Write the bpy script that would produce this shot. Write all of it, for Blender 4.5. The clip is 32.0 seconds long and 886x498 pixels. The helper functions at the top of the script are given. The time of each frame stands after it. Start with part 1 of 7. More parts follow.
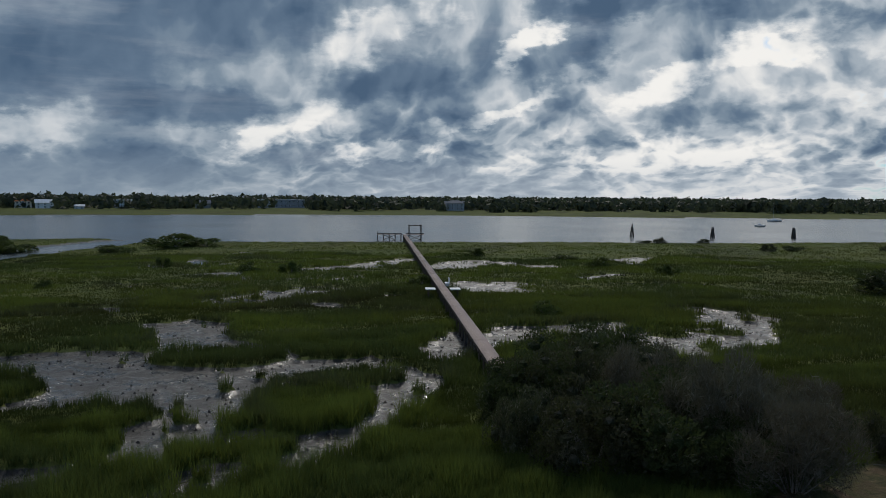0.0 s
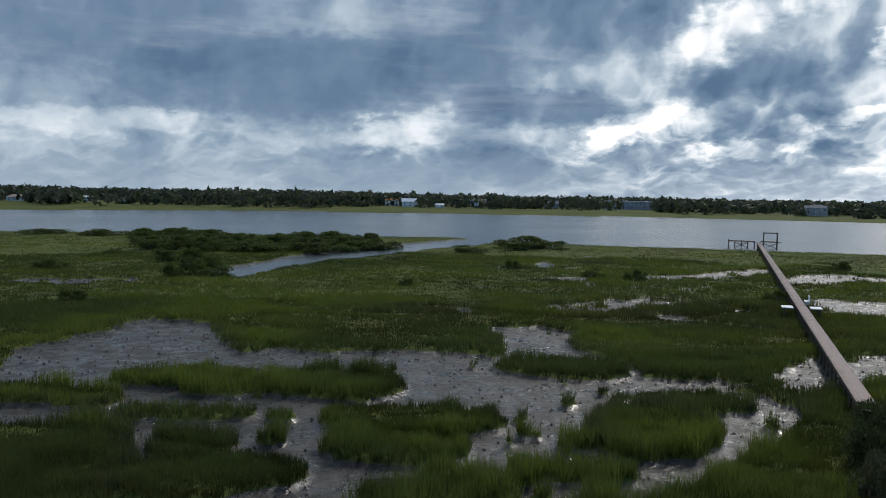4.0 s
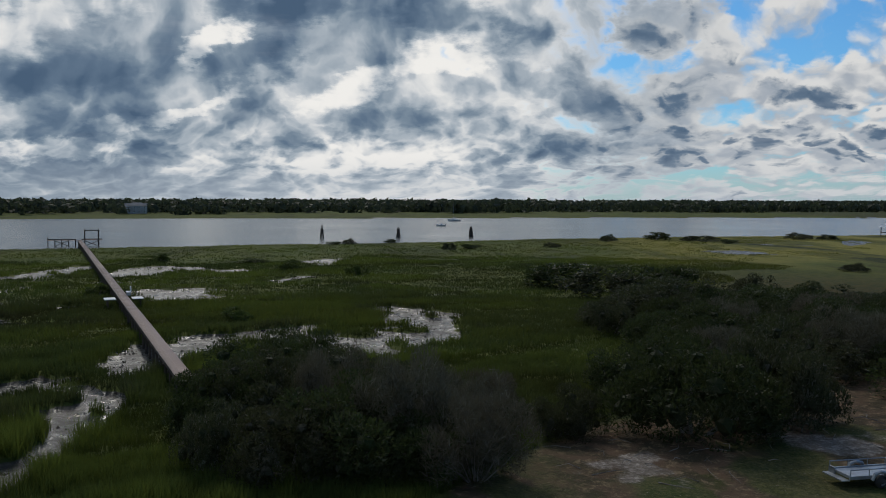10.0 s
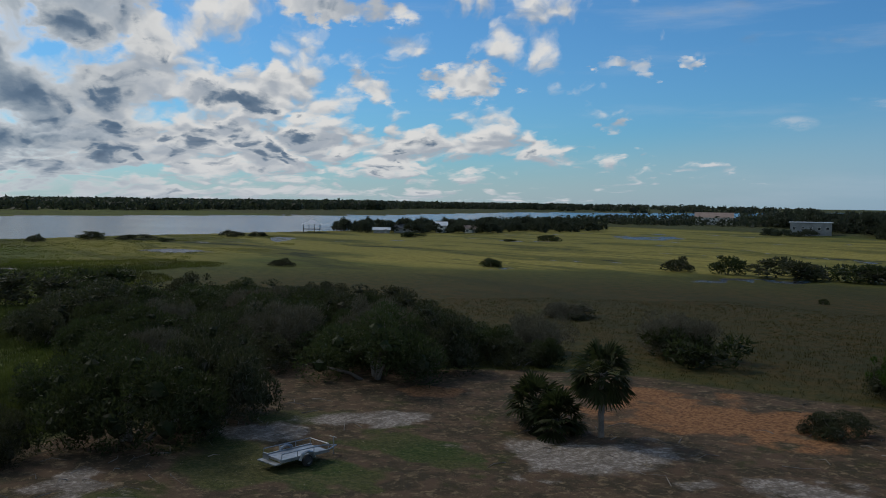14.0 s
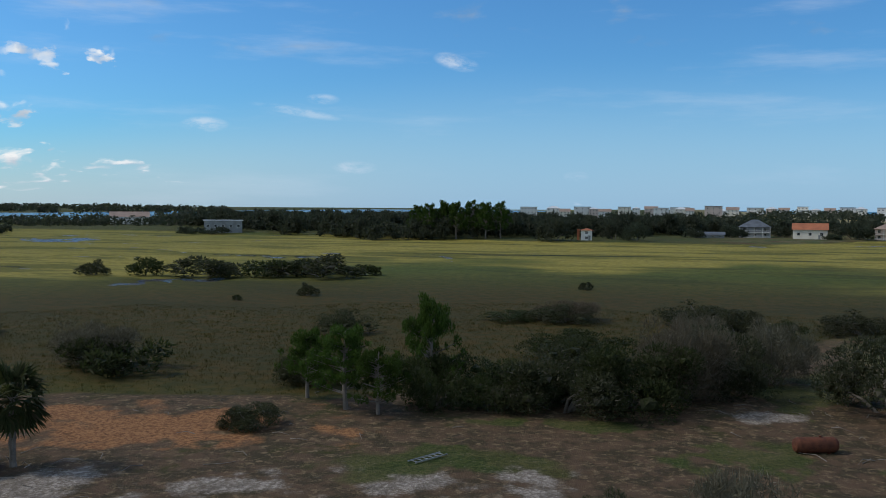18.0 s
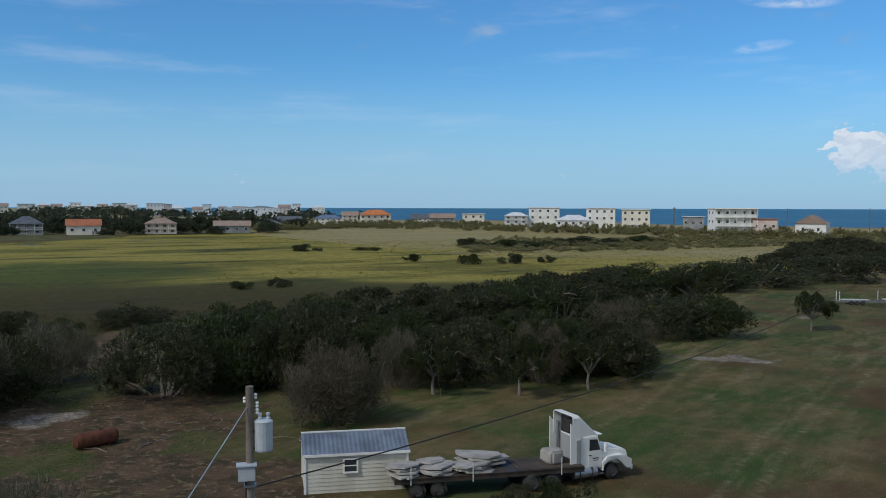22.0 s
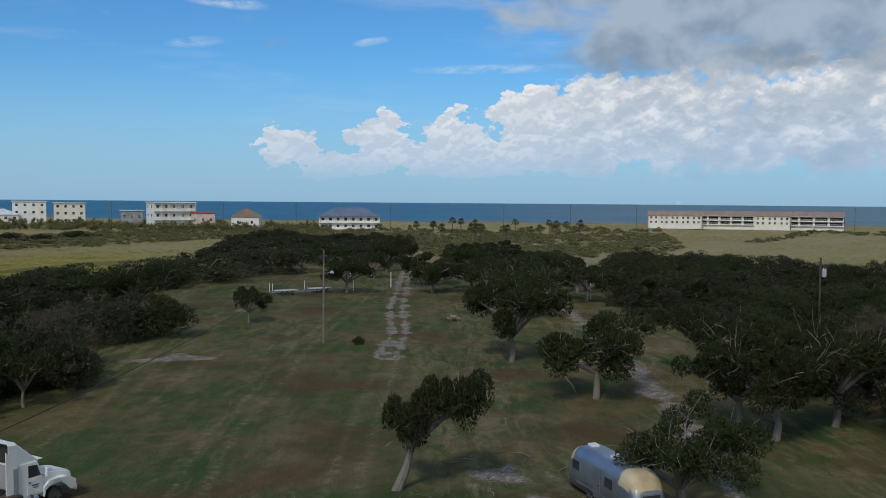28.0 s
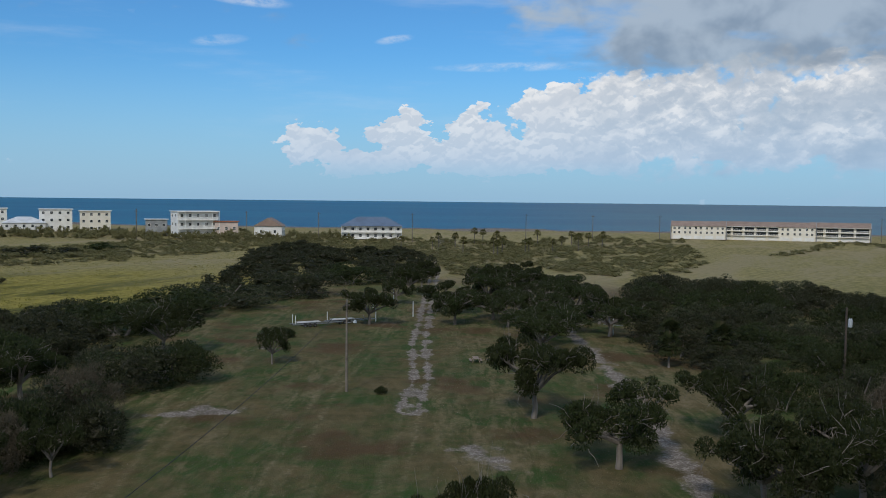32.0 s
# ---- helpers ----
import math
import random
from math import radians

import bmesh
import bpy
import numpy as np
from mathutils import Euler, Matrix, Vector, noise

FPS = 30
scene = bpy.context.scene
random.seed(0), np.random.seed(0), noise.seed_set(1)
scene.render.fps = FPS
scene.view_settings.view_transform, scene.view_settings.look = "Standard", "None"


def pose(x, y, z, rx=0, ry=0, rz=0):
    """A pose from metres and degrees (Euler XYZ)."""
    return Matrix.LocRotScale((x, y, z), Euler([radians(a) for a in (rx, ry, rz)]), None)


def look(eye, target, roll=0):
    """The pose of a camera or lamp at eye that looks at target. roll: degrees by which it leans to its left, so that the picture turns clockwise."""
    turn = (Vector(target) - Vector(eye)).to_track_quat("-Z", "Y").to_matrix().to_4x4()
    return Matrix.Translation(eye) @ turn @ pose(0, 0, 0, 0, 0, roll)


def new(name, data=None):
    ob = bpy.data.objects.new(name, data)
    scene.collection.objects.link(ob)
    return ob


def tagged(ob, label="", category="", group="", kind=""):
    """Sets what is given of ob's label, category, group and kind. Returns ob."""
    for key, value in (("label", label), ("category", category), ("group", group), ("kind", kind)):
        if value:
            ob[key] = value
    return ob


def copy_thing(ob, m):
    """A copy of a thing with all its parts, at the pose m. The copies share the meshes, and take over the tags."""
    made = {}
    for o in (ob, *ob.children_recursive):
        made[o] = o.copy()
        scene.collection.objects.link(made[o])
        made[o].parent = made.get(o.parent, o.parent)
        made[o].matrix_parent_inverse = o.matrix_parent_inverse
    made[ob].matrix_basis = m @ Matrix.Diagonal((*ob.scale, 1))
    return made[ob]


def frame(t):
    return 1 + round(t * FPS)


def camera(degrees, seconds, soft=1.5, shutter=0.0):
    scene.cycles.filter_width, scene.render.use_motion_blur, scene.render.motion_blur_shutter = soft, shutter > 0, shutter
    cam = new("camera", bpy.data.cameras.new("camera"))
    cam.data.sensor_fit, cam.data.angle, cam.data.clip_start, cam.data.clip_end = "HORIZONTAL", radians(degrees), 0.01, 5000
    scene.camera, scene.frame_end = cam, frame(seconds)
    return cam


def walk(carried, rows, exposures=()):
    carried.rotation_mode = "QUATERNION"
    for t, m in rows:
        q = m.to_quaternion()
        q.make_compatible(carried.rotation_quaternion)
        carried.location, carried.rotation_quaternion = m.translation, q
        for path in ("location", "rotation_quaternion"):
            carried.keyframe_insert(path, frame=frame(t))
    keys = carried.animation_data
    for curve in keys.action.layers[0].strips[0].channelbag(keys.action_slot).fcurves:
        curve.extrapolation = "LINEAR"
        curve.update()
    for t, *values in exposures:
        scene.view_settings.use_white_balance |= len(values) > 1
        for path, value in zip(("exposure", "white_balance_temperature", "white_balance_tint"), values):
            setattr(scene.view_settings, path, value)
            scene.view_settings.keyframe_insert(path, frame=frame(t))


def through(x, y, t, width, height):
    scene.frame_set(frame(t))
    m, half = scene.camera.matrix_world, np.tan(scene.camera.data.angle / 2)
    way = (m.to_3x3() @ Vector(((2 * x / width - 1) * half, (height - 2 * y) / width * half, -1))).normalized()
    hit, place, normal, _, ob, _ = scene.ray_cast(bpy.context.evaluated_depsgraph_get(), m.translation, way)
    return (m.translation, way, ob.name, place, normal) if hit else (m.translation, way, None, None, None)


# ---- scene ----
cam = camera(52.50, 32.0, soft=0.95)
PATH = [
    (0, (-0.35, -0.1, 14.885), (9.305, 2.437, 14.301), 0.5),
    (0.5, (-0.2, 0.05, 14.867), (9.182, 3.461, 14.276), 0.6),
    (1, (-0.05, 0.2, 15.095), (8.982, 4.449, 14.483), 0.85),
    (1.5, (0.05, 0.32, 15.233), (8.655, 5.375, 14.598), 1.15),
    (2, (0.15, 0.42, 15.436), (8.212, 6.300, 14.780), 1.3),
    (2.5, (0.25, 0.5, 15.709), (7.946, 6.850, 15.042), 1.3),
    (4.5, (0.46, 0.483, 16.03), (8.738, 6.059, 15.412), 1.05),
    (5, (0.338, 0.252, 16.038), (8.906, 5.372, 15.432), 1.01),
    (5.5, (0.287, 0.136, 16.111), (9.103, 4.818, 15.515), 0.95),
    (6, (0.276, 0.041, 16.2), (9.328, 4.248, 15.604), 0.87),
    (6.5, (0.239, 0.066, 16.283), (9.494, 3.809, 15.69), 0.88),
    (7, (0.261, 0.025, 16.319), (9.721, 3.211, 15.732), 0.73),
    (7.5, (0.258, 0.034, 16.248), (9.911, 2.581, 15.666), 0.69),
    (8, (0.235, 0.056, 16.039), (10.037, 1.952, 15.463), 0.54),
    (8.5, (0.209, 0.033, 15.767), (10.114, 1.281, 15.206), 0.51),
    (9, (0.207, -0.048, 15.536), (10.174, 0.553, 14.982), 0.41),
    (9.5, (0.207, -0.138, 15.335), (10.192, -0.252, 14.788), 0.37),
    (10, (0.185, -0.212, 15.153), (10.134, -1.05, 14.604), 0.27),
    (10.5, (0.118, -0.245, 15.07), (9.98, -1.805, 14.524), 0.33),
    (11, (0.071, -0.231, 15.062), (9.785, -2.542, 14.518), 0.38),
    (11.5, (0.028, -0.244, 15.086), (9.54, -3.284, 14.547), 0.40),
    (12, (0.035, -0.219, 15.129), (9.281, -3.992, 14.598), 0.49),
    (12.5, (0.082, -0.189, 15.212), (8.998, -4.686, 14.679), 0.60),
    (13, (0.085, -0.173, 15.269), (8.642, -5.321, 14.744), 0.71),
    (13.5, (0.092, -0.215, 15.393), (8.234, -5.997, 14.868), 0.71),
    (14, (0.094, -0.253, 15.526), (7.782, -6.626, 15.004), 0.77),
    (14.5, (0.049, -0.225, 15.643), (7.231, -7.165, 15.124), 0.74),
    (16.5, (-0.355, -0.138, 16.384), (4.423, -8.909, 15.879), 0.38),
    (17, (-0.343, -0.059, 16.38), (3.694, -9.195, 15.889), 0.35),
    (17.5, (-0.301, 0.017, 16.301), (2.968, -9.421, 15.817), 0.34),
    (18, (-0.228, 0.036, 16.218), (2.249, -9.641, 15.738), 0.39),
    (18.5, (-0.191, -0.016, 16.159), (1.491, -9.862, 15.683), 0.34),
    (19, (-0.211, -0.031, 16.143), (0.668, -9.981, 15.668), 0.30),
    (19.5, (-0.189, -0.065, 16.249), (-0.12, -10.054, 15.77), 0.28),
    (20, (-0.254, -0.124, 16.375), (-0.984, -10.086, 15.894), 0.16),
    (20.5, (-0.324, -0.162, 16.367), (-1.973, -10.013, 15.882), 0.16),
    (21, (-0.366, -0.181, 16.264), (-3.244, -9.746, 15.781), 0.13),
    (21.5, (-0.417, -0.168, 16.177), (-4.357, -9.346, 15.692), 0.13),
    (22, (-0.42, -0.174, 16.156), (-5.361, -8.854, 15.669), 0.15),
    (22.5, (-0.4, -0.144, 16.176), (-6.228, -8.255, 15.686), 0.11),
    (23, (-0.398, -0.093, 16.19), (-7.035, -7.556, 15.693), 0.11),
    (23.5, (-0.351, -0.015, 16.146), (-7.693, -6.785, 15.643), 0.12),
    (24, (-0.262, 0.104, 16.03), (-8.234, -5.913, 15.528), 0.11),
    (24.5, (-0.133, 0.208, 15.938), (-8.711, -4.908, 15.434), 0.11),
    (25, (-0.016, 0.264, 15.892), (-9.064, -3.965, 15.385), 0.13),
    (25.5, (0.079, 0.251, 15.981), (-8.992, -3.926, 15.466), 0.20),
    (26, (0.166, 0.215, 16.097), (-8.882, -4.013, 15.571), 0.32),
    (26.5, (0.209, 0.238, 16.268), (-8.824, -4.02, 15.734), 0.34),
    (28.5, (0.269, 0.279, 17.665), (-8.71, -4.088, 17.117), 0.48),
    (29, (0.254, 0.263, 18.237), (-8.7, -4.156, 17.689), 0.49),
    (29.5, (0.22, 0.262, 18.993), (-8.726, -4.173, 18.441), 0.53),
    (30, (0.204, 0.243, 19.776), (-8.733, -4.208, 19.223), 0.56),
    (30.5, (0.201, 0.221, 20.566), (-8.719, -4.266, 20.011), 0.52),
    (31, (0.197, 0.177, 21.42), (-8.708, -4.338, 20.86), 0.55),
    (31.5, (0.199, 0.096, 22.357), (-8.693, -4.443, 21.79), 0.57),
    (32, (0.173, 0.047, 23.382), (-8.719, -4.491, 22.809), 0.59),
]
walk(cam, [(t, look(eye, target, roll)) for t, eye, target, roll in PATH], exposures=((0, -0.45), (2, -0.18), (4, 0.1), (5, 0.28), (6.5, 0.12), (8, -0.2), (10, -0.5), (14, -0.5), (17, -0.02), (22, -0.06), (26, -0.18), (32, -0.14)))

# ---- world, sun ----
SUN_HEADING, SUN_HEIGHT = 82.0, 42.0


class Nodes:
    """Short forms for building node trees."""

    def __init__(self, tree):
        self.t = tree

    def add(self, kind, **props):
        n = self.t.nodes.new(kind)
        for k, v in props.items():
            setattr(n, k, v)
        return n

    def put(self, socket, v):
        if hasattr(v, "is_output"):
            self.t.links.new(v, socket)
        elif isinstance(v, (tuple, list)) and len(v) == 3 and socket.type == "RGBA":
            socket.default_value = (*v, 1)
        else:
            socket.default_value = v

    def math(self, op, a, b=0.0, c=0.0, clamp=False):
        n = self.add("ShaderNodeMath", operation=op, use_clamp=clamp)
        for s, v in zip(n.inputs, (a, b, c)):
            self.put(s, v)
        return n.outputs[0]

    def step(self, x, lo, hi, a=0.0, b=1.0):
        n = self.add("ShaderNodeMapRange", interpolation_type="SMOOTHSTEP")
        for s, v in zip(n.inputs, (x, lo, hi, a, b)):
            self.put(s, v)
        return n.outputs[0]

    def mix(self, f, a, b, how="MIX"):
        n = self.add("ShaderNodeMix", data_type="RGBA", blend_type=how)
        self.put(n.inputs[0], f), self.put(n.inputs[6], a), self.put(n.inputs[7], b)
        return n.outputs[2]

    def noise(self, vec, scale, detail=4.0, rough=0.55, warp=0.0):
        n = self.add("ShaderNodeTexNoise")
        self.put(n.inputs["Vector"], vec)
        self.put(n.inputs["Scale"], scale), self.put(n.inputs["Detail"], detail)
        self.put(n.inputs["Roughness"], rough), self.put(n.inputs["Distortion"], warp)
        return n.outputs["Fac"]

    def vec(self, x, y, z=0.0):
        n = self.add("ShaderNodeCombineXYZ")
        for s, v in zip(n.inputs, (x, y, z)):
            self.put(s, v)
        return n.outputs[0]

    def scaled(self, v, x, y, z):
        n = self.add("ShaderNodeVectorMath", operation="MULTIPLY")
        self.put(n.inputs[0], v), self.put(n.inputs[1], (x, y, z))
        return n.outputs[0]

    def ramp(self, f, *stops):
        n = self.add("ShaderNodeValToRGB")
        e = n.color_ramp.elements
        while len(e) < len(stops):
            e.new(0.5)
        for k, (p, c) in zip(e, stops):
            k.position, k.color = p, (*c, 1)
        self.put(n.inputs[0], f)
        return n.outputs[0]


def build_sky():
    w = bpy.data.worlds.new("sky")
    scene.world = w
    w.use_nodes = True
    n = Nodes(w.node_tree)
    n.t.nodes.clear()
    sky = n.add("ShaderNodeTexSky", sky_type="NISHITA", sun_disc=False)
    sky.sun_elevation, sky.sun_rotation = radians(SUN_HEIGHT), radians(SUN_HEADING)
    sky.air_density, sky.dust_density, sky.ozone_density = 1.0, 0.6, 2.5
    blue = n.mix(1.0, sky.outputs[0], (0.044, 0.090, 0.128), "MULTIPLY")
    sep = n.add("ShaderNodeSeparateXYZ")
    n.put(sep.inputs[0], n.add("ShaderNodeTexCoord").outputs["Generated"])
    x, y, z = sep.outputs
    head = n.math("MULTIPLY", n.math("ARCTAN2", x, y), 57.2958)
    head = n.math("ADD", head, n.math("MULTIPLY", n.math("LESS_THAN", head, -20.0), 360.0))
    up = n.math("MAXIMUM", n.math("MULTIPLY", n.math("ARCSINE", z), 57.2958), 0.0)
    sea_side = n.step(head, 128.0, 172.0)

    # the outlines of clumps are stirred by two sizes of noise
    w0 = n.vec(n.math("MULTIPLY", head, 0.1), n.math("MULTIPLY", up, 0.2), 7.7)
    w1 = n.vec(n.math("MULTIPLY", head, 0.1), n.math("MULTIPLY", up, 0.2), 2.3)
    hw = n.math("ADD", head, n.math("ADD", n.math("MULTIPLY", n.math("SUBTRACT", n.noise(w0, 1.6, 4, 0.55), 0.5), 9.0), n.math("MULTIPLY", n.math("SUBTRACT", n.noise(w0, 7.0, 5, 0.6), 0.5), 4.0)))
    uw = n.math("ADD", up, n.math("ADD", n.math("MULTIPLY", n.math("SUBTRACT", n.noise(w1, 1.9, 4, 0.55), 0.5), 3.0), n.math("MULTIPLY", n.math("SUBTRACT", n.noise(w1, 7.0, 5, 0.6), 0.5), 2.0)))
    h2 = n.math("ADD", head, n.math("MULTIPLY", n.math("SUBTRACT", n.noise(w0, 5.0, 6, 0.62), 0.5), 5.0))
    u2 = n.math("ADD", up, n.math("MULTIPLY", n.math("SUBTRACT", n.noise(w1, 5.0, 6, 0.62), 0.5), 2.6))

    def masses(start, some, head=hw, up=uw):
        """Adds soft clumps to a density: heading, height, half width, half height, weight, slant."""
        total = start
        for ch, ce, rw, rh, weight, slant in some:
            dh = n.math("SUBTRACT", head, ch)
            a = n.math("DIVIDE", dh, rw)
            b = n.math("DIVIDE", n.math("SUBTRACT", n.math("SUBTRACT", up, ce), n.math("MULTIPLY", dh, slant)), rh)
            s = n.math("ADD", n.math("MULTIPLY", a, a), n.math("MULTIPLY", b, b))
            total = n.math("ADD", total, n.step(s, 0.0, 1.0, weight, 0.0))
        return total

    def billow(v, scale, soft=0.5):
        """Rounded, cauliflower-like swellings, about 0."""
        k = n.add("ShaderNodeTexVoronoi", feature="SMOOTH_F1", voronoi_dimensions="3D")
        n.put(k.inputs["Vector"], v), n.put(k.inputs["Scale"], scale), n.put(k.inputs["Smoothness"], soft)
        k.inputs["Detail"].default_value, k.inputs["Roughness"].default_value = 2.0, 0.5
        return n.math("SUBTRACT", 0.88, k.outputs["Distance"])

    # the broken layer of cloud over the river: soft heavy masses and puffs that shrink towards the horizon
    rise = n.math("MULTIPLY", n.math("LOGARITHM", n.math("ADD", n.math("MULTIPLY", up, 0.25), 1.0), 2.0), 0.72)
    rise = n.math("MULTIPLY", rise, n.step(head, 78.0, 124.0, 1.0, 1.6))
    shear = n.math("SUBTRACT", rise, n.math("MULTIPLY", head, 0.012))
    p = n.vec(n.math("MULTIPLY", head, 0.1), shear, 0.37)
    stir_a = n.math("SUBTRACT", n.noise(p, 2.2, 4, 0.55), 0.5)
    stir_b = n.math("SUBTRACT", n.noise(n.scaled(p, 1.0, 1.0, 5.0), 2.6, 4, 0.55), 0.5)
    px = n.math("ADD", n.math("MULTIPLY", head, 0.1), n.math("MULTIPLY", stir_a, 0.45))
    py = n.math("ADD", shear, n.math("MULTIPLY", stir_b, 0.40))
    p2, p3 = n.vec(px, py, 1.9), n.vec(px, n.math("ADD", py, 0.075), 1.9)
    lumps = n.math("SUBTRACT", n.noise(p2, 1.25, 3, 0.5), 0.5)
    puffs, puffs_up = billow(p2, 2.7), billow(p3, 2.7)
    small = n.math("SUBTRACT", n.noise(p2, 7.0, 5, 0.58), 0.5)
    tiny = billow(n.scaled(p2, 1.0, 1.25, 1.0), 7.5)
    dens = n.math("ADD", n.math("MULTIPLY", lumps, 0.9), n.math("MULTIPLY", puffs, n.step(head, 50.0, 76.0, 0.40, 1.25)))
    dens = n.math("ADD", dens, n.math("MULTIPLY", small, n.math("ADD", n.step(head, 50.0, 72.0, 0.10, 0.30), n.step(head, 92.0, 112.0, 0.0, 0.45))))
    dens = n.math("ADD", dens, n.math("MULTIPLY", tiny, n.math("MULTIPLY", n.step(up, 6.5, 1.5, 0.22, 0.75), n.step(head, 54.0, 70.0, 0.3, 1.0))))
    cover = n.step(head, 70.0, 92.0, 0.66, 0.52)
    cover = n.math("ADD", cover, n.step(head, 96.0, 142.0, 0.0, -0.78))
    cover = n.math("ADD", cover, n.step(head, 136.0, 156.0, 0.0, -0.7))
    cover = n.math("ADD", cover, n.step(head, 300.0, 335.0, 0.0, 1.0))
    heavy = ((34, 10.0, 15, 4.5, 0.50, 0.0), (46, 7.0, 16, 3.4, 0.50, 0.06), (60, 10.8, 12, 3.2, 0.36, 0.02), (59, 5.3, 6, 1.7, 0.42, 0.05), (52, 1.2, 13, 2.2, 0.34, 0.0), (72, 7.2, 5.5, 1.6, 0.26, 0.14), (83, 8.3, 3.0, 1.8, 0.36, 0.2), (84, 11.6, 6, 1.3, 0.46, 0.0), (95.5, 11.6, 5, 1.6, 0.52, 0.0), (108.4, 10.6, 4.6, 2.0, 0.75, 0.0), (123, 11.7, 5.0, 1.3, 0.85, 0.0), (92, 5.0, 6, 1.1, 0.24, 0.1), (103, 6.0, 5, 1.2, 0.22, 0.0))
    open_ = ((71, 10.0, 5.0, 1.8, -0.36, 0.3), (67, 4.6, 7.0, 1.5, -0.30, 0.1), (33, 3.9, 9, 1.1, -0.20, 0.0), (51.5, 4.0, 5.5, 1.2, -0.28, 0.12), (64, 3.3, 2.8, 1.3, -0.50, 0.3), (72, 2.6, 5.0, 0.8, -0.50, 0.0), (88, 2.6, 9.0, 1.1, -0.40, 0.0), (80.5, 9.8, 2.4, 1.9, -0.55, 0.5), (89, 7.0, 4.6, 1.5, -0.55, 0.25), (95, 8.9, 4.0, 1.2, -0.50, 0.1), (78, 5.0, 6.0, 0.7, -0.34, 0.3), (101, 9.0, 3.0, 1.6, -0.30, 0.0))
    extra = ((110, 7.0, 4.0, 1.9, 0.42, 0.0), (118, 6.6, 5.0, 1.8, 0.52, 0.0), (125, 7.2, 3.2, 1.0, 0.50, 0.0), (131.5, 7.5, 3.0, 1.6, 0.85, 0.0), (120, 3.0, 26, 1.7, 0.52, 0.0), (141, 8.2, 1.6, 0.9, 0.75, 0.0), (145, 8.6, 1.4, 0.6, 0.55, 0.0), (141, 4.8, 1.4, 0.8, 0.50, 0.0), (146, 2.6, 3.0, 0.9, 0.40, 0.0))
    dens = masses(masses(masses(n.math("ADD", dens, cover), heavy), open_), extra)
    there = n.step(dens, n.step(head, 90.0, 106.0, -0.9, -0.14), n.step(head, 90.0, 106.0, -0.6, 0.46))
    layer = n.ramp(n.math("MULTIPLY", dens, 0.72), (0.0, (0.90, 0.93, 0.95)), (0.20, (0.76, 0.81, 0.86)), (0.34, (0.52, 0.60, 0.68)), (0.52, (0.28, 0.37, 0.47)), (0.72, (0.16, 0.24, 0.35)), (1.0, (0.092, 0.158, 0.258)))
    bright = n.math("MULTIPLY", n.step(dens, 0.38, -0.16), n.step(n.math("ABSOLUTE", n.math("SUBTRACT", head, 84.0)), 10.0, 40.0, 1.0, 0.0))
    layer = n.mix(bright, layer, (1.22, 1.2, 1.16))
    lit_top = n.math("ADD", n.math("SUBTRACT", puffs, puffs_up), n.math("MULTIPLY", small, 0.35))
    puffy = n.mix(n.step(lit_top, -0.24, 0.20), (0.50, 0.56, 0.64), (0.97, 0.97, 0.96))
    layer = n.mix(n.math("MULTIPLY", n.step(head, 100.0, 116.0), n.step(dens, 1.05, 0.65)), layer, puffy)
    col = n.mix(there, blue, layer)
    # thin wisps in the blue
    wisps = ((150.8, 4.9, 1.6, 0.55, 0.7, 0.0), (160.0, 2.4, 1.6, 0.5, 0.9, 0.0), (166.4, 9.0, 1.6, 0.6, 0.8, -0.2), (156.5, 5.8, 3.2, 0.35, 0.5, -0.15), (158, 6.6, 1.2, 0.4, 0.5, 0.0), (230.5, 11.9, 3.2, 0.5, 0.7, -0.08), (239.8, 9.8, 1.4, 0.3, 0.6, 0.15), (247.5, 8.2, 6.0, 0.35, 0.6, 0.02), (174, 1.9, 0.9, 0.4, 0.6, 0.0), (229, 9.4, 2.0, 0.4, 0.4, 0.1))
    fuzz = n.noise(n.vec(n.math("MULTIPLY", head, 0.16), n.math("MULTIPLY", up, 0.42), 4.2), 2.6, 8, 0.66, 0.3)
    wisp = n.math("MULTIPLY", masses(0.0, wisps, head, up), n.step(fuzz, 0.36, 0.66, 0.0, 0.75))
    faint = n.math("MULTIPLY", n.step(n.noise(n.vec(n.math("MULTIPLY", head, 0.03), n.math("MULTIPLY", up, 0.2), 9.0), 2.2, 6, 0.6), 0.52, 0.8), 0.22)
    col = n.mix(n.math("MAXIMUM", wisp, faint), col, (0.82, 0.86, 0.92))
    # towering cumulus over the sea
    hq = n.vec(n.math("MULTIPLY", head, 0.1), n.math("MULTIPLY", up, 0.12), 0.0)
    towers = ((234.6, 3.3, 2.3, 1.55, 1.0, 0.0), (238.0, 2.2, 5.0, 1.1, 0.8, 0.0), (240.3, 3.9, 2.2, 1.9, 1.0, 0.0), (245.0, 4.2, 2.1, 1.9, 1.0, 0.0), (246.0, 2.6, 6.0, 1.5, 0.9, 0.0), (250.0, 5.6, 4.0, 1.7, 0.8, 0.0), (255.0, 5.2, 6.5, 3.4, 0.75, 0.0), (263.0, 5.6, 9.0, 4.2, 0.75, 0.0), (273.0, 6.0, 10.0, 4.6, 0.8, 0.0), (286.0, 5.4, 12.0, 3.2, 0.9, 0.0), (249.0, 3.0, 7.0, 2.0, 0.6, 0.0), (257.0, 2.8, 9.0, 2.0, 0.55, 0.0), (269.0, 3.0, 10.0, 2.2, 0.55, 0.0))
    wq = n.math("MULTIPLY", n.math("SUBTRACT", n.noise(hq, 6.0, 5, 0.6), 0.5), 0.16)
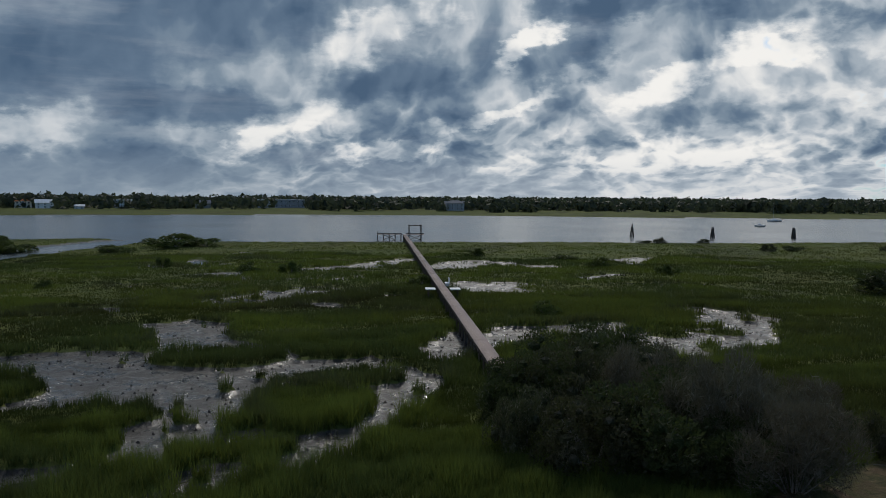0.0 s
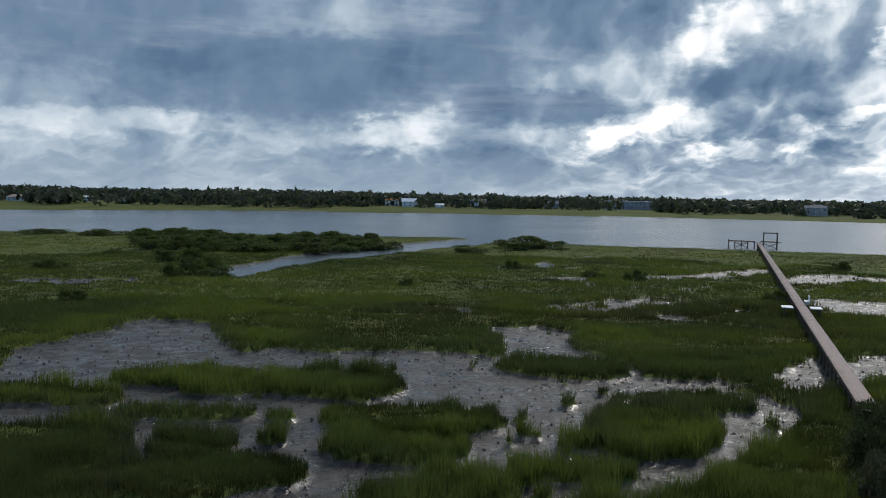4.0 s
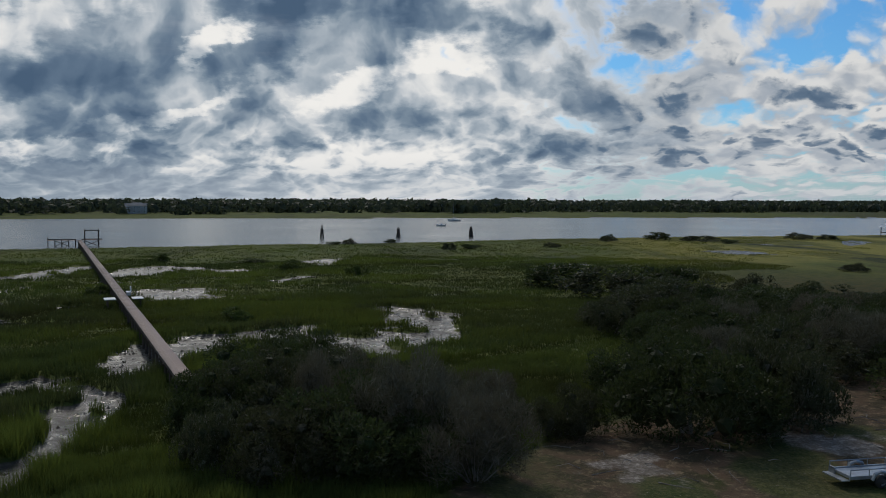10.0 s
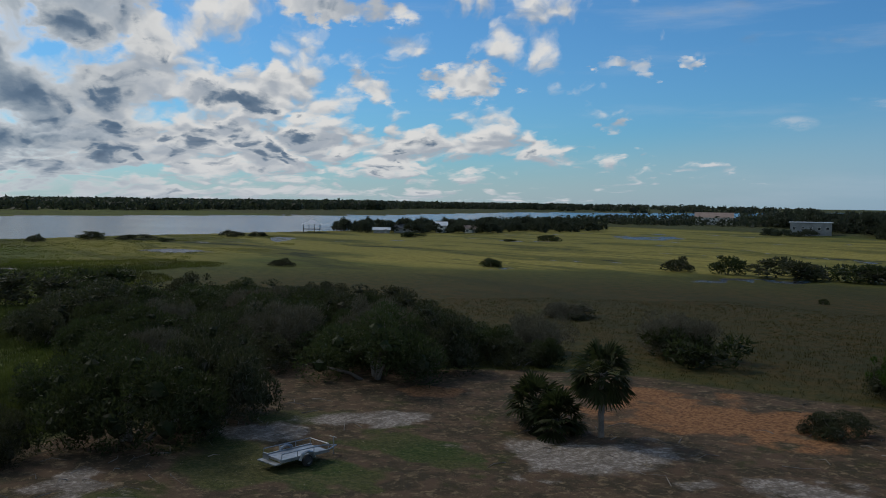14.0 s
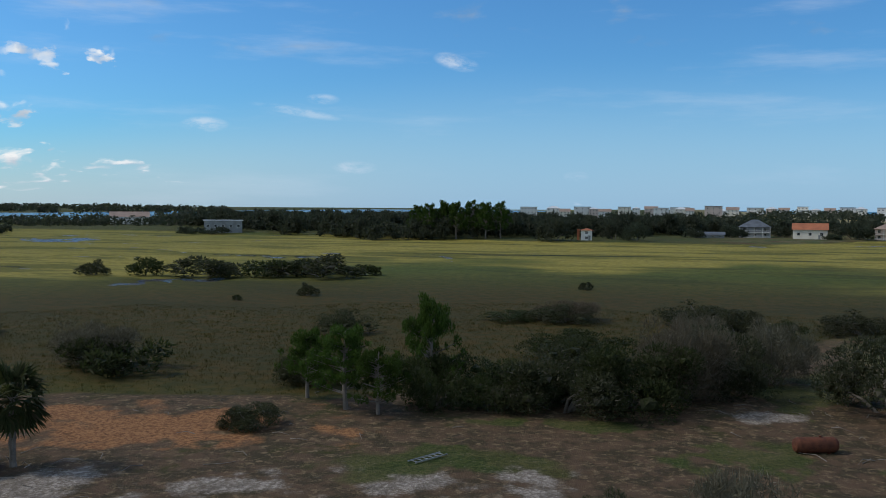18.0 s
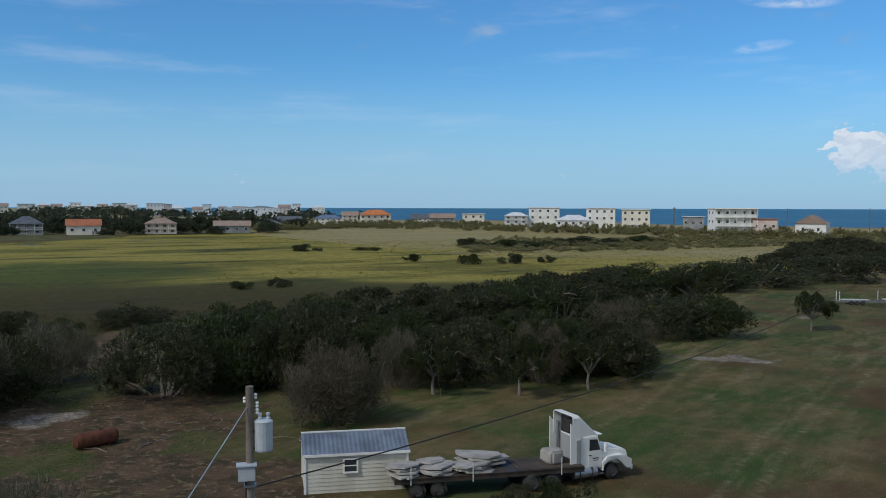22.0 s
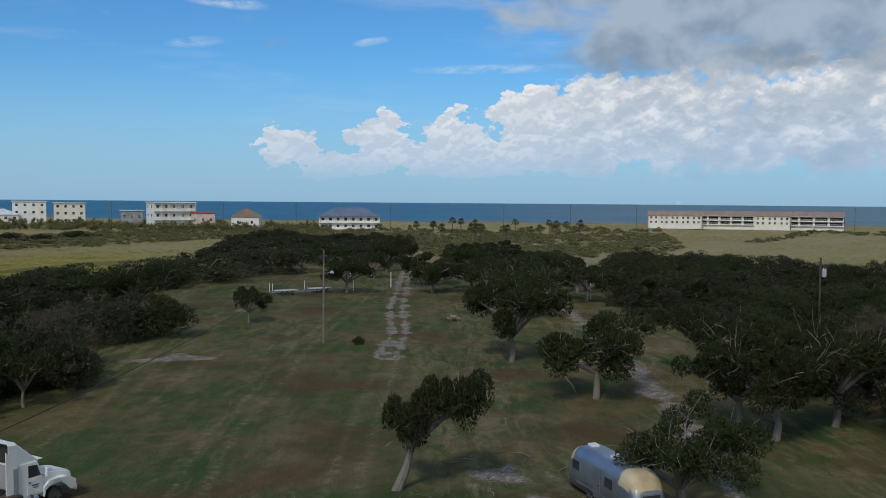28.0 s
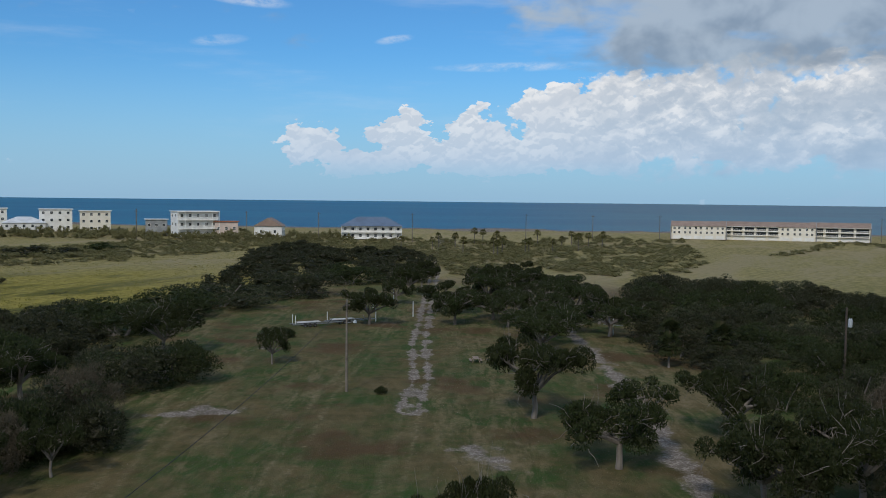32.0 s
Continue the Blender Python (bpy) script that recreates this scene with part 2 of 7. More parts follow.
    cq = n.vec(n.math("ADD", n.math("MULTIPLY", head, 0.1), wq), n.math("ADD", n.math("MULTIPLY", up, 0.12), wq), 0.0)
    cq_up = n.vec(n.math("ADD", n.math("MULTIPLY", head, 0.1), wq), n.math("ADD", n.math("MULTIPLY", up, 0.12), n.math("ADD", wq, 0.022)), 0.0)
    fleece = n.math("MULTIPLY", n.math("SUBTRACT", n.noise(hq, 14.0, 6, 0.6), 0.5), 0.5)
    curl = n.math("ADD", billow(cq, 7.5, 0.35), fleece)
    heap = masses(0.0, towers, h2, u2)
    body = n.math("ADD", heap, n.math("MULTIPLY", n.math("MULTIPLY", curl, 0.75), n.step(heap, 0.02, 0.35)))
    tower = n.math("MULTIPLY", n.step(body, 0.20, n.step(head, 248.0, 258.0, 0.34, 0.62)), n.step(up, 0.6, 2.6, 0.15, 1.0))
    lit = n.math("SUBTRACT", curl, n.math("ADD", billow(cq_up, 7.5, 0.35), n.math("MULTIPLY", fleece, 0.8)))
    white = n.mix(n.step(lit, -0.10, 0.12), (0.74, 0.77, 0.81), (1.0, 0.985, 0.97))
    white = n.mix(n.step(n.noise(hq, 4.0, 5, 0.55, 0.4), 0.40, 0.66, 0.0, 0.45), white, (0.70, 0.73, 0.79))
    white = n.mix(n.step(up, 3.4, 1.0, 0.0, 0.75), white, (0.62, 0.70, 0.80))
    dull = n.math("MULTIPLY", n.step(head, 246.0, 258.0), n.step(n.noise(hq, 5.0, 7, 0.6, 0.3), 0.36, 0.60))
    white = n.mix(n.math("MULTIPLY", dull, 0.75), white, (0.46, 0.53, 0.62))
    col = n.mix(tower, col, white)
    # the grey sheet of cloud above them
    sheet = n.math("ADD", n.noise(n.scaled(hq, 0.5, 1.0, 1.0), 4.0, 5, 0.52, 0.2), n.step(head, 243.0, 258.0, -0.34, 0.12))
    sheet = n.math("ADD", sheet, n.math("MULTIPLY", n.step(up, 6.4, 9.2, -0.26, 0.10), 1.0))
    sheet = n.math("MULTIPLY", n.step(sheet, 0.34, 0.66), n.step(head, 300.0, 330.0, 1.0, 0.0))
    grey = n.mix(n.step(n.noise(hq, 2.6, 4, 0.5, 0.2), 0.36, 0.62), (0.26, 0.33, 0.42), (0.44, 0.52, 0.61))
    col = n.mix(n.math("MULTIPLY", sheet, 0.9), col, grey)
    # pale air at the horizon
    haze = n.step(up, 0.0, n.math("ADD", 3.5, n.math("MULTIPLY", sea_side, 6.0)), n.math("ADD", 0.50, n.math("MULTIPLY", sea_side, 0.22)), 0.0)
    col = n.mix(haze, col, n.mix(sea_side, n.mix(n.step(head, 60.0, 80.0), (0.34, 0.42, 0.51), (0.62, 0.69, 0.77)), (0.36, 0.56, 0.80)))
    bg = n.add("ShaderNodeBackground")
    n.put(bg.inputs[0], col)
    n.put(bg.inputs[1], 1.0)
    n.t.links.new(bg.outputs[0], n.add("ShaderNodeOutputWorld").inputs[0])


build_sky()
sun = new("sun", bpy.data.lights.new("sun", "SUN"))
sun.data.energy, sun.data.angle, sun.data.color = 1.8, radians(8), (1.0, 0.95, 0.87)
sh, se = radians(SUN_HEADING), radians(SUN_HEIGHT)
sun.matrix_basis = look((math.sin(sh) * math.cos(se) * 900, math.cos(sh) * math.cos(se) * 900, math.sin(se) * 900), (0, 0, 0))


# ---- materials ----
def material(name, rough=0.8, metal=0.0, spec=0.3):
    m = bpy.data.materials.new(name)
    m.use_nodes = True
    n = Nodes(m.node_tree)
    b = m.node_tree.nodes["Principled BSDF"]
    b.inputs["Roughness"].default_value = rough
    b.inputs["Metallic"].default_value = metal
    b.inputs["Specular IOR Level"].default_value = spec
    n.b = b
    n.obj = n.add("ShaderNodeTexCoord").outputs["Object"]
    return m, n


def bump(n, height, dist, strength=0.6):
    k = n.add("ShaderNodeBump")
    n.put(k.inputs["Height"], height)
    k.inputs["Distance"].default_value, k.inputs["Strength"].default_value = dist, strength
    n.put(n.b.inputs["Normal"], k.outputs[0])


def worn(name, base, dark, scale=1.0, rough=0.75, metal=0.0, spec=0.3, relief=0.004, vary=0.15):
    """A painted, wooden or mineral surface with two scales of wear and a fine relief."""
    m, n = material(name, rough, metal, spec)
    big, fine = n.noise(n.obj, 0.7 * scale, 5), n.noise(n.obj, 9.0 * scale, 5, 0.65)
    c = n.mix(n.step(big, 0.35, 0.7), base, dark)
    c = n.mix(n.step(fine, 0.45, 0.75, 0.0, 0.55), c, dark)
    info = n.add("ShaderNodeObjectInfo")
    c = n.mix(n.math("MULTIPLY", info.outputs["Random"], vary), c, tuple(v * 0.45 for v in base))
    n.put(n.b.inputs["Base Color"], c)
    n.put(n.b.inputs["Roughness"], n.math("ADD", n.math("MULTIPLY", fine, 0.25), rough - 0.12, clamp=True))
    bump(n, fine, relief)
    return m


def leafy(name, a, b, c, rough=0.6, through=0.36):
    """Foliage: every clump takes its own green between three."""
    m, n = material(name, rough, 0.0, 0.10)
    r = n.add("ShaderNodeNewGeometry").outputs["Random Per Island"]
    own = n.add("ShaderNodeObjectInfo").outputs["Random"]
    col = n.ramp(n.math("FRACT", n.math("ADD", r, 0.0)), (0.0, a), (0.5, b), (0.86, b), (1.0, c))
    col = n.mix(n.math("MULTIPLY", own, 0.6), col, tuple(v * f for v, f in zip(a, (1.1, 0.75, 0.8))))
    col = n.mix(n.step(n.noise(n.obj, 2.4, 4, 0.6, 0.3), 0.52, 0.72, 0.0, 0.55), col, tuple(v * 0.62 for v in c))
    n.put(n.b.inputs["Base Color"], col)
    tr = n.add("ShaderNodeBsdfTranslucent")
    n.put(tr.inputs[0], n.mix(0.5, col, (b[0] * 1.3, b[1] * 1.4, b[2])))
    mx = n.add("ShaderNodeMixShader")
    mx.inputs[0].default_value = through
    out = m.node_tree.nodes["Material Output"]
    n.t.links.new(n.b.outputs[0], mx.inputs[1]), n.t.links.new(tr.outputs[0], mx.inputs[2])
    n.t.links.new(mx.outputs[0], out.inputs[0])
    return m


def attribute(n, name):
    a = n.add("ShaderNodeAttribute", attribute_name=name)
    return a.outputs["Color"], a.outputs["Fac"]


LANE = [(-84, -47), (-101, -54.5), (-123, -67), (-172, -91.5), (-236, -123.5), (-420, -215)]
LANE_EAST = [(-46, -3), (-52, -6), (-75, -14.5), (-96, -24.5), (-125, -38), (-170, -62), (-236, -100)]

TRACKS = ([(-86, -47.4), (-63.7, -37), (-42.3, -26.7), (-34, -22)], [(-150, -87), (-118.4, -72.9), (-86.6, -59.5), (-65.8, -48.8), (-52.2, -42.8), (-37.7, -34), (-30, -29)], [(-97, -84.3), (-75.5, -72.1), (-63.7, -65.2), (-50, -55.3), (-38, -50)])


def ground_material():
    m, n = material("ground_cover", 0.9, 0, 0.2)
    za, zb = n.add("ShaderNodeSeparateColor"), n.add("ShaderNodeSeparateColor")
    n.put(za.inputs[0], attribute(n, "zone_a")[0]), n.put(zb.inputs[0], attribute(n, "zone_b")[0])
    mud, upland, sand = za.outputs
    mulch, straw, lawn = zb.outputs
    big, mid, fine = n.noise(n.obj, 0.035, 5, 0.6), n.noise(n.obj, 0.5, 6, 0.62, 0.3), n.noise(n.obj, 4.0, 6, 0.68, 0.2)

    def edged(mask, soft=0.25, much=0.75):
        k = n.math("ADD", mask, n.math("MULTIPLY", n.math("SUBTRACT", n.math("ADD", n.math("MULTIPLY", mid, 0.55), n.math("MULTIPLY", fine, 0.45)), 0.5), much))
        return n.step(k, 0.5 - soft, 0.5 + soft)

    xy = n.add("ShaderNodeSeparateXYZ")
    n.put(xy.inputs[0], n.obj)

    def off(line):
        best = None
        for (ax, ay), (bx, by) in zip(line, line[1:]):
            dx, dy = bx - ax, by - ay
            q = dx * dx + dy * dy
            px, py = n.math("SUBTRACT", xy.outputs[0], ax), n.math("SUBTRACT", xy.outputs[1], ay)
            t = n.math("ADD", n.math("MULTIPLY", px, dx / q), n.math("MULTIPLY", py, dy / q), clamp=True)
            ex, ey = n.math("SUBTRACT", px, n.math("MULTIPLY", t, dx)), n.math("SUBTRACT", py, n.math("MULTIPLY", t, dy))
            d = n.math("SQRT", n.math("ADD", n.math("MULTIPLY", ex, ex), n.math("MULTIPLY", ey, ey)))
            best = d if best is None else n.math("MINIMUM", best, d)
        return best

    stir = n.math("SUBTRACT", n.noise(n.obj, 0.22, 5, 0.65, 0.4), 0.5)
    rut = n.math("ABSOLUTE", n.math("SUBTRACT", off(LANE), 0.95))
    rut = n.step(n.math("SUBTRACT", n.math("ADD", 0.62, n.math("MULTIPLY", stir, 4.6)), rut), -0.3, 0.6)
    east = n.step(n.math("SUBTRACT", n.math("ADD", 1.2, n.math("MULTIPLY", stir, 5.5)), off(LANE_EAST)), -0.8, 1.0, 0.0, 0.8)
    sand = n.math("MAXIMUM", sand, n.math("MAXIMUM", rut, east))
    marsh = n.mix(n.step(big, 0.42, 0.58), (0.086, 0.108, 0.024), (0.110, 0.118, 0.026))
    marsh = n.mix(n.step(mid, 0.40, 0.66), marsh, (0.056, 0.074, 0.018))
    bands = n.noise(n.scaled(n.obj, 0.011, 0.046, 1.0), 1.0, 8, 0.7, 0.5)
    # yellow marsh grass, brightened in colour for the sunlit far fields
    gold = n.mix(n.step(mid, 0.35, 0.65), (0.34, 0.28, 0.066), (0.21, 0.182, 0.042))
    gold = n.mix(n.step(fine, 0.46, 0.70, 0.0, 0.5), gold, (0.070, 0.066, 0.016))
    gold = n.mix(n.step(bands, 0.48, 0.56, 0.0, 0.65), gold, (0.058, 0.066, 0.015))
    gold = n.mix(n.step(bands, 0.60, 0.64), gold, (0.022, 0.026, 0.014))
    south_, _ = attribute(n, "zone_c")
    zs = n.add("ShaderNodeSeparateColor")
    n.put(zs.inputs[0], south_)
    marsh = n.mix(zs.outputs[1], marsh, n.mix(n.step(mid, 0.36, 0.64), (0.070, 0.048, 0.015), (0.040, 0.040, 0.013)))
    marsh = n.mix(n.step(bands, 0.50, 0.62, 0.0, 0.6), marsh, (0.034, 0.037, 0.014))
    marsh = n.mix(n.step(fine, 0.50, 0.72, 0.0, 0.5), marsh, (0.10, 0.082, 0.032))
    marsh = n.mix(edged(straw, 0.3, 0.6), marsh, gold)
    dirt = n.mix(n.step(mid, 0.40, 0.60), (0.105, 0.068, 0.043), (0.056, 0.044, 0.026))
    dirt = n.mix(n.step(n.noise(n.obj, 0.16, 6, 0.66, 0.4), 0.55, 0.70), dirt, (0.044, 0.050, 0.014))
    dirt = n.mix(n.step(n.noise(n.obj, 1.6, 7, 0.72, 0.5), 0.50, 0.66), dirt, (0.20, 0.145, 0.085))
    turf = n.mix(n.step(n.noise(n.obj, 0.11, 6, 0.65, 0.3), 0.38, 0.62), (0.038, 0.078, 0.018), (0.130, 0.100, 0.045))
    turf = n.mix(n.step(mid, 0.40, 0.66, 0.0, 0.6), turf, (0.052, 0.056, 0.020))
    turf = n.mix(n.step(fine, 0.48, 0.72, 0.0, 0.6), turf, (0.085, 0.066, 0.030))
    chips = n.mix(n.step(fine, 0.34, 0.62), (0.12, 0.055, 0.026), (0.33, 0.165, 0.075))
    chips = n.mix(n.step(mid, 0.55, 0.75, 0.0, 0.6), chips, (0.09, 0.055, 0.03))
    shell = n.mix(n.step(fine, 0.42, 0.66), (0.19, 0.158, 0.13), (0.41, 0.36, 0.31))
    drag = n.noise(n.scaled(n.obj, 0.9, 0.35, 1.0), 1.0, 6, 0.6, 1.2)
    shell = n.mix(n.step(drag, 0.42, 0.56, 0.5, 0.0), shell, (0.095, 0.076, 0.058))
    run = n.add("ShaderNodeVectorRotate", rotation_type="Z_AXIS")
    n.put(run.inputs["Vector"], n.obj), n.put(run.inputs["Angle"], radians(-27.5))
    thatch = n.noise(n.scaled(run.outputs[0], 0.16, 0.62, 1.0), 1.0, 8, 0.72, 0.5)
    worn_ = n.noise(n.scaled(run.outputs[0], 0.012, 0.10, 1.0), 1.0, 4, 0.6, 0.1)
    turf = n.mix(n.math("MULTIPLY", n.math("MULTIPLY", n.step(thatch, 0.42, 0.60), n.step(n.noise(n.obj, 0.9, 6, 0.75), 0.34, 0.60, 0.3, 1.0)), n.step(worn_, 0.42, 0.58, 0.25, 0.75)), turf, (0.21, 0.165, 0.092))
    turf = n.mix(n.step(n.noise(n.obj, 0.075, 4, 0.55), 0.52, 0.66, 0.0, 0.75), turf, (0.090, 0.050, 0.026))
    for line in TRACKS:
        tyre = n.math("ABSOLUTE", n.math("SUBTRACT", off(line), 0.95))
        tyre = n.step(n.math("SUBTRACT", n.math("ADD", 0.30, n.math("MULTIPLY", stir, 1.6)), tyre), -0.35, 0.35)
        turf = n.mix(n.math("MULTIPLY", tyre, n.step(n.noise(n.obj, 1.4, 6, 0.75), 0.46, 0.68, 0.08, 0.70)), turf, (0.25, 0.20, 0.12))
    spring = n.step(xy.outputs[0], -30.0, -10.0, 0.0, 0.7)
    turf = n.mix(spring, turf, n.mix(n.step(fine, 0.40, 0.62), (0.020, 0.036, 0.008), (0.080, 0.086, 0.026)))
    turf = n.mix(n.step(n.noise(n.obj, 5.0, 4, 0.7), 0.62, 0.72), turf, (0.26, 0.22, 0.17))
    land = n.mix(edged(lawn), dirt, turf)
    dunes, _ = attribute(n, "zone_c")
    zc = n.add("ShaderNodeSeparateColor")
    n.put(zc.inputs[0], dunes)
    land = n.mix(zc.outputs[0], land, n.mix(n.step(mid, 0.35, 0.65), (0.30, 0.25, 0.15), (0.17, 0.16, 0.075)))
    land = n.mix(edged(mulch), land, chips)
    land = n.mix(edged(sand, 0.3, 1.1), land, shell)
    col = n.mix(edged(upland, 0.2, 0.5), marsh, land)
    bent = n.mix(n.step(mid, 0.38, 0.62), (0.33, 0.27, 0.125), (0.20, 0.182, 0.072))
    bent = n.mix(n.step(bands, 0.46, 0.60, 0.0, 0.6), bent, (0.34, 0.28, 0.17))
    col = n.mix(n.math("MULTIPLY", zc.outputs[2], 0.9), col, n.mix(edged(sand, 0.3, 1.1), bent, shell))
    wet = edged(mud, 0.12, 0.45)
    ooze = n.mix(n.step(mid, 0.40, 0.62), (0.020, 0.018, 0.016), (0.058, 0.052, 0.046))
    ooze = n.mix(n.step(fine, 0.55, 0.68), ooze, (0.014, 0.013, 0.011))
    col = n.mix(wet, col, ooze)
    n.put(n.b.inputs["Base Color"], col)
    pud = n.step(n.noise(n.obj, 0.55, 6, 0.6, 0.6), 0.42, 0.60)
    n.put(n.b.inputs["Roughness"], n.math("SUBTRACT", 0.92, n.math("MULTIPLY", wet, n.math("ADD", 0.36, n.math("MULTIPLY", pud, 0.32)))))
    n.put(n.b.inputs["Specular IOR Level"], n.math("ADD", 0.1, n.math("MULTIPLY", wet, n.math("ADD", 0.18, n.math("MULTIPLY", pud, 0.28)))))
    ripple = n.noise(n.scaled(n.obj, 1.0, 1.0, 1.0), 1.9, 7, 0.66, 0.8)
    h = n.mix(wet, fine, ripple)
    bump(n, h, 0.20, 0.7)
    return m


def water_material():
    m, n = material("river_water", 0.10, 0, 0.5)
    head = n.noise(n.scaled(n.obj, 1.0, 1.0, 1.0), 0.006, 4, 0.6, 0.4)
    n.put(n.b.inputs["Base Color"], n.mix(n.step(head, 0.40, 0.62), (0.035, 0.050, 0.060), (0.055, 0.065, 0.070)))
    n.put(n.b.inputs["Roughness"], n.math("ADD", 0.16, n.math("MULTIPLY", n.noise(n.obj, 0.012, 4, 0.6), 0.14)))
    bump(n, n.noise(n.obj, 0.9, 5, 0.65, 0.3), 0.10, 0.5)
    return m


def sea_material():
    m, n = material("sea_water", 0.3, 0, 0.4)
    band = n.noise(n.scaled(n.obj, 0.0035, 0.0012, 1.0), 1.0, 5, 0.6)
    n.put(n.b.inputs["Base Color"], n.mix(n.step(band, 0.40, 0.62), (0.012, 0.085, 0.145), (0.018, 0.125, 0.185)))
    n.put(n.b.inputs["Roughness"], 0.42)
    bump(n, n.noise(n.obj, 0.35, 5, 0.65, 0.2), 0.5, 0.6)
    return m


M_GROUND, M_RIVER, M_SEA = ground_material(), water_material(), sea_material()
M_LEAF = leafy("oak_leaves", (0.024, 0.036, 0.013), (0.050, 0.066, 0.024), (0.12, 0.118, 0.082))
M_MYRTLE = leafy("shrub_leaves", (0.026, 0.033, 0.016), (0.060, 0.068, 0.034), (0.19, 0.175, 0.145))
M_GREEN = leafy("bright_leaves", (0.040, 0.064, 0.018), (0.074, 0.104, 0.028), (0.110, 0.118, 0.045))
M_PINE = leafy("pine_needles", (0.030, 0.062, 0.012), (0.058, 0.105, 0.020), (0.075, 0.11, 0.030))
M_PALM = leafy("palm_fronds", (0.022, 0.034, 0.012), (0.045, 0.058, 0.022), (0.110, 0.090, 0.050))
# lighter copy of the palm fronds, with the entrance's sunlight put into the colour
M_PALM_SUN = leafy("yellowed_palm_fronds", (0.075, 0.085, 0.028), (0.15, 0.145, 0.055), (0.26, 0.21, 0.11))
M_TWIG = leafy("bare_twigs", (0.078, 0.074, 0.050), (0.125, 0.118, 0.084), (0.24, 0.225, 0.18), 0.85, 0.2)
# distant foliage, its green lifted a little to stand for haze
M_FAR = leafy("far_leaves", (0.038, 0.052, 0.034), (0.060, 0.076, 0.050), (0.085, 0.095, 0.064))
# olive scrub made paler: the sun on the dunes is in the leaf colour
M_DUNE = leafy("dune_scrub_leaves", (0.11, 0.125, 0.052), (0.23, 0.225, 0.11), (0.40, 0.35, 0.22))
M_BARK = worn("grey_bark", (0.25, 0.225, 0.20), (0.10, 0.085, 0.072), 1.5, 0.9, relief=0.02)
M_PLANK = worn("weathered_planks", (0.37, 0.29, 0.235), (0.22, 0.165, 0.13), 1.2, 0.8, relief=0.006)
M_POST = worn("dark_timber", (0.10, 0.078, 0.062), (0.045, 0.037, 0.032), 1.0, 0.85, relief=0.01)


def grass_material():
    m, n = material("marsh_grass_blades", 0.7, 0, 0.06)
    base, _ = attribute(n, "tint")
    r = n.add("ShaderNodeNewGeometry").outputs["Random Per Island"]
    c = n.mix(n.math("MULTIPLY", r, 0.22), base, (0.040, 0.058, 0.014))
    n.put(n.b.inputs["Base Color"], c)
    tr = n.add("ShaderNodeBsdfTranslucent")
    n.put(tr.inputs[0], c)
    mx = n.add("ShaderNodeMixShader")
    mx.inputs[0].default_value = 0.42
    n.t.links.new(n.b.outputs[0], mx.inputs[1]), n.t.links.new(tr.outputs[0], mx.inputs[2])
    n.t.links.new(mx.outputs[0], m.node_tree.nodes["Material Output"].inputs[0])
    return m


M_GRASS = grass_material()


# ---- lie of the land ----
def lattice(ix, iy, seed):
    h = (ix * 374761393 + iy * 668265263 + seed * 974634777) & 0x7FFFFFFF
    h = ((h ^ (h >> 13)) * 1274126177) & 0x7FFFFFFF
    return ((h ^ (h >> 16)) & 0xFFFF) / 65535.0


def field(x, y, size, seed=0, octaves=4):
    """Smooth noise about 0, from -1 to 1, with lumps of the given size in metres."""
    total, amp, norm = 0.0, 1.0, 0.0
    for o in range(octaves):
        u, v = x / size * 2**o + 31.7 * o, y / size * 2**o + 17.3 * o
        iu, iv = np.floor(u).astype(np.int64), np.floor(v).astype(np.int64)
        fu, fv = u - iu, v - iv
        fu, fv = fu * fu * (3 - 2 * fu), fv * fv * (3 - 2 * fv)
        s = seed + 7 * o
        a = lattice(iu, iv, s) * (1 - fu) + lattice(iu + 1, iv, s) * fu
        b = lattice(iu, iv + 1, s) * (1 - fu) + lattice(iu + 1, iv + 1, s) * fu
        total, norm = total + amp * (a * (1 - fv) + b * fv), norm + amp
        amp *= 0.5
    return 2 * total / norm - 1


def ramp01(v, lo, hi):
    t = np.clip((v - lo) / (hi - lo), 0, 1)
    return t * t * (3 - 2 * t)


def ovals(x, y, some):
    """How deep a place lies in the nearest of some ovals: x, y, half width across and half depth along the line from the origin."""
    best = np.full(np.shape(x), -9.0)
    for cx, cy, wide, deep in some:
        r = math.hypot(cx, cy)
        along, over = ((x - cx) * cx + (y - cy) * cy) / r, ((x - cx) * cy - (y - cy) * cx) / r
        best = np.maximum(best, 1 - np.sqrt((over / wide) ** 2 + (along / deep) ** 2))
    return best


def off_line(x, y, line):
    """Distance from a line of points."""
    best = np.full(np.shape(x), 1e9)
    for (ax, ay), (bx, by) in zip(line, line[1:]):
        dx, dy = bx - ax, by - ay
        t = np.clip(((x - ax) * dx + (y - ay) * dy) / (dx * dx + dy * dy), 0, 1)
        best = np.minimum(best, np.hypot(x - ax - t * dx, y - ay - t * dy))
    return best


def channels(x, y, some):
    """How deep a place lies in winding channels, each of points with a half width."""
    best = np.full(np.shape(x), -9.0)
    for line in some:
        for (ax, ay, ar), (bx, by, br) in zip(line, line[1:]):
            dx, dy = bx - ax, by - ay
            t = np.clip(((x - ax) * dx + (y - ay) * dy) / (dx * dx + dy * dy), 0, 1)
            r = 0.72 * (ar + (br - ar) * t)
            best = np.maximum(best, (r - np.hypot(x - ax - t * dx, y - ay - t * dy)) / np.maximum(r, 2.0))
    return best


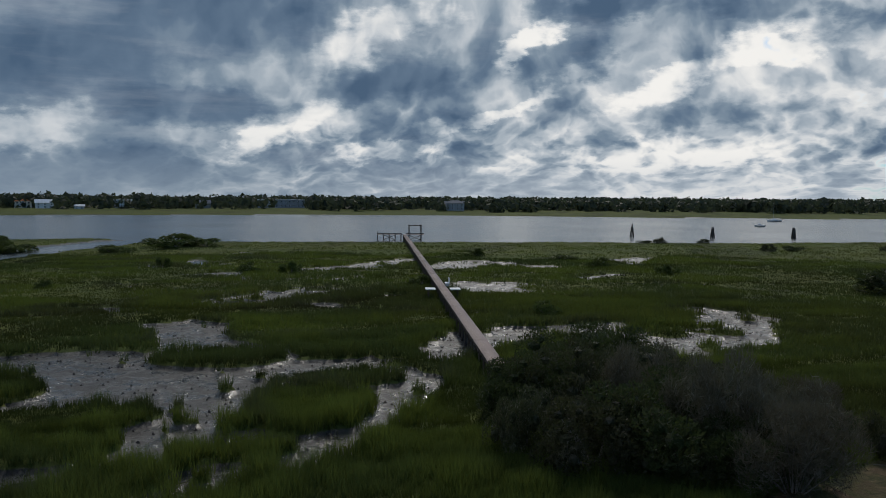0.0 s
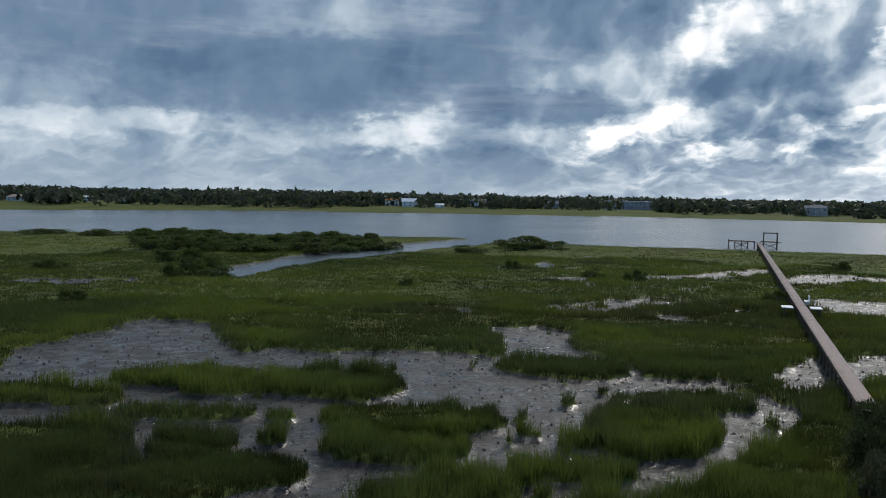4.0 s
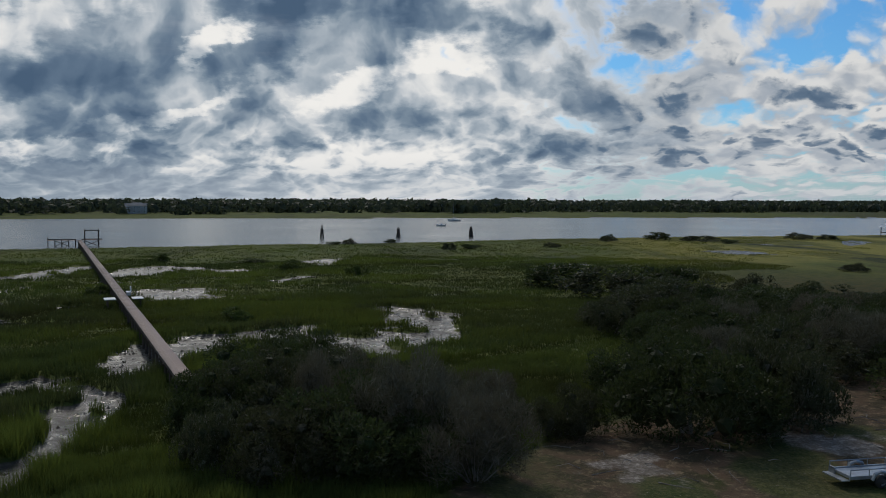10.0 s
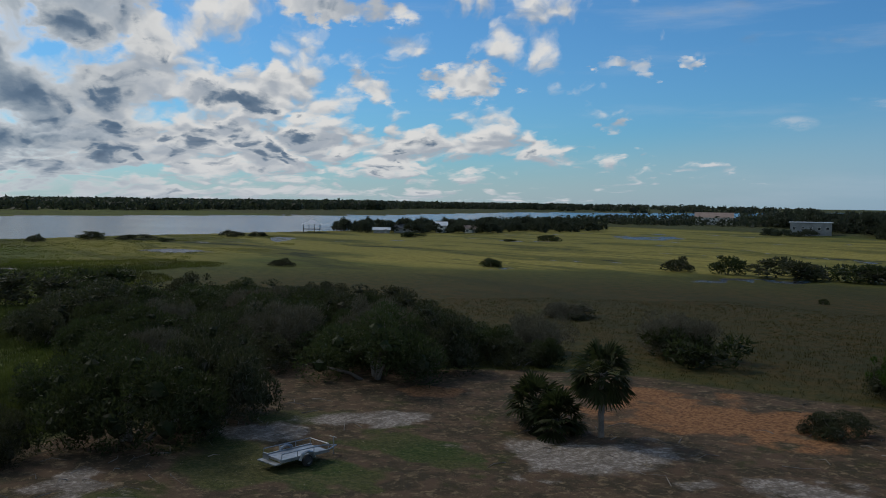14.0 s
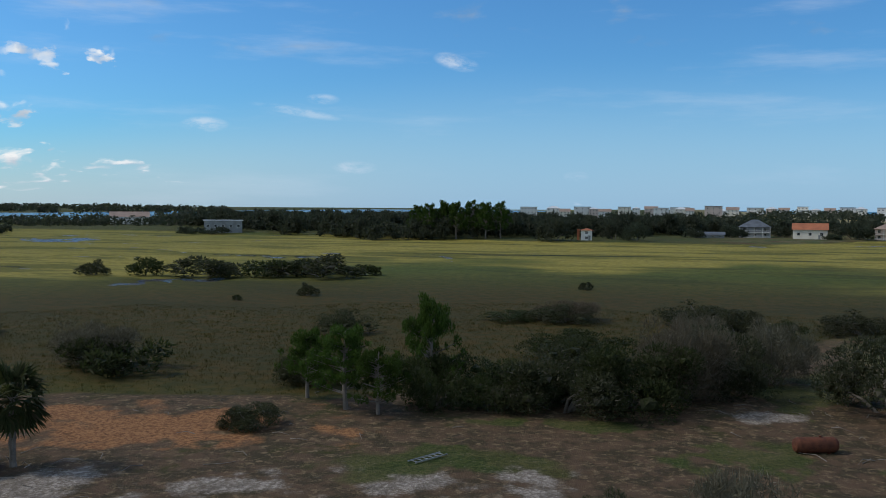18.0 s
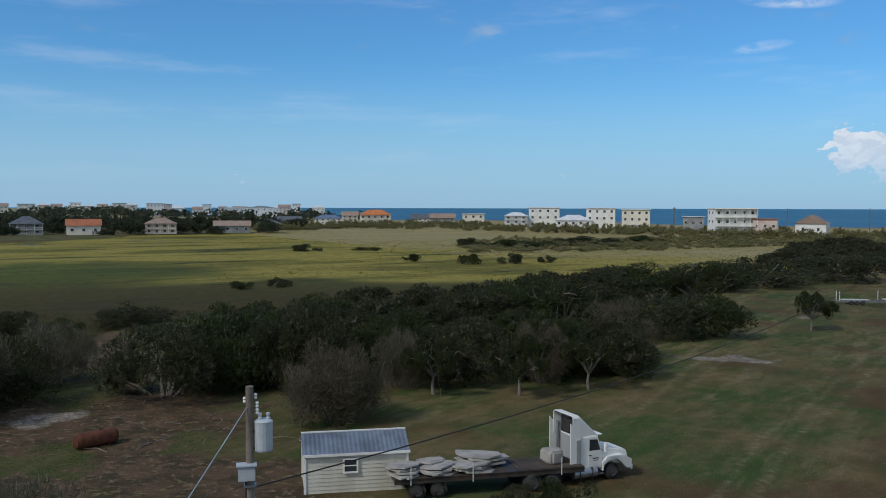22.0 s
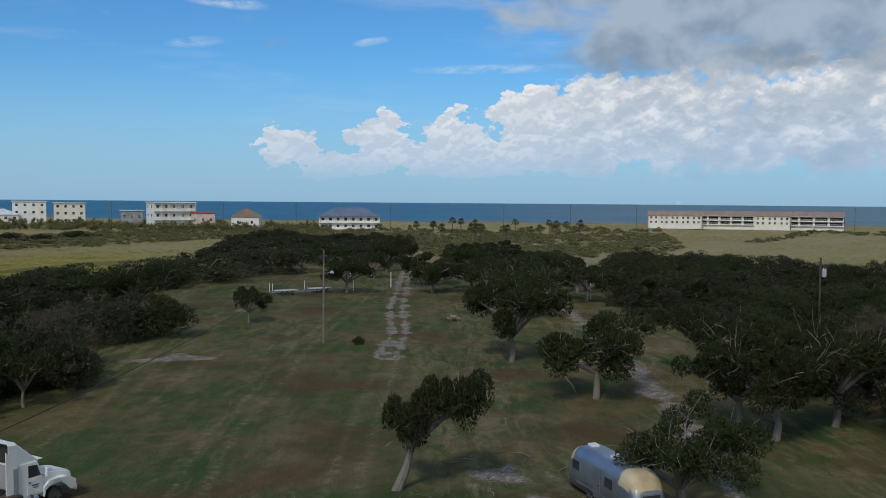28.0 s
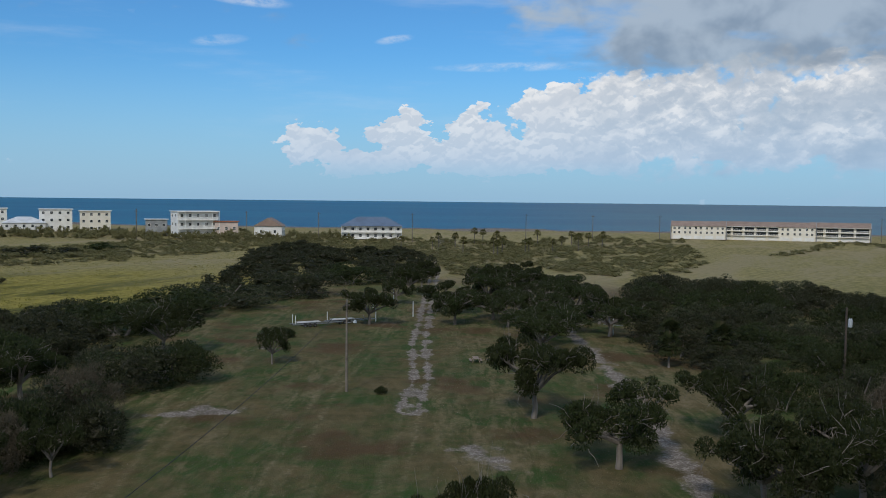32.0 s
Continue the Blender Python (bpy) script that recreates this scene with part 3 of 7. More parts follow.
def inside(x, y, ring):
    hit = np.zeros(np.shape(x), bool)
    for (ax, ay), (bx, by) in zip(ring, ring[1:] + ring[:1]):
        hit ^= ((ay > y) != (by > y)) & (x < (bx - ax) * (y - ay) / (by - ay + 1e-9) + ax)
    return hit


NEAR_BANK = ((-1600, 380), (-1000, 470), (-775, 545), (-684, 612), (-560, 500), (-300, 402), (-230, 395), (-115, 366), (-69, 348), (-26, 324), (34, 303), (131, 262), (150, 255), (190, 262), (232, 223), (287, 170), (420, 60), (900, -300))
FAR_BANK = ((-2600, 1200), (-1500, 1100), (-1100, 1118), (-800, 950), (-591, 825), (-234, 792), (-69, 750), (37, 726), (135, 707), (292, 644), (510, 456), (555, 300), (760, 100), (1300, -250))
CHANNELS = []
CHANNELS += [((74, 33, 2.6), (76.5, 27, 3), (85.7, 21.9, 5.2), (94, 18.7, 7), (100.6, 14.6, 7))]
CHANNELS += [((109.7, 61.2, 7), (115.7, 58.9, 7), (127.6, 59.1, 7), (131.4, 56, 7))]
CHANNELS += [((210.8, 106, 7), (217.6, 92.9, 7))]
CHANNELS += [((170.1, 70.1, 7), (182.6, 65, 7), (201, 60.9, 7))]
CHANNELS += [((182.3, 47.1, 7), (202.1, 42.5, 7), (191.9, 28.3, 7))]
CHANNELS += [((149.3, 34, 6.3), (139.5, 29.2, 7))]
CHANNELS += [((98.4, 19.2, 5.8), (99.8, 13, 4.3), (98.4, 7.8, 5.3), (95.5, 2.8, 7), (92.2, -1.2, 7), (99.9, -5.5, 7), (116.9, -8.1, 7), (125.2, -3.1, 4.7))]
CHANNELS += [((82.6, 21, 6.7), (95.9, 21.3, 6.4))]
CHANNELS += [((80.3, 144.9, 5.7), (83.2, 139.2, 6.4), (91.6, 137, 5.7))]
CHANNELS += [((218.3, 12.2, 7), (227.2, 8.5, 7))]
CHANNELS += [((199.6, -40.7, 7), (208, -49.3, 7))]
FLAT = [(46, 88), (52, 87), (60, 93), (68, 94.5), (70.5, 87), (64, 76), (60, 69), (63, 68.5), (64.5, 63), (69, 60), (72, 58), (76, 49.5), (82, 52), (90, 60), (95.5, 56.5), (94, 51), (85, 46), (80.5, 36), (75, 33), (76, 27.5), (76, 23), (72, 17.5), (63, 16.5), (58.5, 17.5), (52.5, 17.5), (49, 17), (45.5, 18.5), (41.5, 20.5), (35, 26), (31, 31.5), (26, 40), (31.5, 46), (36.5, 54.5), (32.5, 57.5), (29, 61), (33, 68), (39, 78)]
ISLANDS = ((48.4, 63.3, 6.8, 3.2), (55.1, 51.9, 6.6, 5.3), (48, 56.6, 3.9, 2.2), (41.5, 51.5, 3.4, 1.6), (50.2, 39.4, 7.3, 4.2), (35.7, 46.1, 2.9, 2.9), (31.8, 41, 6.7, 3.8), (44, 36.1, 5.2, 3.5), (74.1, 40.5, 6.6, 4.6), (58.5, 25.3, 5.0, 7.7), (68.4, 26, 5.3, 3.1), (46.2, 24.7, 3.8, 1.5), (38, 28.4, 4.3, 1.4), (42, 28, 2.6, 0.8), (51.9, 27.3, 1.5, 1.0), (39.9, 43.1, 1.0, 0.8), (38.5, 55.5, 1.7, 1.8), (45.9, 16.7, 2.5, 1.9), (36.9, 67.2, 3.1, 3.3), (38.9, 62, 2.4, 3.2))
MUD_FAR = ((194, 47, 7.5, 12.4), (260, -110, 10.6, 12.7), (319, -180, 4.6, 16.2), (264, -345, 16.4, 27.4), (46, 75, 4.9, 7.5))
CREEK = [(110, 131), (126, 141), (150, 151), (178, 158), (212, 166), (250, 170)]
POND = ((178, 103, 2.6, 11.0),)
UPLAND = [(14, 22), (34, 8), (44, -3), (52, -10), (66, -22), (80, -40), (64, -52), (50, -66), (24, -72), (-2, -92), (-22, -122), (-60, -138), (-120, -146), (-200, -150), (-300, -170), (-340, -260), (-300, -420), (-240, -600), (-900, -900), (-900, 300), (-430, 60), (-400, -60), (-330, -70), (-250, -30), (-180, 40), (-60, 60)]
SHORE = [(-150, -900), (-330, -520), (-420, -340), (-500, -120), (-540, 60), (-600, 400)]
SAND_SPOTS = ((49, -16, 4.0, 3.5), (53, -28, 3.0, 2.5), (52, -36, 3.5, 2.0), (35, -42, 9.0, 4.5), (25, -46, 12.0, 4.5), (14, -49, 8.0, 3.5), (-7, -72, 3.0, 3.0), (10, -50, 4.0, 4.0), (-86, -48.5, 2.4, 2.6), (-93, -51.5, 1.8, 4.0), (-51, -19, 4.5, 4.0), (-72, -32, 4.0, 4.0), (-106, -86, 3.0, 4.0), (-70, -69, 7.0, 2.0))
MULCH = ((35, -58, 14.5, 9.0), (22, -59, 6.0, 5.5), (46, -58, 5.0, 4.0), (24, -61, 5.0, 5.0), (57, -45, 4.0, 3.0), (24, -60, 4.0, 4.0))
GRASSY = ((45, -34, 6.5, 6.0), (-5, -60, 5.0, 3.5), (13, -56, 4.0, 3.0), (-13, -84, 5.0, 9.0), (6, -66, 7.0, 1.6), (41, -29, 4.0, 4.0), (-18, -58, 5.0, 4.0))


def zones(x, y):
    """The kinds of ground at places, each from 0 to 1, and its height."""
    r = np.hypot(x, y)
    wob = field(x, y, 60.0, 3) * np.clip(r / 200, 0, 1) * 6
    nb = np.interp(y, *zip(*NEAR_BANK)) + wob
    fb = np.interp(y, *zip(*FAR_BANK)) + wob
    river = np.minimum(x - nb, fb - x)
    creek = 2.6 + 5.5 * ramp01(x, 106, 200) + field(x, y, 14, 9) * 2 - off_line(x, y, CREEK)
    pond = np.where(ovals(x, y, POND) > 0, 0.6, -9.0)
    wet = np.maximum(np.maximum(river, creek), pond)
    lumps = field(x, y, 11.0, 11) * 0.75 + field(x, y, 3.0, 5) * 0.5 - 0.9 * ramp01(field(x, y, 3.4, 95, 3), 0.34, 0.5)
    mud = np.maximum(ovals(x, y, MUD_FAR) + lumps, channels(x, y, CHANNELS) + field(x, y, 9.0, 11) * 0.5 + field(x, y, 2.6, 5) * 0.55 - 1.1 * ramp01(field(x, y, 4.2, 95, 3), 0.22, 0.42))
    near = (x > 20) & (x < 102) & (y > 10) & (y < 102)
    if near.any():
        u, v = x[near], y[near]
        ring_in = np.where(inside(u, v, FLAT), 1.0, -1.0) * np.clip(off_line(u, v, FLAT + FLAT[:1]), 0, 6)
        ragged = field(u, v, 6.0, 11, 3) * 0.9 + field(u, v, 1.6, 5, 2) * 0.45
        flat = np.minimum(ring_in * 0.35 + ragged * 0.6, 0.12 + ragged * 0.32 - ovals(u, v, ISLANDS) * 1.35) - 0.9 * ramp01(field(u, v, 2.6, 95, 2), 0.42, 0.6)
        mud[near] = np.maximum(mud[near], flat)
    deep_, side_ = x * 0.9 + y * 0.43, y * 0.9 - x * 0.43
    gully = 0.15 - np.abs(field(deep_ * 2.0, side_ * 0.62, 30.0, 91, 3)) * 3.4 + lumps * 0.30
    gully = gully - ramp01(-8 - (x - 60) * 0.2 - y, -14, 2) - ramp01(y - x * 0.9 - 10, -12, 12) - ramp01(r, 170, 320) * 0.5 - ramp01(92 - r, -6, 10)
    gully = np.where(x > 40, gully, -1)
    ditch = 0.05 - np.abs(field(x, y, 120.0, 41, 3)) * 6.0 + lumps * 0.25
    ditch = np.where((r > 190) & (r < 520) & (x > -190) & (y < -60) & (river < -20), ditch, -1)
    mud = np.maximum(np.maximum(mud, gully), ditch)
    banks = 1 - np.abs(wet) / (2.0 + r * 0.004)
    mud = np.maximum(mud, np.where(wet > -(1.5 + r * 0.004), banks * 0.6, -1))
    upl = np.where(inside(x, y, UPLAND), 1.0, -1.0)
    up_soft = ramp01(upl * np.clip(off_line(x, y, UPLAND + UPLAND[:1]), 0, 8) + field(x, y, 12, 8) * 2.0, -2.5, 2.5)
    south = ramp01(-y - 405 - 60 * ramp01(x, 60, 260) - 60 * ramp01(-x, 20, 110) + field(x, y, 50, 2) * 14, -6, 10) * (river < 0)
    over = ramp01(x - fb - 150 - field(x, y, 160, 6) * 90, -8, 20)
    up_soft = np.maximum(up_soft, south)
    mud = np.where(up_soft > 0.5, -1, mud)
    edge = ramp01(mud, -0.45, -0.05)
    muddy = ramp01(mud, -0.05, 0.12)
    ocean_side = np.interp(y, [p[1] for p in SHORE], [p[0] for p in SHORE])
    dune = ramp01(ocean_side - x, -110, 10) * (x < -60)
    sea = ramp01(ocean_side - 55 - x, 0, 90) * (x < -60)
    sandy = ramp01(ovals(x, y, SAND_SPOTS) + field(x, y, 5.0, 13) * 1.3 + field(x, y, 1.3, 14, 2) * 0.6, -0.1, 0.9) * 0.85
    beach = ramp01(ocean_side - 15 - x, 0, 30) * (x < -60)
    sandy = np.maximum(sandy, beach)
    mulchy = ramp01(ovals(x, y, MULCH) + field(x, y, 6.0, 19) * 0.9 + field(x, y, 1.5, 20, 2) * 0.4, -0.1, 0.8) * 0.9
    lane = (x * 0.461 - y * 0.887)
    mown = field(lane * 7.0, (x * 0.887 + y * 0.461), 9.0, 23, 3)
    lawn = ramp01(field(x, y, 16.0, 29, 4) + 0.25 + mown * 0.55, -0.15, 0.35)
    lawn = np.where((x > -200) & (x < -25), np.maximum(lawn, 0.8), lawn)
    bare = ramp01(x, -28, -12) * ramp01(-y, 0, 20)
    lawn = lawn * (1 - bare) + bare * ramp01(field(x, y, 9.0, 37, 3), 0.12, 0.6)
    lawn = np.maximum(lawn, ramp01(ovals(x, y, GRASSY) + field(x, y, 5.0, 38, 4) * 1.3 + field(x, y, 1.2, 39, 2) * 0.5, -0.1, 0.7) * 0.85)
    lawn = np.where((over > 0.05) | (south > 0.05), 0.9, lawn)
    lawn = np.where(dune > 0.3, 0.9, lawn)
    # gold grows with distance, where sunlight on the marsh is painted in
    gold = ramp01(field(x, y, 110.0, 33, 5) * 0.9 + field(x, y, 24.0, 34, 3) * 0.3 + ramp01(r, 130, 300) * 1.1 - 0.40, -0.35, 0.6) * ramp01(-y + field(x, y, 60, 36, 3) * 50, 20, 110)
    gold = gold * (1 - 0.4 * ramp01(x + field(x, y, 70, 35, 3) * 60, 60, 240))
    gold = np.where(x > fb, 0.25, gold)
    z = 0.02 + field(x, y, 20, 51) * 0.12 * ramp01(r, 30, 80)
    z = z * (1 - muddy) + muddy * (-0.45 + field(x, y, 6.0, 53) * 0.07)
    z = z + up_soft * (0.12 + field(x, y, 8.0, 55, 3) * 0.10)
    z = np.where(wet > 0, np.minimum(z, -0.55 - np.clip(wet, 0, 10) * 0.12), z)
    z = z + (dune * 3.6 + field(x, y, 26.0, 57) * 1.3 * dune) * (1 - sea) - sea * 6.0
    z = z + over * 1.5 + south * 1.0
    return dict(edge=edge, z=z, mud=muddy, upland=up_soft, sand=sandy, mulch=mulchy, lawn=lawn, gold=gold, wet=wet, dune=dune, sea=sea, south=south, over=over, river=river)


def mesh_from(name, verts, faces, mats, smooth=False):
    """A mesh from arrays of points and of faces with equal corners."""
    me = bpy.data.meshes.new(name)
    faces = np.asarray(faces, np.int32)
    k = faces.shape[1]
    me.vertices.add(len(verts))
    me.vertices.foreach_set("co", np.asarray(verts, np.float32).ravel())
    me.loops.add(faces.size)
    me.loops.foreach_set("vertex_index", faces.ravel())
    me.polygons.add(len(faces))
    me.polygons.foreach_set("loop_start", np.arange(0, faces.size, k, dtype=np.int32))
    if smooth:
        me.polygons.foreach_set("use_smooth", np.ones(len(faces), bool))
    for m in mats if isinstance(mats, (list, tuple)) else [mats]:
        me.materials.append(m)
    me.update(calc_edges=True)
    return me


def paint(me, name, rgb):
    a = me.attributes.new(name, "FLOAT_COLOR", "POINT")
    rgba = np.ones((len(rgb), 4), np.float32)
    rgba[:, :3] = rgb
    a.data.foreach_set("color", rgba.ravel())


def build_ground():
    rings = [0.02]
    while rings[-1] < 4990:
        q = rings[-1]
        rings.append(q * (1.5 if q < 20 else 1.05 if q < 38 else 1.0085 if q < 150 else 1.016 if q < 700 else 1.05))
    rings = np.array(rings)
    n = 1150
    ang = np.linspace(0, 2 * np.pi, n, endpoint=False)
    x, y = np.outer(rings, np.sin(ang)).ravel(), np.outer(rings, np.cos(ang)).ravel()
    k = zones(x, y)
    verts = np.stack([x, y, k["z"]], 1)
    verts = np.vstack([verts, [0, 0, 0.1]])
    i, j = np.meshgrid(np.arange(len(rings) - 1), np.arange(n), indexing="ij")
    a, b = (i * n + j).ravel(), (i * n + (j + 1) % n).ravel()
    me = mesh_from("ground", verts, np.stack([a, b, b + n, a + n], 1)[:, ::-1], M_GROUND, True)
    pad = lambda *s: np.vstack([np.stack(s, 1), [0, 1, 0]])
    paint(me, "zone_a", pad(k["mud"], k["upland"], k["sand"]))
    paint(me, "zone_b", pad(k["mulch"], k["gold"], k["lawn"]))
    paint(me, "zone_c", pad(k["dune"], ramp01(-y, 40, 80) * ramp01(240 - np.hypot(x, y), 0, 90), ramp01(np.interp(y, [p[1] for p in SHORE], [p[0] for p in SHORE]) - x + field(x, y, 40, 44, 3) * 40, -330, -235) * (x < -150)))
    tagged(new("ground", me), "salt marsh, mud flats and sandy clearing beside the river", "ground", kind="structure")


build_ground()


def sheet(name, xs, ys, z, mat, label):
    v = [(x, y, z) for y in ys for x in xs]
    w = len(xs)
    f = [(j * w + i, j * w + i + 1, (j + 1) * w + i + 1, (j + 1) * w + i) for j in range(len(ys) - 1) for i in range(w - 1)]
    return tagged(new(name, mesh_from(name, v, f, mat)), label, "water", kind="structure")


sheet("water", np.linspace(20, 4000, 24), np.linspace(-3600, 3600, 24), -0.5, M_RIVER, "grey tidal river reflecting the cloudy sky")
sheet("water", np.linspace(-4990, -260, 24), np.linspace(-4900, 2600, 24), -0.5, M_SEA, "deep blue sea out to the horizon")


# ---- marsh grass ----
def blades(x, y, z, tall, wide, count, tint, rng):
    """Tufts of pointed blades at places; count blades in each."""
    m = len(x)
    x, y, z, tall, wide = (np.repeat(v, count) for v in (x, y, z, tall, wide))
    tint = np.repeat(tint, count, 0)
    a = rng.uniform(0, 2 * np.pi, m * count)
    lean = rng.uniform(0.05, 0.75, m * count) * tall
    ox, oy = rng.normal(0, 1, (2, m * count)) * wide * 2.4
    h = tall * rng.uniform(0.65, 1.1, m * count)
    c, s = np.cos(a), np.sin(a)
    bx, by = x + ox, y + oy
    p0 = np.stack([bx - s * wide * 0.5, by + c * wide * 0.5, z - 0.1], 1)
    p1 = np.stack([bx + s * wide * 0.5, by - c * wide * 0.5, z - 0.1], 1)
    p2 = np.stack([bx + c * lean, by + s * lean, z + h], 1)
    v = np.stack([p0, p1, p2], 1).reshape(-1, 3)
    return v, np.repeat(tint, 3, 0)


def scatter_grass():
    rng = np.random.default_rng(4)
    allv, allt = [], []
    # heading from, to, near, far, tufts per square metre, blades, height, width
    for h0, h1, r0, r1, dens, count, tall, wide in (
        (20, 112, 38, 64, 20.0, 7, 0.92, 0.050), (20, 112, 64, 92, 12.0, 6, 0.84, 0.070), (20, 124, 92, 140, 6.5, 5, 0.70, 0.11), (20, 124, 140, 230, 2.8, 4, 0.50, 0.18), (20, 124, 230, 400, 0.6, 4, 0.36, 0.22), (106, 200, 66, 145, 2.0, 4, 0.28, 0.07), (196, 240, 200, 420, 0.08, 4, 0.4, 0.4)):
        n = int(dens * radians(h1 - h0) / 2 * ((r1 * 1.1) ** 2 - (r0 * 0.9) ** 2))
        a, r = np.radians(rng.uniform(h0, h1, n)), np.sqrt(rng.uniform((r0 * 0.9) ** 2, (r1 * 1.1) ** 2, n))
        x, y = r * np.sin(a), r * np.cos(a)
        k = zones(x, y)
        jag = field(x, y, 30.0, 81, 3) * 0.10
        ok = (k["mud"] < rng.uniform(0.15, 0.75, n)) & (k["upland"] < 0.45) & (k["wet"] < -0.5) & (k["dune"] < 0.2)
        ok &= (r > r0 * (1 + jag)) & (r < r1 * (1 + jag))
        stray = np.degrees(a) + field(x, y, 60.0, 83, 4) * 14
        ok &= (stray < 117) if h1 == 124 else (stray > 113) if h0 in (106, 110) else True
        x, y, z, gold, edge = x[ok], y[ok], k["z"][ok], k["gold"][ok], k["edge"][ok]
        f = field(x, y, 22.0, 61, 4)
        patch = field(x, y, 5.0, 63, 3)
        lush = ramp01(f + patch * 0.4, -0.35, 0.4)[:, None]
        tint = (1 - lush) * np.array([0.070, 0.094, 0.026]) + lush * np.array([0.126, 0.158, 0.028])
        dry = ramp01(field(x, y, 40.0, 67, 3), 0.0, 0.45)[:, None] * 0.25
        dry = np.maximum(dry, (ramp01(-y, 40, 80) * ramp01(240 - np.hypot(x, y), 0, 90))[:, None] * 0.85)
        pale = (edge * ramp01(field(x, y, 9.0, 69, 3), -0.1, 0.35))[:, None] * 0.6
        tint = (1 - pale) * tint + pale * np.array([0.070, 0.074, 0.045])
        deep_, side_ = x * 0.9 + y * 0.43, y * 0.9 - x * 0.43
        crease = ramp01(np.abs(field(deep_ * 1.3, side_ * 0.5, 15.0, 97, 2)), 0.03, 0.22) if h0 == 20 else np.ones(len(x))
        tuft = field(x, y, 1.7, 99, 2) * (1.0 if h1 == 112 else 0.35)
        # tint darkens in the creases, painting the shade between hummocks; tufts vary it
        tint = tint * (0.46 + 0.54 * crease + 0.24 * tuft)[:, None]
        tint = (1 - dry) * tint + dry * np.array([0.070, 0.052, 0.020])
        # blades take the same sun-brightened gold
        tint = (1 - gold[:, None] * 0.8) * tint + gold[:, None] * 0.8 * np.array([0.215, 0.190, 0.028])
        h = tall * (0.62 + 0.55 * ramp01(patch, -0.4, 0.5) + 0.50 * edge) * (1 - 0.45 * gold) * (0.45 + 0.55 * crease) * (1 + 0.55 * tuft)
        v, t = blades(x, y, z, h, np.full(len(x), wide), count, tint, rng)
        allv.append(v), allt.append(t)
    v, t = np.vstack(allv), np.vstack(allt)
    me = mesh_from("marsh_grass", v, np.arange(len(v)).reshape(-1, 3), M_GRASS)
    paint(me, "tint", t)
    tagged(new("marsh_grass", me), "yellow-green cordgrass tufts growing over the salt marsh", "grass", kind="stuff")


scatter_grass()


# ---- trees and shrubs ----
def part(name, data, mat, parent, label=""):
    """One mesh object under a thing or under a part."""
    if isinstance(data, bmesh.types.BMesh):
        me = bpy.data.meshes.new(name)
        data.to_mesh(me)
        data.free()
        me.materials.append(mat)
    else:
        me = data
    ob = new(name, me)
    ob.parent = parent
    return tagged(ob, label)


def thing(name, label, category, m=None, group=""):
    ob = tagged(new(name), label, category, group)
    ob.empty_display_size = 0.3
    if m is not None:
        ob.matrix_basis = m
    return ob


def leaves(centres, radii, count, size, rng, flat=1.0, long=2.6, up=0.45):
    """Leafy shoots as small pointed blades on the shells of lumps."""
    w = radii**2 / (radii**2).sum()
    pick = rng.choice(len(centres), count, p=w)
    d = rng.normal(0, 1, (count, 3))
    d[:, 2] += 0.35
    d /= np.linalg.norm(d, axis=1, keepdims=True)
    depth = 1 - rng.power(1.6, count)[:, None] * 0.0 - np.abs(rng.normal(0, 0.17, (count, 1)))
    p = centres[pick] + d * radii[pick][:, None] * depth * (1, 1, flat)
    t = d * 0.75 + rng.normal(0, 0.6, (count, 3)) + (0, 0, up)
    t /= np.linalg.norm(t, axis=1, keepdims=True)
    b = np.cross(t, rng.normal(0, 1, (count, 3)))
    b /= np.linalg.norm(b, axis=1, keepdims=True)
    s = (size * rng.uniform(0.55, 1.4, count))[:, None]
    v = np.stack([p - t * s * long * 0.35 + b * s * 0.5, p - t * s * long * 0.35 - b * s * 0.5, p + t * s * long * 0.65], 1)
    return v.reshape(-1, 3)


BALL = np.array([(0, 0, 1), (0.89, 0, 0.45), (0.28, 0.85, 0.45), (-0.72, 0.53, 0.45), (-0.72, -0.53, 0.45), (0.28, -0.85, 0.45), (0.72, 0.53, -0.45), (-0.28, 0.85, -0.45), (-0.89, 0, -0.45), (-0.28, -0.85, -0.45), (0.72, -0.53, -0.45), (0, 0, -1)])
BALL_FACES = [(0, k, k % 5 + 1) for k in range(1, 6)] + [(k, k + 5, k % 5 + 1) for k in range(1, 6)] + [(k % 5 + 1, k + 5, k % 5 + 6) for k in range(1, 6)] + [(11, k % 5 + 6, k + 5) for k in range(1, 6)]


def cores(centres, radii, inner, flat, rng):
    """Dense, shaded hearts of the leafy lumps, as loose triangles."""
    p = BALL[None] * (radii * inner)[:, None, None] * rng.uniform(0.75, 1.2, (len(centres), 12, 1)) * (1, 1, flat) + centres[:, None]
    return p[:, BALL_FACES].reshape(-1, 3)


def crown_mesh(name, lumps, count, size, mat, seed, flat=0.8, long=2.6, inner=0.34, up=0.45):
    rng = np.random.default_rng(seed)
    c, r = np.array([q[:3] for q in lumps]), np.array([q[3] for q in lumps])
    v = leaves(c, r, count, size, rng, flat, long, up)
    if inner:
        v = np.vstack([v, cores(c, r, inner, flat, rng)])
    v[:, 2] = np.maximum(v[:, 2], 0.02)
    return mesh_from(name, v, np.arange(len(v)).reshape(-1, 3), mat)


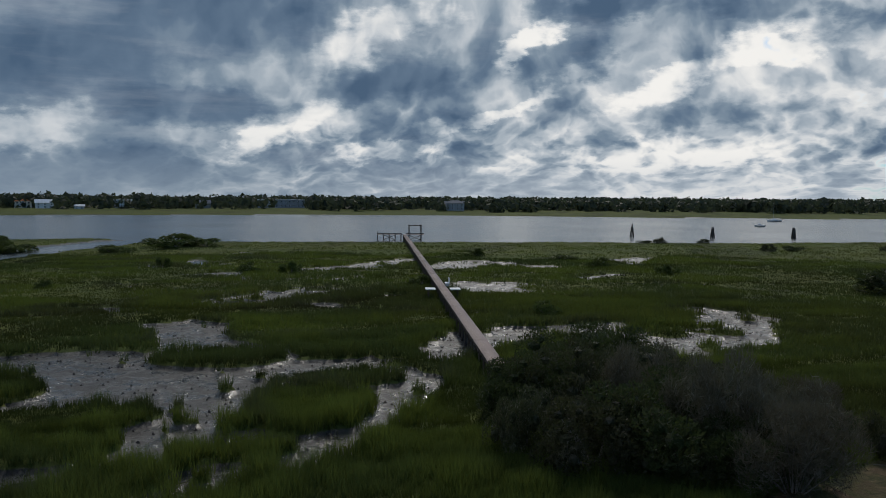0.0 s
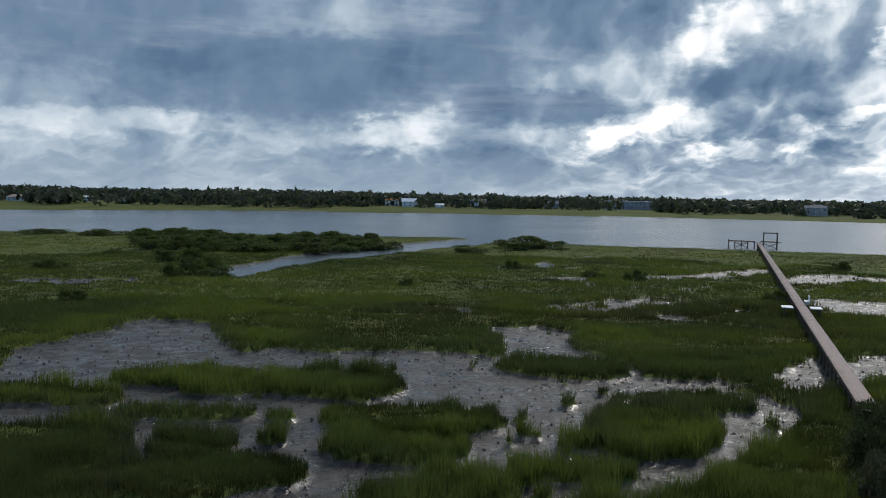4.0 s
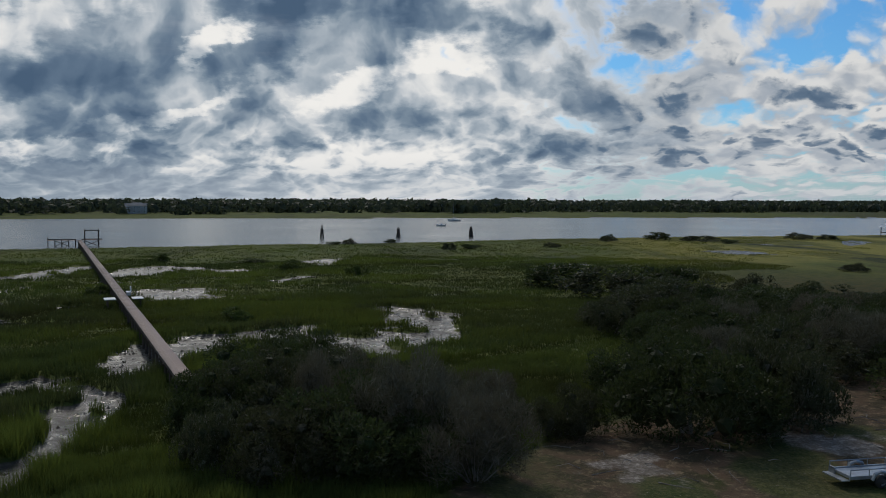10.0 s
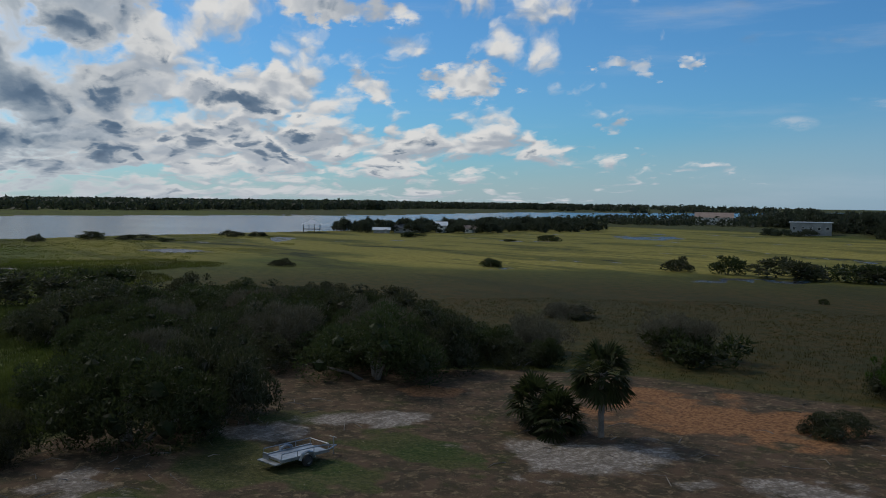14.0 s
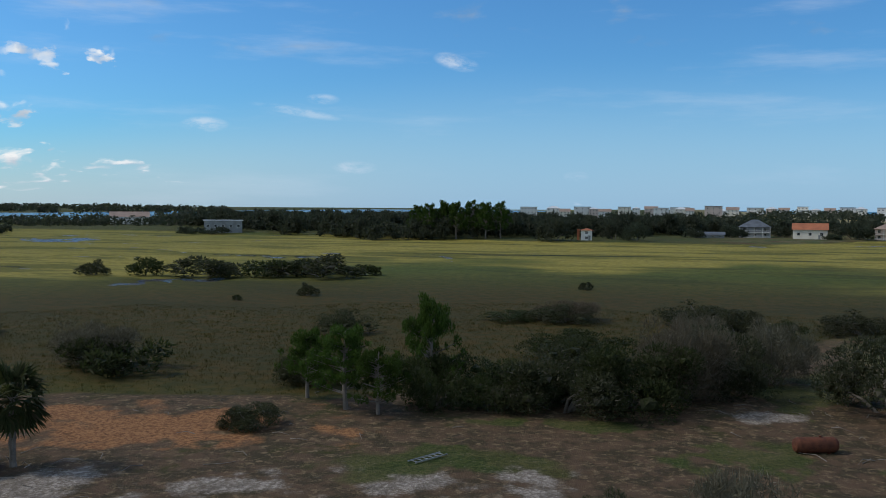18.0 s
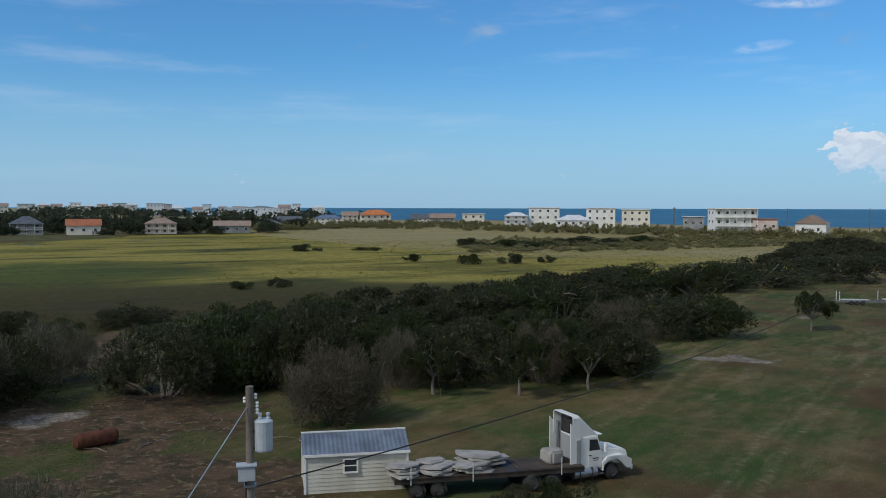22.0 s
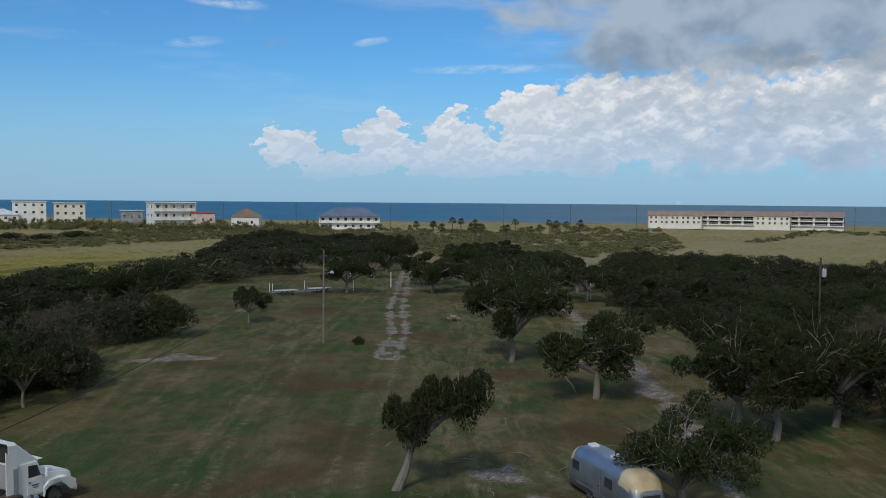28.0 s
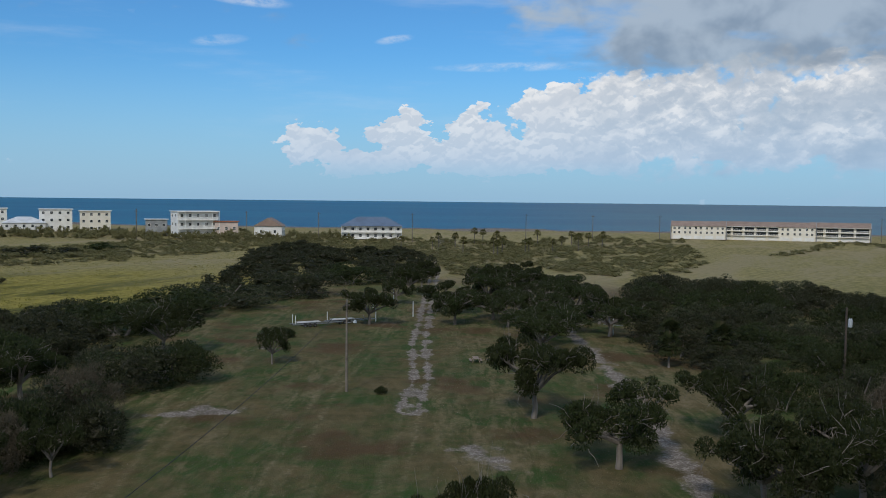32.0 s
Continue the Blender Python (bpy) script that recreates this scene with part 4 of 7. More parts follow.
def tube(bm, pts, radii, sides=6):
    """A bent, tapered tube through points."""
    rings = []
    for k, (p, r) in enumerate(zip(pts, radii)):
        q = Vector(pts[min(k + 1, len(pts) - 1)]) - Vector(pts[max(k - 1, 0)])
        q = q.normalized() if q.length > 1e-6 else Vector((0, 0, 1))
        u = q.cross(Vector((0.31, 0.95, 0.1))).normalized()
        w = q.cross(u)
        rings.append([bm.verts.new(Vector(p) + (u * math.cos(a) + w * math.sin(a)) * r) for a in (2 * math.pi * i / sides for i in range(sides))])
    for a, b in zip(rings, rings[1:]):
        for i in range(sides):
            bm.faces.new((a[i], a[(i + 1) % sides], b[(i + 1) % sides], b[i]))
    bm.faces.new(rings[-1])
    bm.faces.new(rings[0][::-1])


def dome_lumps(rng, n, low=0.15):
    """Lumps that fill a rounded mass of radius 1 and height 1 from the ground up."""
    out = []
    for k in range(n):
        a, q = rng.uniform(0, 2 * np.pi), math.sqrt(rng.uniform(0, 1)) * 0.78
        top = math.sqrt(max(0.05, 1 - q * q)) * rng.uniform(0.72, 1.0)
        r = rng.uniform(0.16, 0.34)
        z = max(r * 0.5, (top - r * 0.8) * rng.choice([1.0, 1.0, 0.6, 0.35]))
        out.append((q * math.cos(a), q * math.sin(a), z, r))
    return out


def bush(seed, count, size, mat, lumps=26, stems=5):
    """A shrub of radius 1 and height 1."""
    rng = np.random.default_rng(seed)
    ob = thing("shrub", "dense rounded evergreen shrub with small dark leaves", "shrub")
    ls = dome_lumps(rng, lumps)
    part("crown", crown_mesh("crown", ls, count, size, mat, seed), mat, ob)
    bm = bmesh.new()
    for k in range(stems):
        x, y, z, r = ls[k * 3 % len(ls)]
        tube(bm, [(x * 0.1, y * 0.1, -0.06), (x * 0.45 + rng.normal(0, 0.04), y * 0.45, z * 0.45), (x, y, z)], [0.028, 0.02, 0.008], 5)
    part("trunk", bm, M_BARK, ob, "pale grey forked stems")
    return ob


def oak(seed, count=9000, size=0.024, lean=(0.0, 0.0), bare=0.3, low=0.42, mat=None, thick=1.2):
    """A wind-bent live oak, radius 1 and height 1: forked trunk, crooked limbs, open crown."""
    rng = np.random.default_rng(seed)
    ob = thing("tree", "live oak with dark leaves and crooked grey limbs", "tree")
    bm = bmesh.new()
    fork = Vector((lean[0] * 0.4, lean[1] * 0.4, low * 0.75))
    tube(bm, [(0, 0, -0.05), fork * 0.5 + Vector((rng.normal(0, 0.03), rng.normal(0, 0.03), 0)), fork], [0.052 * thick, 0.040 * thick, 0.036 * thick], 8)
    ls = []
    n = 9
    for k in range(n):
        a = 2 * math.pi * (k + rng.uniform(-0.3, 0.3)) / n
        q = rng.uniform(0.4, 0.95)
        end = Vector((lean[0] + q * math.cos(a), lean[1] + q * math.sin(a), rng.uniform(low + 0.02, 0.88)))
        mid = fork.lerp(end, 0.5) + Vector((rng.normal(0, 0.07), rng.normal(0, 0.07), 0.05))
        tube(bm, [tuple(fork), tuple(mid), tuple(end)], [0.027 * thick, 0.018 * thick, 0.007], 6)
        for t in range(4):
            p = mid.lerp(end, rng.uniform(0.1, 1.0))
            e = p + Vector((rng.normal(0, 0.16), rng.normal(0, 0.16), rng.uniform(-0.02, 0.16)))
            tube(bm, [tuple(p), tuple(p.lerp(e, 0.5) + Vector((0, 0, 0.02))), tuple(e)], [0.012, 0.008, 0.003], 4)
            if rng.uniform() > bare:
                ls.append((*e, rng.uniform(0.10, 0.22)))
        ls.append((*end, rng.uniform(0.16, 0.28)))
        for t in range(7):
            p = mid.lerp(end, rng.uniform(0.3, 1.0))
            pts, w = [p], (end - fork).normalized() * 0.5 + Vector((rng.normal(0, 0.6), rng.normal(0, 0.6), rng.uniform(-0.3, 0.6)))
            for q_ in range(4):
                w = w.normalized() * 0.09 + Vector((rng.normal(0, 0.035), rng.normal(0, 0.035), rng.normal(0, 0.035)))
                pts.append(pts[-1] + w)
            tube(bm, [tuple(q_) for q_ in pts], [0.006, 0.005, 0.004, 0.003, 0.0015], 3)
    part("trunk", bm, M_BARK, ob, "pale lichen-grey forked trunk and limbs")
    part("crown", crown_mesh("crown", ls, count, size, mat or M_LEAF, seed, 0.7, 2.0, 0.5, 0.1), mat or M_LEAF, ob)
    return ob


def twigs(seed, count=700):
    """A bare, brown shrub of fine twigs, radius 1 and height 1."""
    rng = np.random.default_rng(seed)
    ob = thing("shrub", "leafless brown shrub of fine bare twigs", "shrub")
    bm = bmesh.new()
    tips = []
    for k in range(26):
        a, q = rng.uniform(0, 6.283), math.sqrt(rng.uniform(0, 1)) * 0.85
        e = (q * math.cos(a), q * math.sin(a), math.sqrt(1.05 - q * q) * rng.uniform(0.6, 0.95))
        tube(bm, [(e[0] * 0.1, e[1] * 0.1, -0.05), (e[0] * 0.5 + rng.normal(0, 0.05), e[1] * 0.5 + rng.normal(0, 0.05), e[2] * 0.45), e], [0.012, 0.008, 0.003], 4)
        tips.append((*e, rng.uniform(0.16, 0.30)))
        tips.append((e[0] * 0.75, e[1] * 0.75, e[2] * rng.uniform(0.35, 0.75), rng.uniform(0.16, 0.28)))
    part("trunk", bm, M_BARK, ob)
    c, r = np.array([t[:3] for t in tips]), np.array([t[3] for t in tips])
    v = leaves(c, r, count * 11, 0.010, rng, 1.0, 12.0, 0.5)
    v[:, 2] = np.maximum(v[:, 2], 0.02)
    part("crown", mesh_from("crown", v, np.arange(len(v)).reshape(-1, 3), M_TWIG), M_TWIG, ob, "thin leafless twigs")
    return ob


def pine(seed):
    rng = np.random.default_rng(seed)
    ob = thing("tree", "young pine with bright green needles", "tree")
    bm = bmesh.new()
    tube(bm, [(0, 0, -0.03), (0.03, 0.02, 0.45), (0.0, 0.03, 0.97)], [0.05, 0.035, 0.008], 7)
    ls = []
    for k in range(64):
        z = rng.uniform(0.22, 0.97)
        a, q = rng.uniform(0, 6.283), (1.0 - z * z * 0.8) * rng.uniform(0.35, 0.95)
        e = (q * math.cos(a), q * math.sin(a), z + q * 0.12)
        tube(bm, [(0.01, 0.02, z - 0.05), (e[0] * 0.5, e[1] * 0.5, z), e], [0.010, 0.006, 0.002], 4)
        ls.append((*e, rng.uniform(0.06, 0.12)))
        ls.append((e[0] * 0.6, e[1] * 0.6, z + 0.02, rng.uniform(0.05, 0.09)))
    part("trunk", bm, M_BARK, ob)
    part("crown", crown_mesh("crown", ls, 7000, 0.020, M_PINE, seed, 0.7, 3.0, 0.25, 0.3), M_PINE, ob)
    return ob


def frond_fan(bm, base, way, size, rng, n=11):
    """One fan-shaped frond: a stalk and narrow drooping leaflets."""
    tip = Vector(base) + Vector(way) * size * 0.55
    side = Vector(way).cross(Vector((0, 0, 1)))
    side = side.normalized() if side.length > 0.05 else Vector((1, 0, 0))
    tube(bm, [tuple(base), tuple(Vector(base).lerp(tip, 0.6) + Vector((0, 0, 0.04 * size))), tuple(tip)], [0.018 * size, 0.014 * size, 0.008 * size], 3)
    for k in range(n):
        a = (k / (n - 1) - 0.5) * 2.6
        d = (Vector(way).normalized() * math.cos(a) + side * math.sin(a))
        e = tip + d * size * 0.55 + Vector((0, 0, -0.16 * size * (0.5 + abs(a))))
        w = side * math.cos(a) - Vector(way).normalized() * math.sin(a)
        m = tip.lerp(e, 0.5) + Vector((0, 0, 0.05 * size))
        q = [bm.verts.new(v) for v in (tip, m + w * 0.045 * size, e, m - w * 0.045 * size)]
        bm.faces.new(q)


def palm(seed, tall=5.0, count=34, spread=1.5, name="palm_tree", label="cabbage palm with fan fronds on a rough trunk", mat=None):
    rng = np.random.default_rng(seed)
    ob = thing(name, label, "palm")
    bm = bmesh.new()
    if tall > 1.5:
        pts = [(0, 0, -0.2)] + [(rng.normal(0, 0.03), rng.normal(0, 0.03), tall * k / 9) for k in range(1, 10)]
        tube(bm, pts, [0.24, 0.21] + [0.19 + 0.03 * (k % 2) for k in range(8)], 9)
        for k in range(40):
            a, z = rng.uniform(0, 6.283), tall * rng.uniform(0.35, 1.0)
            tube(bm, [(0.16 * math.cos(a), 0.16 * math.sin(a), z), (0.34 * math.cos(a), 0.34 * math.sin(a), z + 0.25)], [0.05, 0.015], 4)
        part("trunk", bm, M_BARK, ob, "rough trunk with old leaf bases")
    else:
        tube(bm, [(0, 0, -0.1), (0, 0, tall)], [0.25, 0.2], 7)
        part("trunk", bm, M_BARK, ob)
    bm = bmesh.new()
    for k in range(count):
        a, e = rng.uniform(0, 6.283), rng.uniform(-0.75, 1.35)
        frond_fan(bm, (0, 0, tall - 0.1), (math.cos(a) * math.cos(e), math.sin(a) * math.cos(e), math.sin(e)), spread * rng.uniform(0.8, 1.1), rng)
    part("crown", bm, mat or M_PALM, ob, "green fan fronds")
    return ob


class Kind:
    """Places the first of a few shapes, and copies of them after that."""

    def __init__(self, *shapes):
        self.shapes, self.used = shapes, set()

    def place(self, k, x, y, z, r, h, label="", group=""):
        base = self.shapes[k % len(self.shapes)]
        m = Matrix.Translation((x, y, z)) @ Matrix.Rotation((k * 2.39996) % 6.2832, 4, "Z") @ Matrix.Diagonal((r, r, h, 1))
        if base.name in self.used:
            base = copy_thing(base, m @ Matrix.Diagonal((*base.scale, 1)).inverted())
        else:
            self.used.add(base.name)
            base.matrix_basis = m
        return tagged(base, label, "", group)


def height(x, y):
    return float(zones(np.array([float(x)]), np.array([float(y)]))["z"][0])


SHRUB = Kind(*[bush(s, 15000, 0.017, M_MYRTLE if s % 2 else M_LEAF, 34) for s in range(101, 107)])
SHRUB_MID = Kind(*[bush(s, 8500, 0.019, M_MYRTLE if s % 2 else M_LEAF, 26, 4) for s in range(201, 206)])
SHRUB_FAR = Kind(*[bush(s, 1600, 0.05, M_MYRTLE if s % 2 else M_LEAF, 16, 3) for s in range(111, 115)])
SHRUB_GREEN = Kind(*[bush(s, 1800, 0.05, M_GREEN, 14, 3) for s in range(121, 124)])
OAK = Kind(*[oak(s, 14000, 0.0195) for s in range(131, 136)])
NEAR = ((73, 7, 5.6, 6.0), (66, 1, 5.0, 5.1), (63, -4, 4.4, 3.9), (59, -8, 3.6, 2.5), (58, 9, 3.7, 5.3), (59, 7, 4.3, 6.0), (51, 0, 5.3, 6.3), (50, 8, 2.3, 4.7), (49, -4, 3.8, 4.2), (49, 4, 3.8, 4.8), (56, -21, 5.8, 7.2), (58, -28, 4.2, 7.8), (66, -20, 4.1, 4.9), (56, -13, 2.3, 3.8))
EAST_WOOD = ((83, -35, 7.0, 6.0), (88, -49, 7.2, 6.2), (63, -45, 6.4, 7.4), (65, -53, 5.5, 6.9), (66, -59, 4.5, 4.7), (61, -60, 3.1, 3.3), (59, -62, 1.8, 3.4), (108, -38, 8.6, 6.5), (108, -49, 7.8, 5.2), (108, -63, 8.2, 5.1), (87, -61, 7.9, 6.4))
SOUTH = ((31, -75, 3.2, 4.2), (40, -107, 3.9, 3.5), (29, -59, 2.2, 2.0), (13, -71, 4.8, 4.5), (8, -70, 5.5, 5.6), (3, -73, 6.4, 7.3), (-4, -81, 5.1, 6.4), (9, -93, 6.2, 4.0), (-5, -126, 7.2, 4.1), (-8, -113, 3.8, 4.6), (22, -125, 4.3, 1.8), (14, -126, 5.1, 2.9), (-14, -116, 2.5, 2.9), (-24, -124, 5.8, 3.6), (-17, -76, 5.6, 7.2), (-24, -79, 6.4, 8.1), (-28, -74, 4.3, 8.2), (18, -69, 3.5, 5.7), (-29, -76, 6.0, 8.1), (-39, -77, 5.2, 6.9))
THICKET = ((-43, -71, 5.5, 6.4), (-50, -69, 5.6, 7.1), (-56, -68, 6.3, 7.0), (-52, -104, 7.0, 5.1), (-64, -106, 8.2, 5.3), (-74, -103, 7.6, 6.9), (-87, -105, 9.8, 7.2), (-44, -106, 6.2, 5.1), (-58, -69, 6.2, 3.4), (-77, -83, 7.5, 5.9), (-84, -81, 6.4, 6.1), (-83, -101, 7.1, 5.4), (-106, -113, 10.4, 6.7), (-145, -126, 12.2, 6.5), (-170, -124, 11.6, 7.0), (-132, -125, 11.1, 6.0), (-108, -127, 10.2, 5.7), (-199, -129, 9.5, 6.3), (-213, -124, 8.4, 5.8), (-215, -116, 5.3, 9.5))
ISLES = ((187, -106, 3.3, 2.0), (160, -148, 2.9, 2.0), (83, -92, 4.2, 1.7), (52, -76, 5.3, 4.3), (107, -28, 1.4, 0.9), (153, -34, 7.6, 4.6), (138, -38, 8.6, 5.0), (151, -50, 7.7, 5.3), (326, -89, 3.4, 3.0), (337, -111, 5.5, 3.5), (330, -126, 8.7, 2.2), (311, -129, 3.2, 2.0), (344, -171, 5.4, 3.0), (309, -239, 6.1, 2.8), (341, -181, 4.8, 2.3), (303, 11, 2.8, 1.4), (304, 6, 2.4, 2.2), (311, -8, 2.4, 1.7), (271, -25, 2.7, 2.4), (275, -32, 3.1, 2.1), (283, -59, 2.7, 1.8))
IN_MARSH = ((193, 16, 2.5, 2.4), (181, 2, 2.5, 2.2), (163, 103, 2.4, 2.8), (157, 80, 2.3, 2.2), (159, 72, 2.3, 2.4), (217, 49, 2.5, 2.5), (113, 16, 2.2, 2.0), (145, 42, 2.3, 1.8), (119, 96, 1.8, 1.5), (197, 138, 5.2, 2.1), (222, 136, 9.6, 4.1), (230, 130, 7.3, 2.7), (215, 27, 4.0, 1.4))
SPIT = ((191, 176, 7.9, 3.2), (185, 188, 7.2, 3.7), (172, 197, 8.8, 3.6), (179, 237, 9.1, 3.2), (172, 262, 9.6, 2.1), (159, 281, 9.9, 1.8), (108, 137, 4.8, 5.1), (121, 164, 3.8, 3.1), (107, 130, 3.6, 2.5), (100, 134, 2.6, 2.6), (70, 117, 2.5, 1.9), (125, 189, 2.8, 1.4), (93, 162, 3.4, 2.1), (191, 167, 3.9, 2.0))
FAR_MARSH = ((63, -149, 2.1, 2.4), (71, -138, 1.0, 1.1), (101, -182, 10.2, 5.0), (88, -187, 7.6, 5.2), (77, -190, 11.3, 5.4), (69, -197, 4.5, 2.8), (16, -176, 1.7, 1.7), (-52, -169, 2.3, 2.1), (-60, -170, 2.4, 2.1), (255, -268, 5.8, 3.1), (162, -150, 2.8, 2.2), (261, -251, 2.8, 1.4), (126, -176, 4.0, 3.8), (115, -179, 4.6, 4.7), (-184, -301, 6.6, 3.6), (-198, -285, 12.9, 4.1), (-233, -289, 13.8, 4.1), (-264, -291, 9.7, 3.8), (-140, -207, 3.9, 3.3), (-128, -210, 3.1, 3.9), (-152, -207, 2.8, 2.2), (-120, -228, 3.2, 2.4), (-114, -297, 5.9, 2.6), (-135, -291, 5.0, 1.6))
k = 0
for some, kind, group in ((NEAR, SHRUB, "shrubs by the clearing"), (EAST_WOOD, SHRUB, "wood by the clearing"), (SOUTH, SHRUB, "shrubs by the clearing"), (THICKET, SHRUB, "thicket beside the lawn"), (ISLES, SHRUB_FAR, "shrubs in the marsh"), (IN_MARSH, SHRUB_GREEN, "shrubs in the marsh"), (SPIT, SHRUB_GREEN, "shrubs on the spit"), (FAR_MARSH, SHRUB_FAR, "shrubs in the marsh")):
    for x, y, r, h in some:
        k += 1
        (SHRUB_MID if kind is SHRUB and math.hypot(x, y) > 92 else kind).place(k, x, y, height(x, y) - 0.05, r * 1.12, h, group=group)


def fill(kind, ring, gap, r0, r1, h0, h1, seed, group, keep=None):
    """Plants a stand inside a ring of points, a gap apart."""
    rng = np.random.default_rng(seed)
    xs, ys = zip(*ring)
    got = []
    for _ in range(900):
        x, y = rng.uniform(min(xs), max(xs)), rng.uniform(min(ys), max(ys))
        r, h = rng.uniform(r0, r1), rng.uniform(h0, h1)
        if not inside(np.array([x]), np.array([y]), ring)[0] or any(math.hypot(x - a, y - b) < gap for a, b in got):
            continue
        got.append((x, y))
        kind.place(len(got) * 7 + seed, x, y, height(x, y) - 0.05, r, h, group=group)


# the wooded side of the lawn, the stand west of it, and the scrub of the dunes
fill(SHRUB_MID, [(-78, 14), (-70, 2), (-95, -8), (-118, -22), (-150, -36), (-196, -58), (-232, -52), (-215, 10), (-160, 40), (-100, 40)], 8.5, 5.0, 8.0, 4.6, 6.6, 3, "wood west of the lane")
fill(OAK, [(-128, -48), (-150, -66), (-215, -98), (-230, -92), (-200, -66), (-150, -42)], 9.0, 4.5, 7.0, 5.0, 7.0, 5, "trees between the lanes")


# the thicket on the spit beyond the creek
fill(SHRUB_GREEN, [(170, 247), (209, 177), (188, 162), (160, 169), (137, 190)], 6.5, 5.0, 8.0, 2.6, 4.4, 33, "shrubs on the spit")


def stand(name, label, mat, seed, rings, size, count, lumps=14):
    """A far stand of shrubs or trees in one piece: each ring has its gap, radii and heights."""
    rng = np.random.default_rng(seed)
    shapes = []
    for k in range(5):
        ls = dome_lumps(rng, lumps)
        c, r = np.array([q[:3] for q in ls]), np.array([q[3] for q in ls])
        shapes.append(np.vstack([leaves(c, r, count, size, rng, 0.8), cores(c, r, 0.55, 0.8, rng)]))
    out = []
    for ring, gap, r0, r1, h0, h1 in rings:
        xs, ys = zip(*ring)
        x, y = rng.uniform(min(xs), max(xs), 2600), rng.uniform(min(ys), max(ys), 2600)
        ok = inside(x, y, ring)
        x, y = x[ok], y[ok]
        z = zones(x, y)["z"]
        got = []
        for a, b, c in zip(x, y, z):
            if any(math.hypot(a - p, b - q) < gap for p, q in got):
                continue
            got.append((a, b))
            v = shapes[len(got) % 5] * (*(rng.uniform(r0, r1),) * 2, rng.uniform(h0, h1))
            t = rng.uniform(0, 6.283)
            v = np.stack([v[:, 0] * math.cos(t) - v[:, 1] * math.sin(t), v[:, 0] * math.sin(t) + v[:, 1] * math.cos(t), np.maximum(v[:, 2], 0)], 1)
            out.append(v + (a, b, c))
    v = np.vstack(out)
    tagged(new(name, mesh_from(name, v, np.arange(len(v)).reshape(-1, 3), mat)), label, "shrubs", kind="stuff")


stand("scrub", "dense grey-green scrub behind the thicket", M_MYRTLE, 7, (
    ([(-160, -140), (-220, -140), (-300, -165), (-330, -240), (-290, -230), (-220, -180)], 12.0, 6.0, 9.0, 3.0, 5.0),
    ([(-30, -112), (-60, -120), (-110, -140), (-110, -120), (-60, -95), (-32, -92)], 7.0, 4.0, 6.0, 3.4, 5.0)), 0.042, 2400, 20)
fill(SHRUB_MID, [(60, -20), (76, -28), (112, -26), (128, -44), (118, -72), (84, -68), (68, -58), (74, -44), (64, -34)], 6.0, 3.6, 5.6, 3.8, 5.8, 15, "wood by the clearing")


# ---- oaks, palms, pines and stands that have a place of their own ----
for k, (x, y, r, h) in enumerate(((-88, -34, 5.6, 8.3), (-75, -21, 5.6, 7.4), (-67.5, -5.7, 5.0, 7.4), (-69.5, -8.5, 4.6, 7.2), (-89, -14, 4.6, 6.8), (-74, -2, 5.2, 7.6), (-84, 4, 5.5, 7.4), (-139, -86, 4.9, 6.3), (-161, -80.8, 6.0, 6.6), (-99, -77, 2.3, 5.0), (-176, -79, 5.5, 7.0), (-146, -72, 5.0, 6.6), (-186, -104, 4.6, 7.0), (-200, -108, 4.6, 7.4), (-168, -97, 3.6, 5.8), (-122, -46, 5.6, 6.8), (-66, -86, 5.5, 7.0), (-97, -95, 6.0, 7.0), (-37, -66, 2.6, 5.2), (-43, -62, 2.5, 5.0), (-50, -61.5, 2.4, 4.6))):
    OAK.place(k, x, y, height(x, y) - 0.05, r * 1.05, h, group="oaks on the lawn")
lone = oak(141, 14000, 0.019, lean=(-0.28, 0.75), bare=0.3, low=0.5, thick=1.5)
lone.matrix_basis = Matrix.Translation((-45.3, -24.7, 0.05)) @ Matrix.Diagonal((3.3, 3.3, 7.4, 1))
tagged(lone, "leaning live oak with split trunk and one-sided dark crown")
over = oak(143, 9000, 0.022, lean=(-0.05, 0.10), bare=0.5, low=0.38, thick=1.5)
over.matrix_basis = Matrix.Translation((-48.5, -9.0, 0.05)) @ Matrix.Diagonal((4.6, 4.6, 5.8, 1))
tagged(over, "spreading live oak with bare limbs beside the silver caravan")
TWIG = Kind(twigs(151, 1100), twigs(152, 1100))
for k, (x, y, r, h) in enumerate(((52, -3, 3.8, 6.0), (47.5, -6, 3.4, 4.6), (55, -6, 3.4, 4.4), (78, -44, 4.6, 5.4), (70, -50, 4.2, 6.0), (-1, -76, 4.6, 6.6), (-9, -86, 4.4, 5.4), (-36, -70, 2.6, 5.0), (-48, -66, 3.0, 5.2), (-62, -72, 4.0, 6.0), (-26, -61.5, 4.4, 5.4), (-3, -40, 3.2, 4.6), (64, -66, 4.5, 4.0), (56, -78, 5.0, 4.2), (76, -56, 4.5, 4.4), (96, -52, 5.0, 4.8), (90, -38, 4.0, 4.6), (74, -30, 3.4, 4.4), (57, 2, 3.0, 5.4), (60, -8, 2.6, 3.6), (83, -91, 4.0, 2.0), (14, -128, 5.0, 2.8), (-3, -96, 4.4, 4.8), (-76, 8, 4.5, 6.4), (-100, 2, 5.0, 6.2))):
    TWIG.place(k, x, y, height(x, y) - 0.05, r, h, group="bare shrubs")
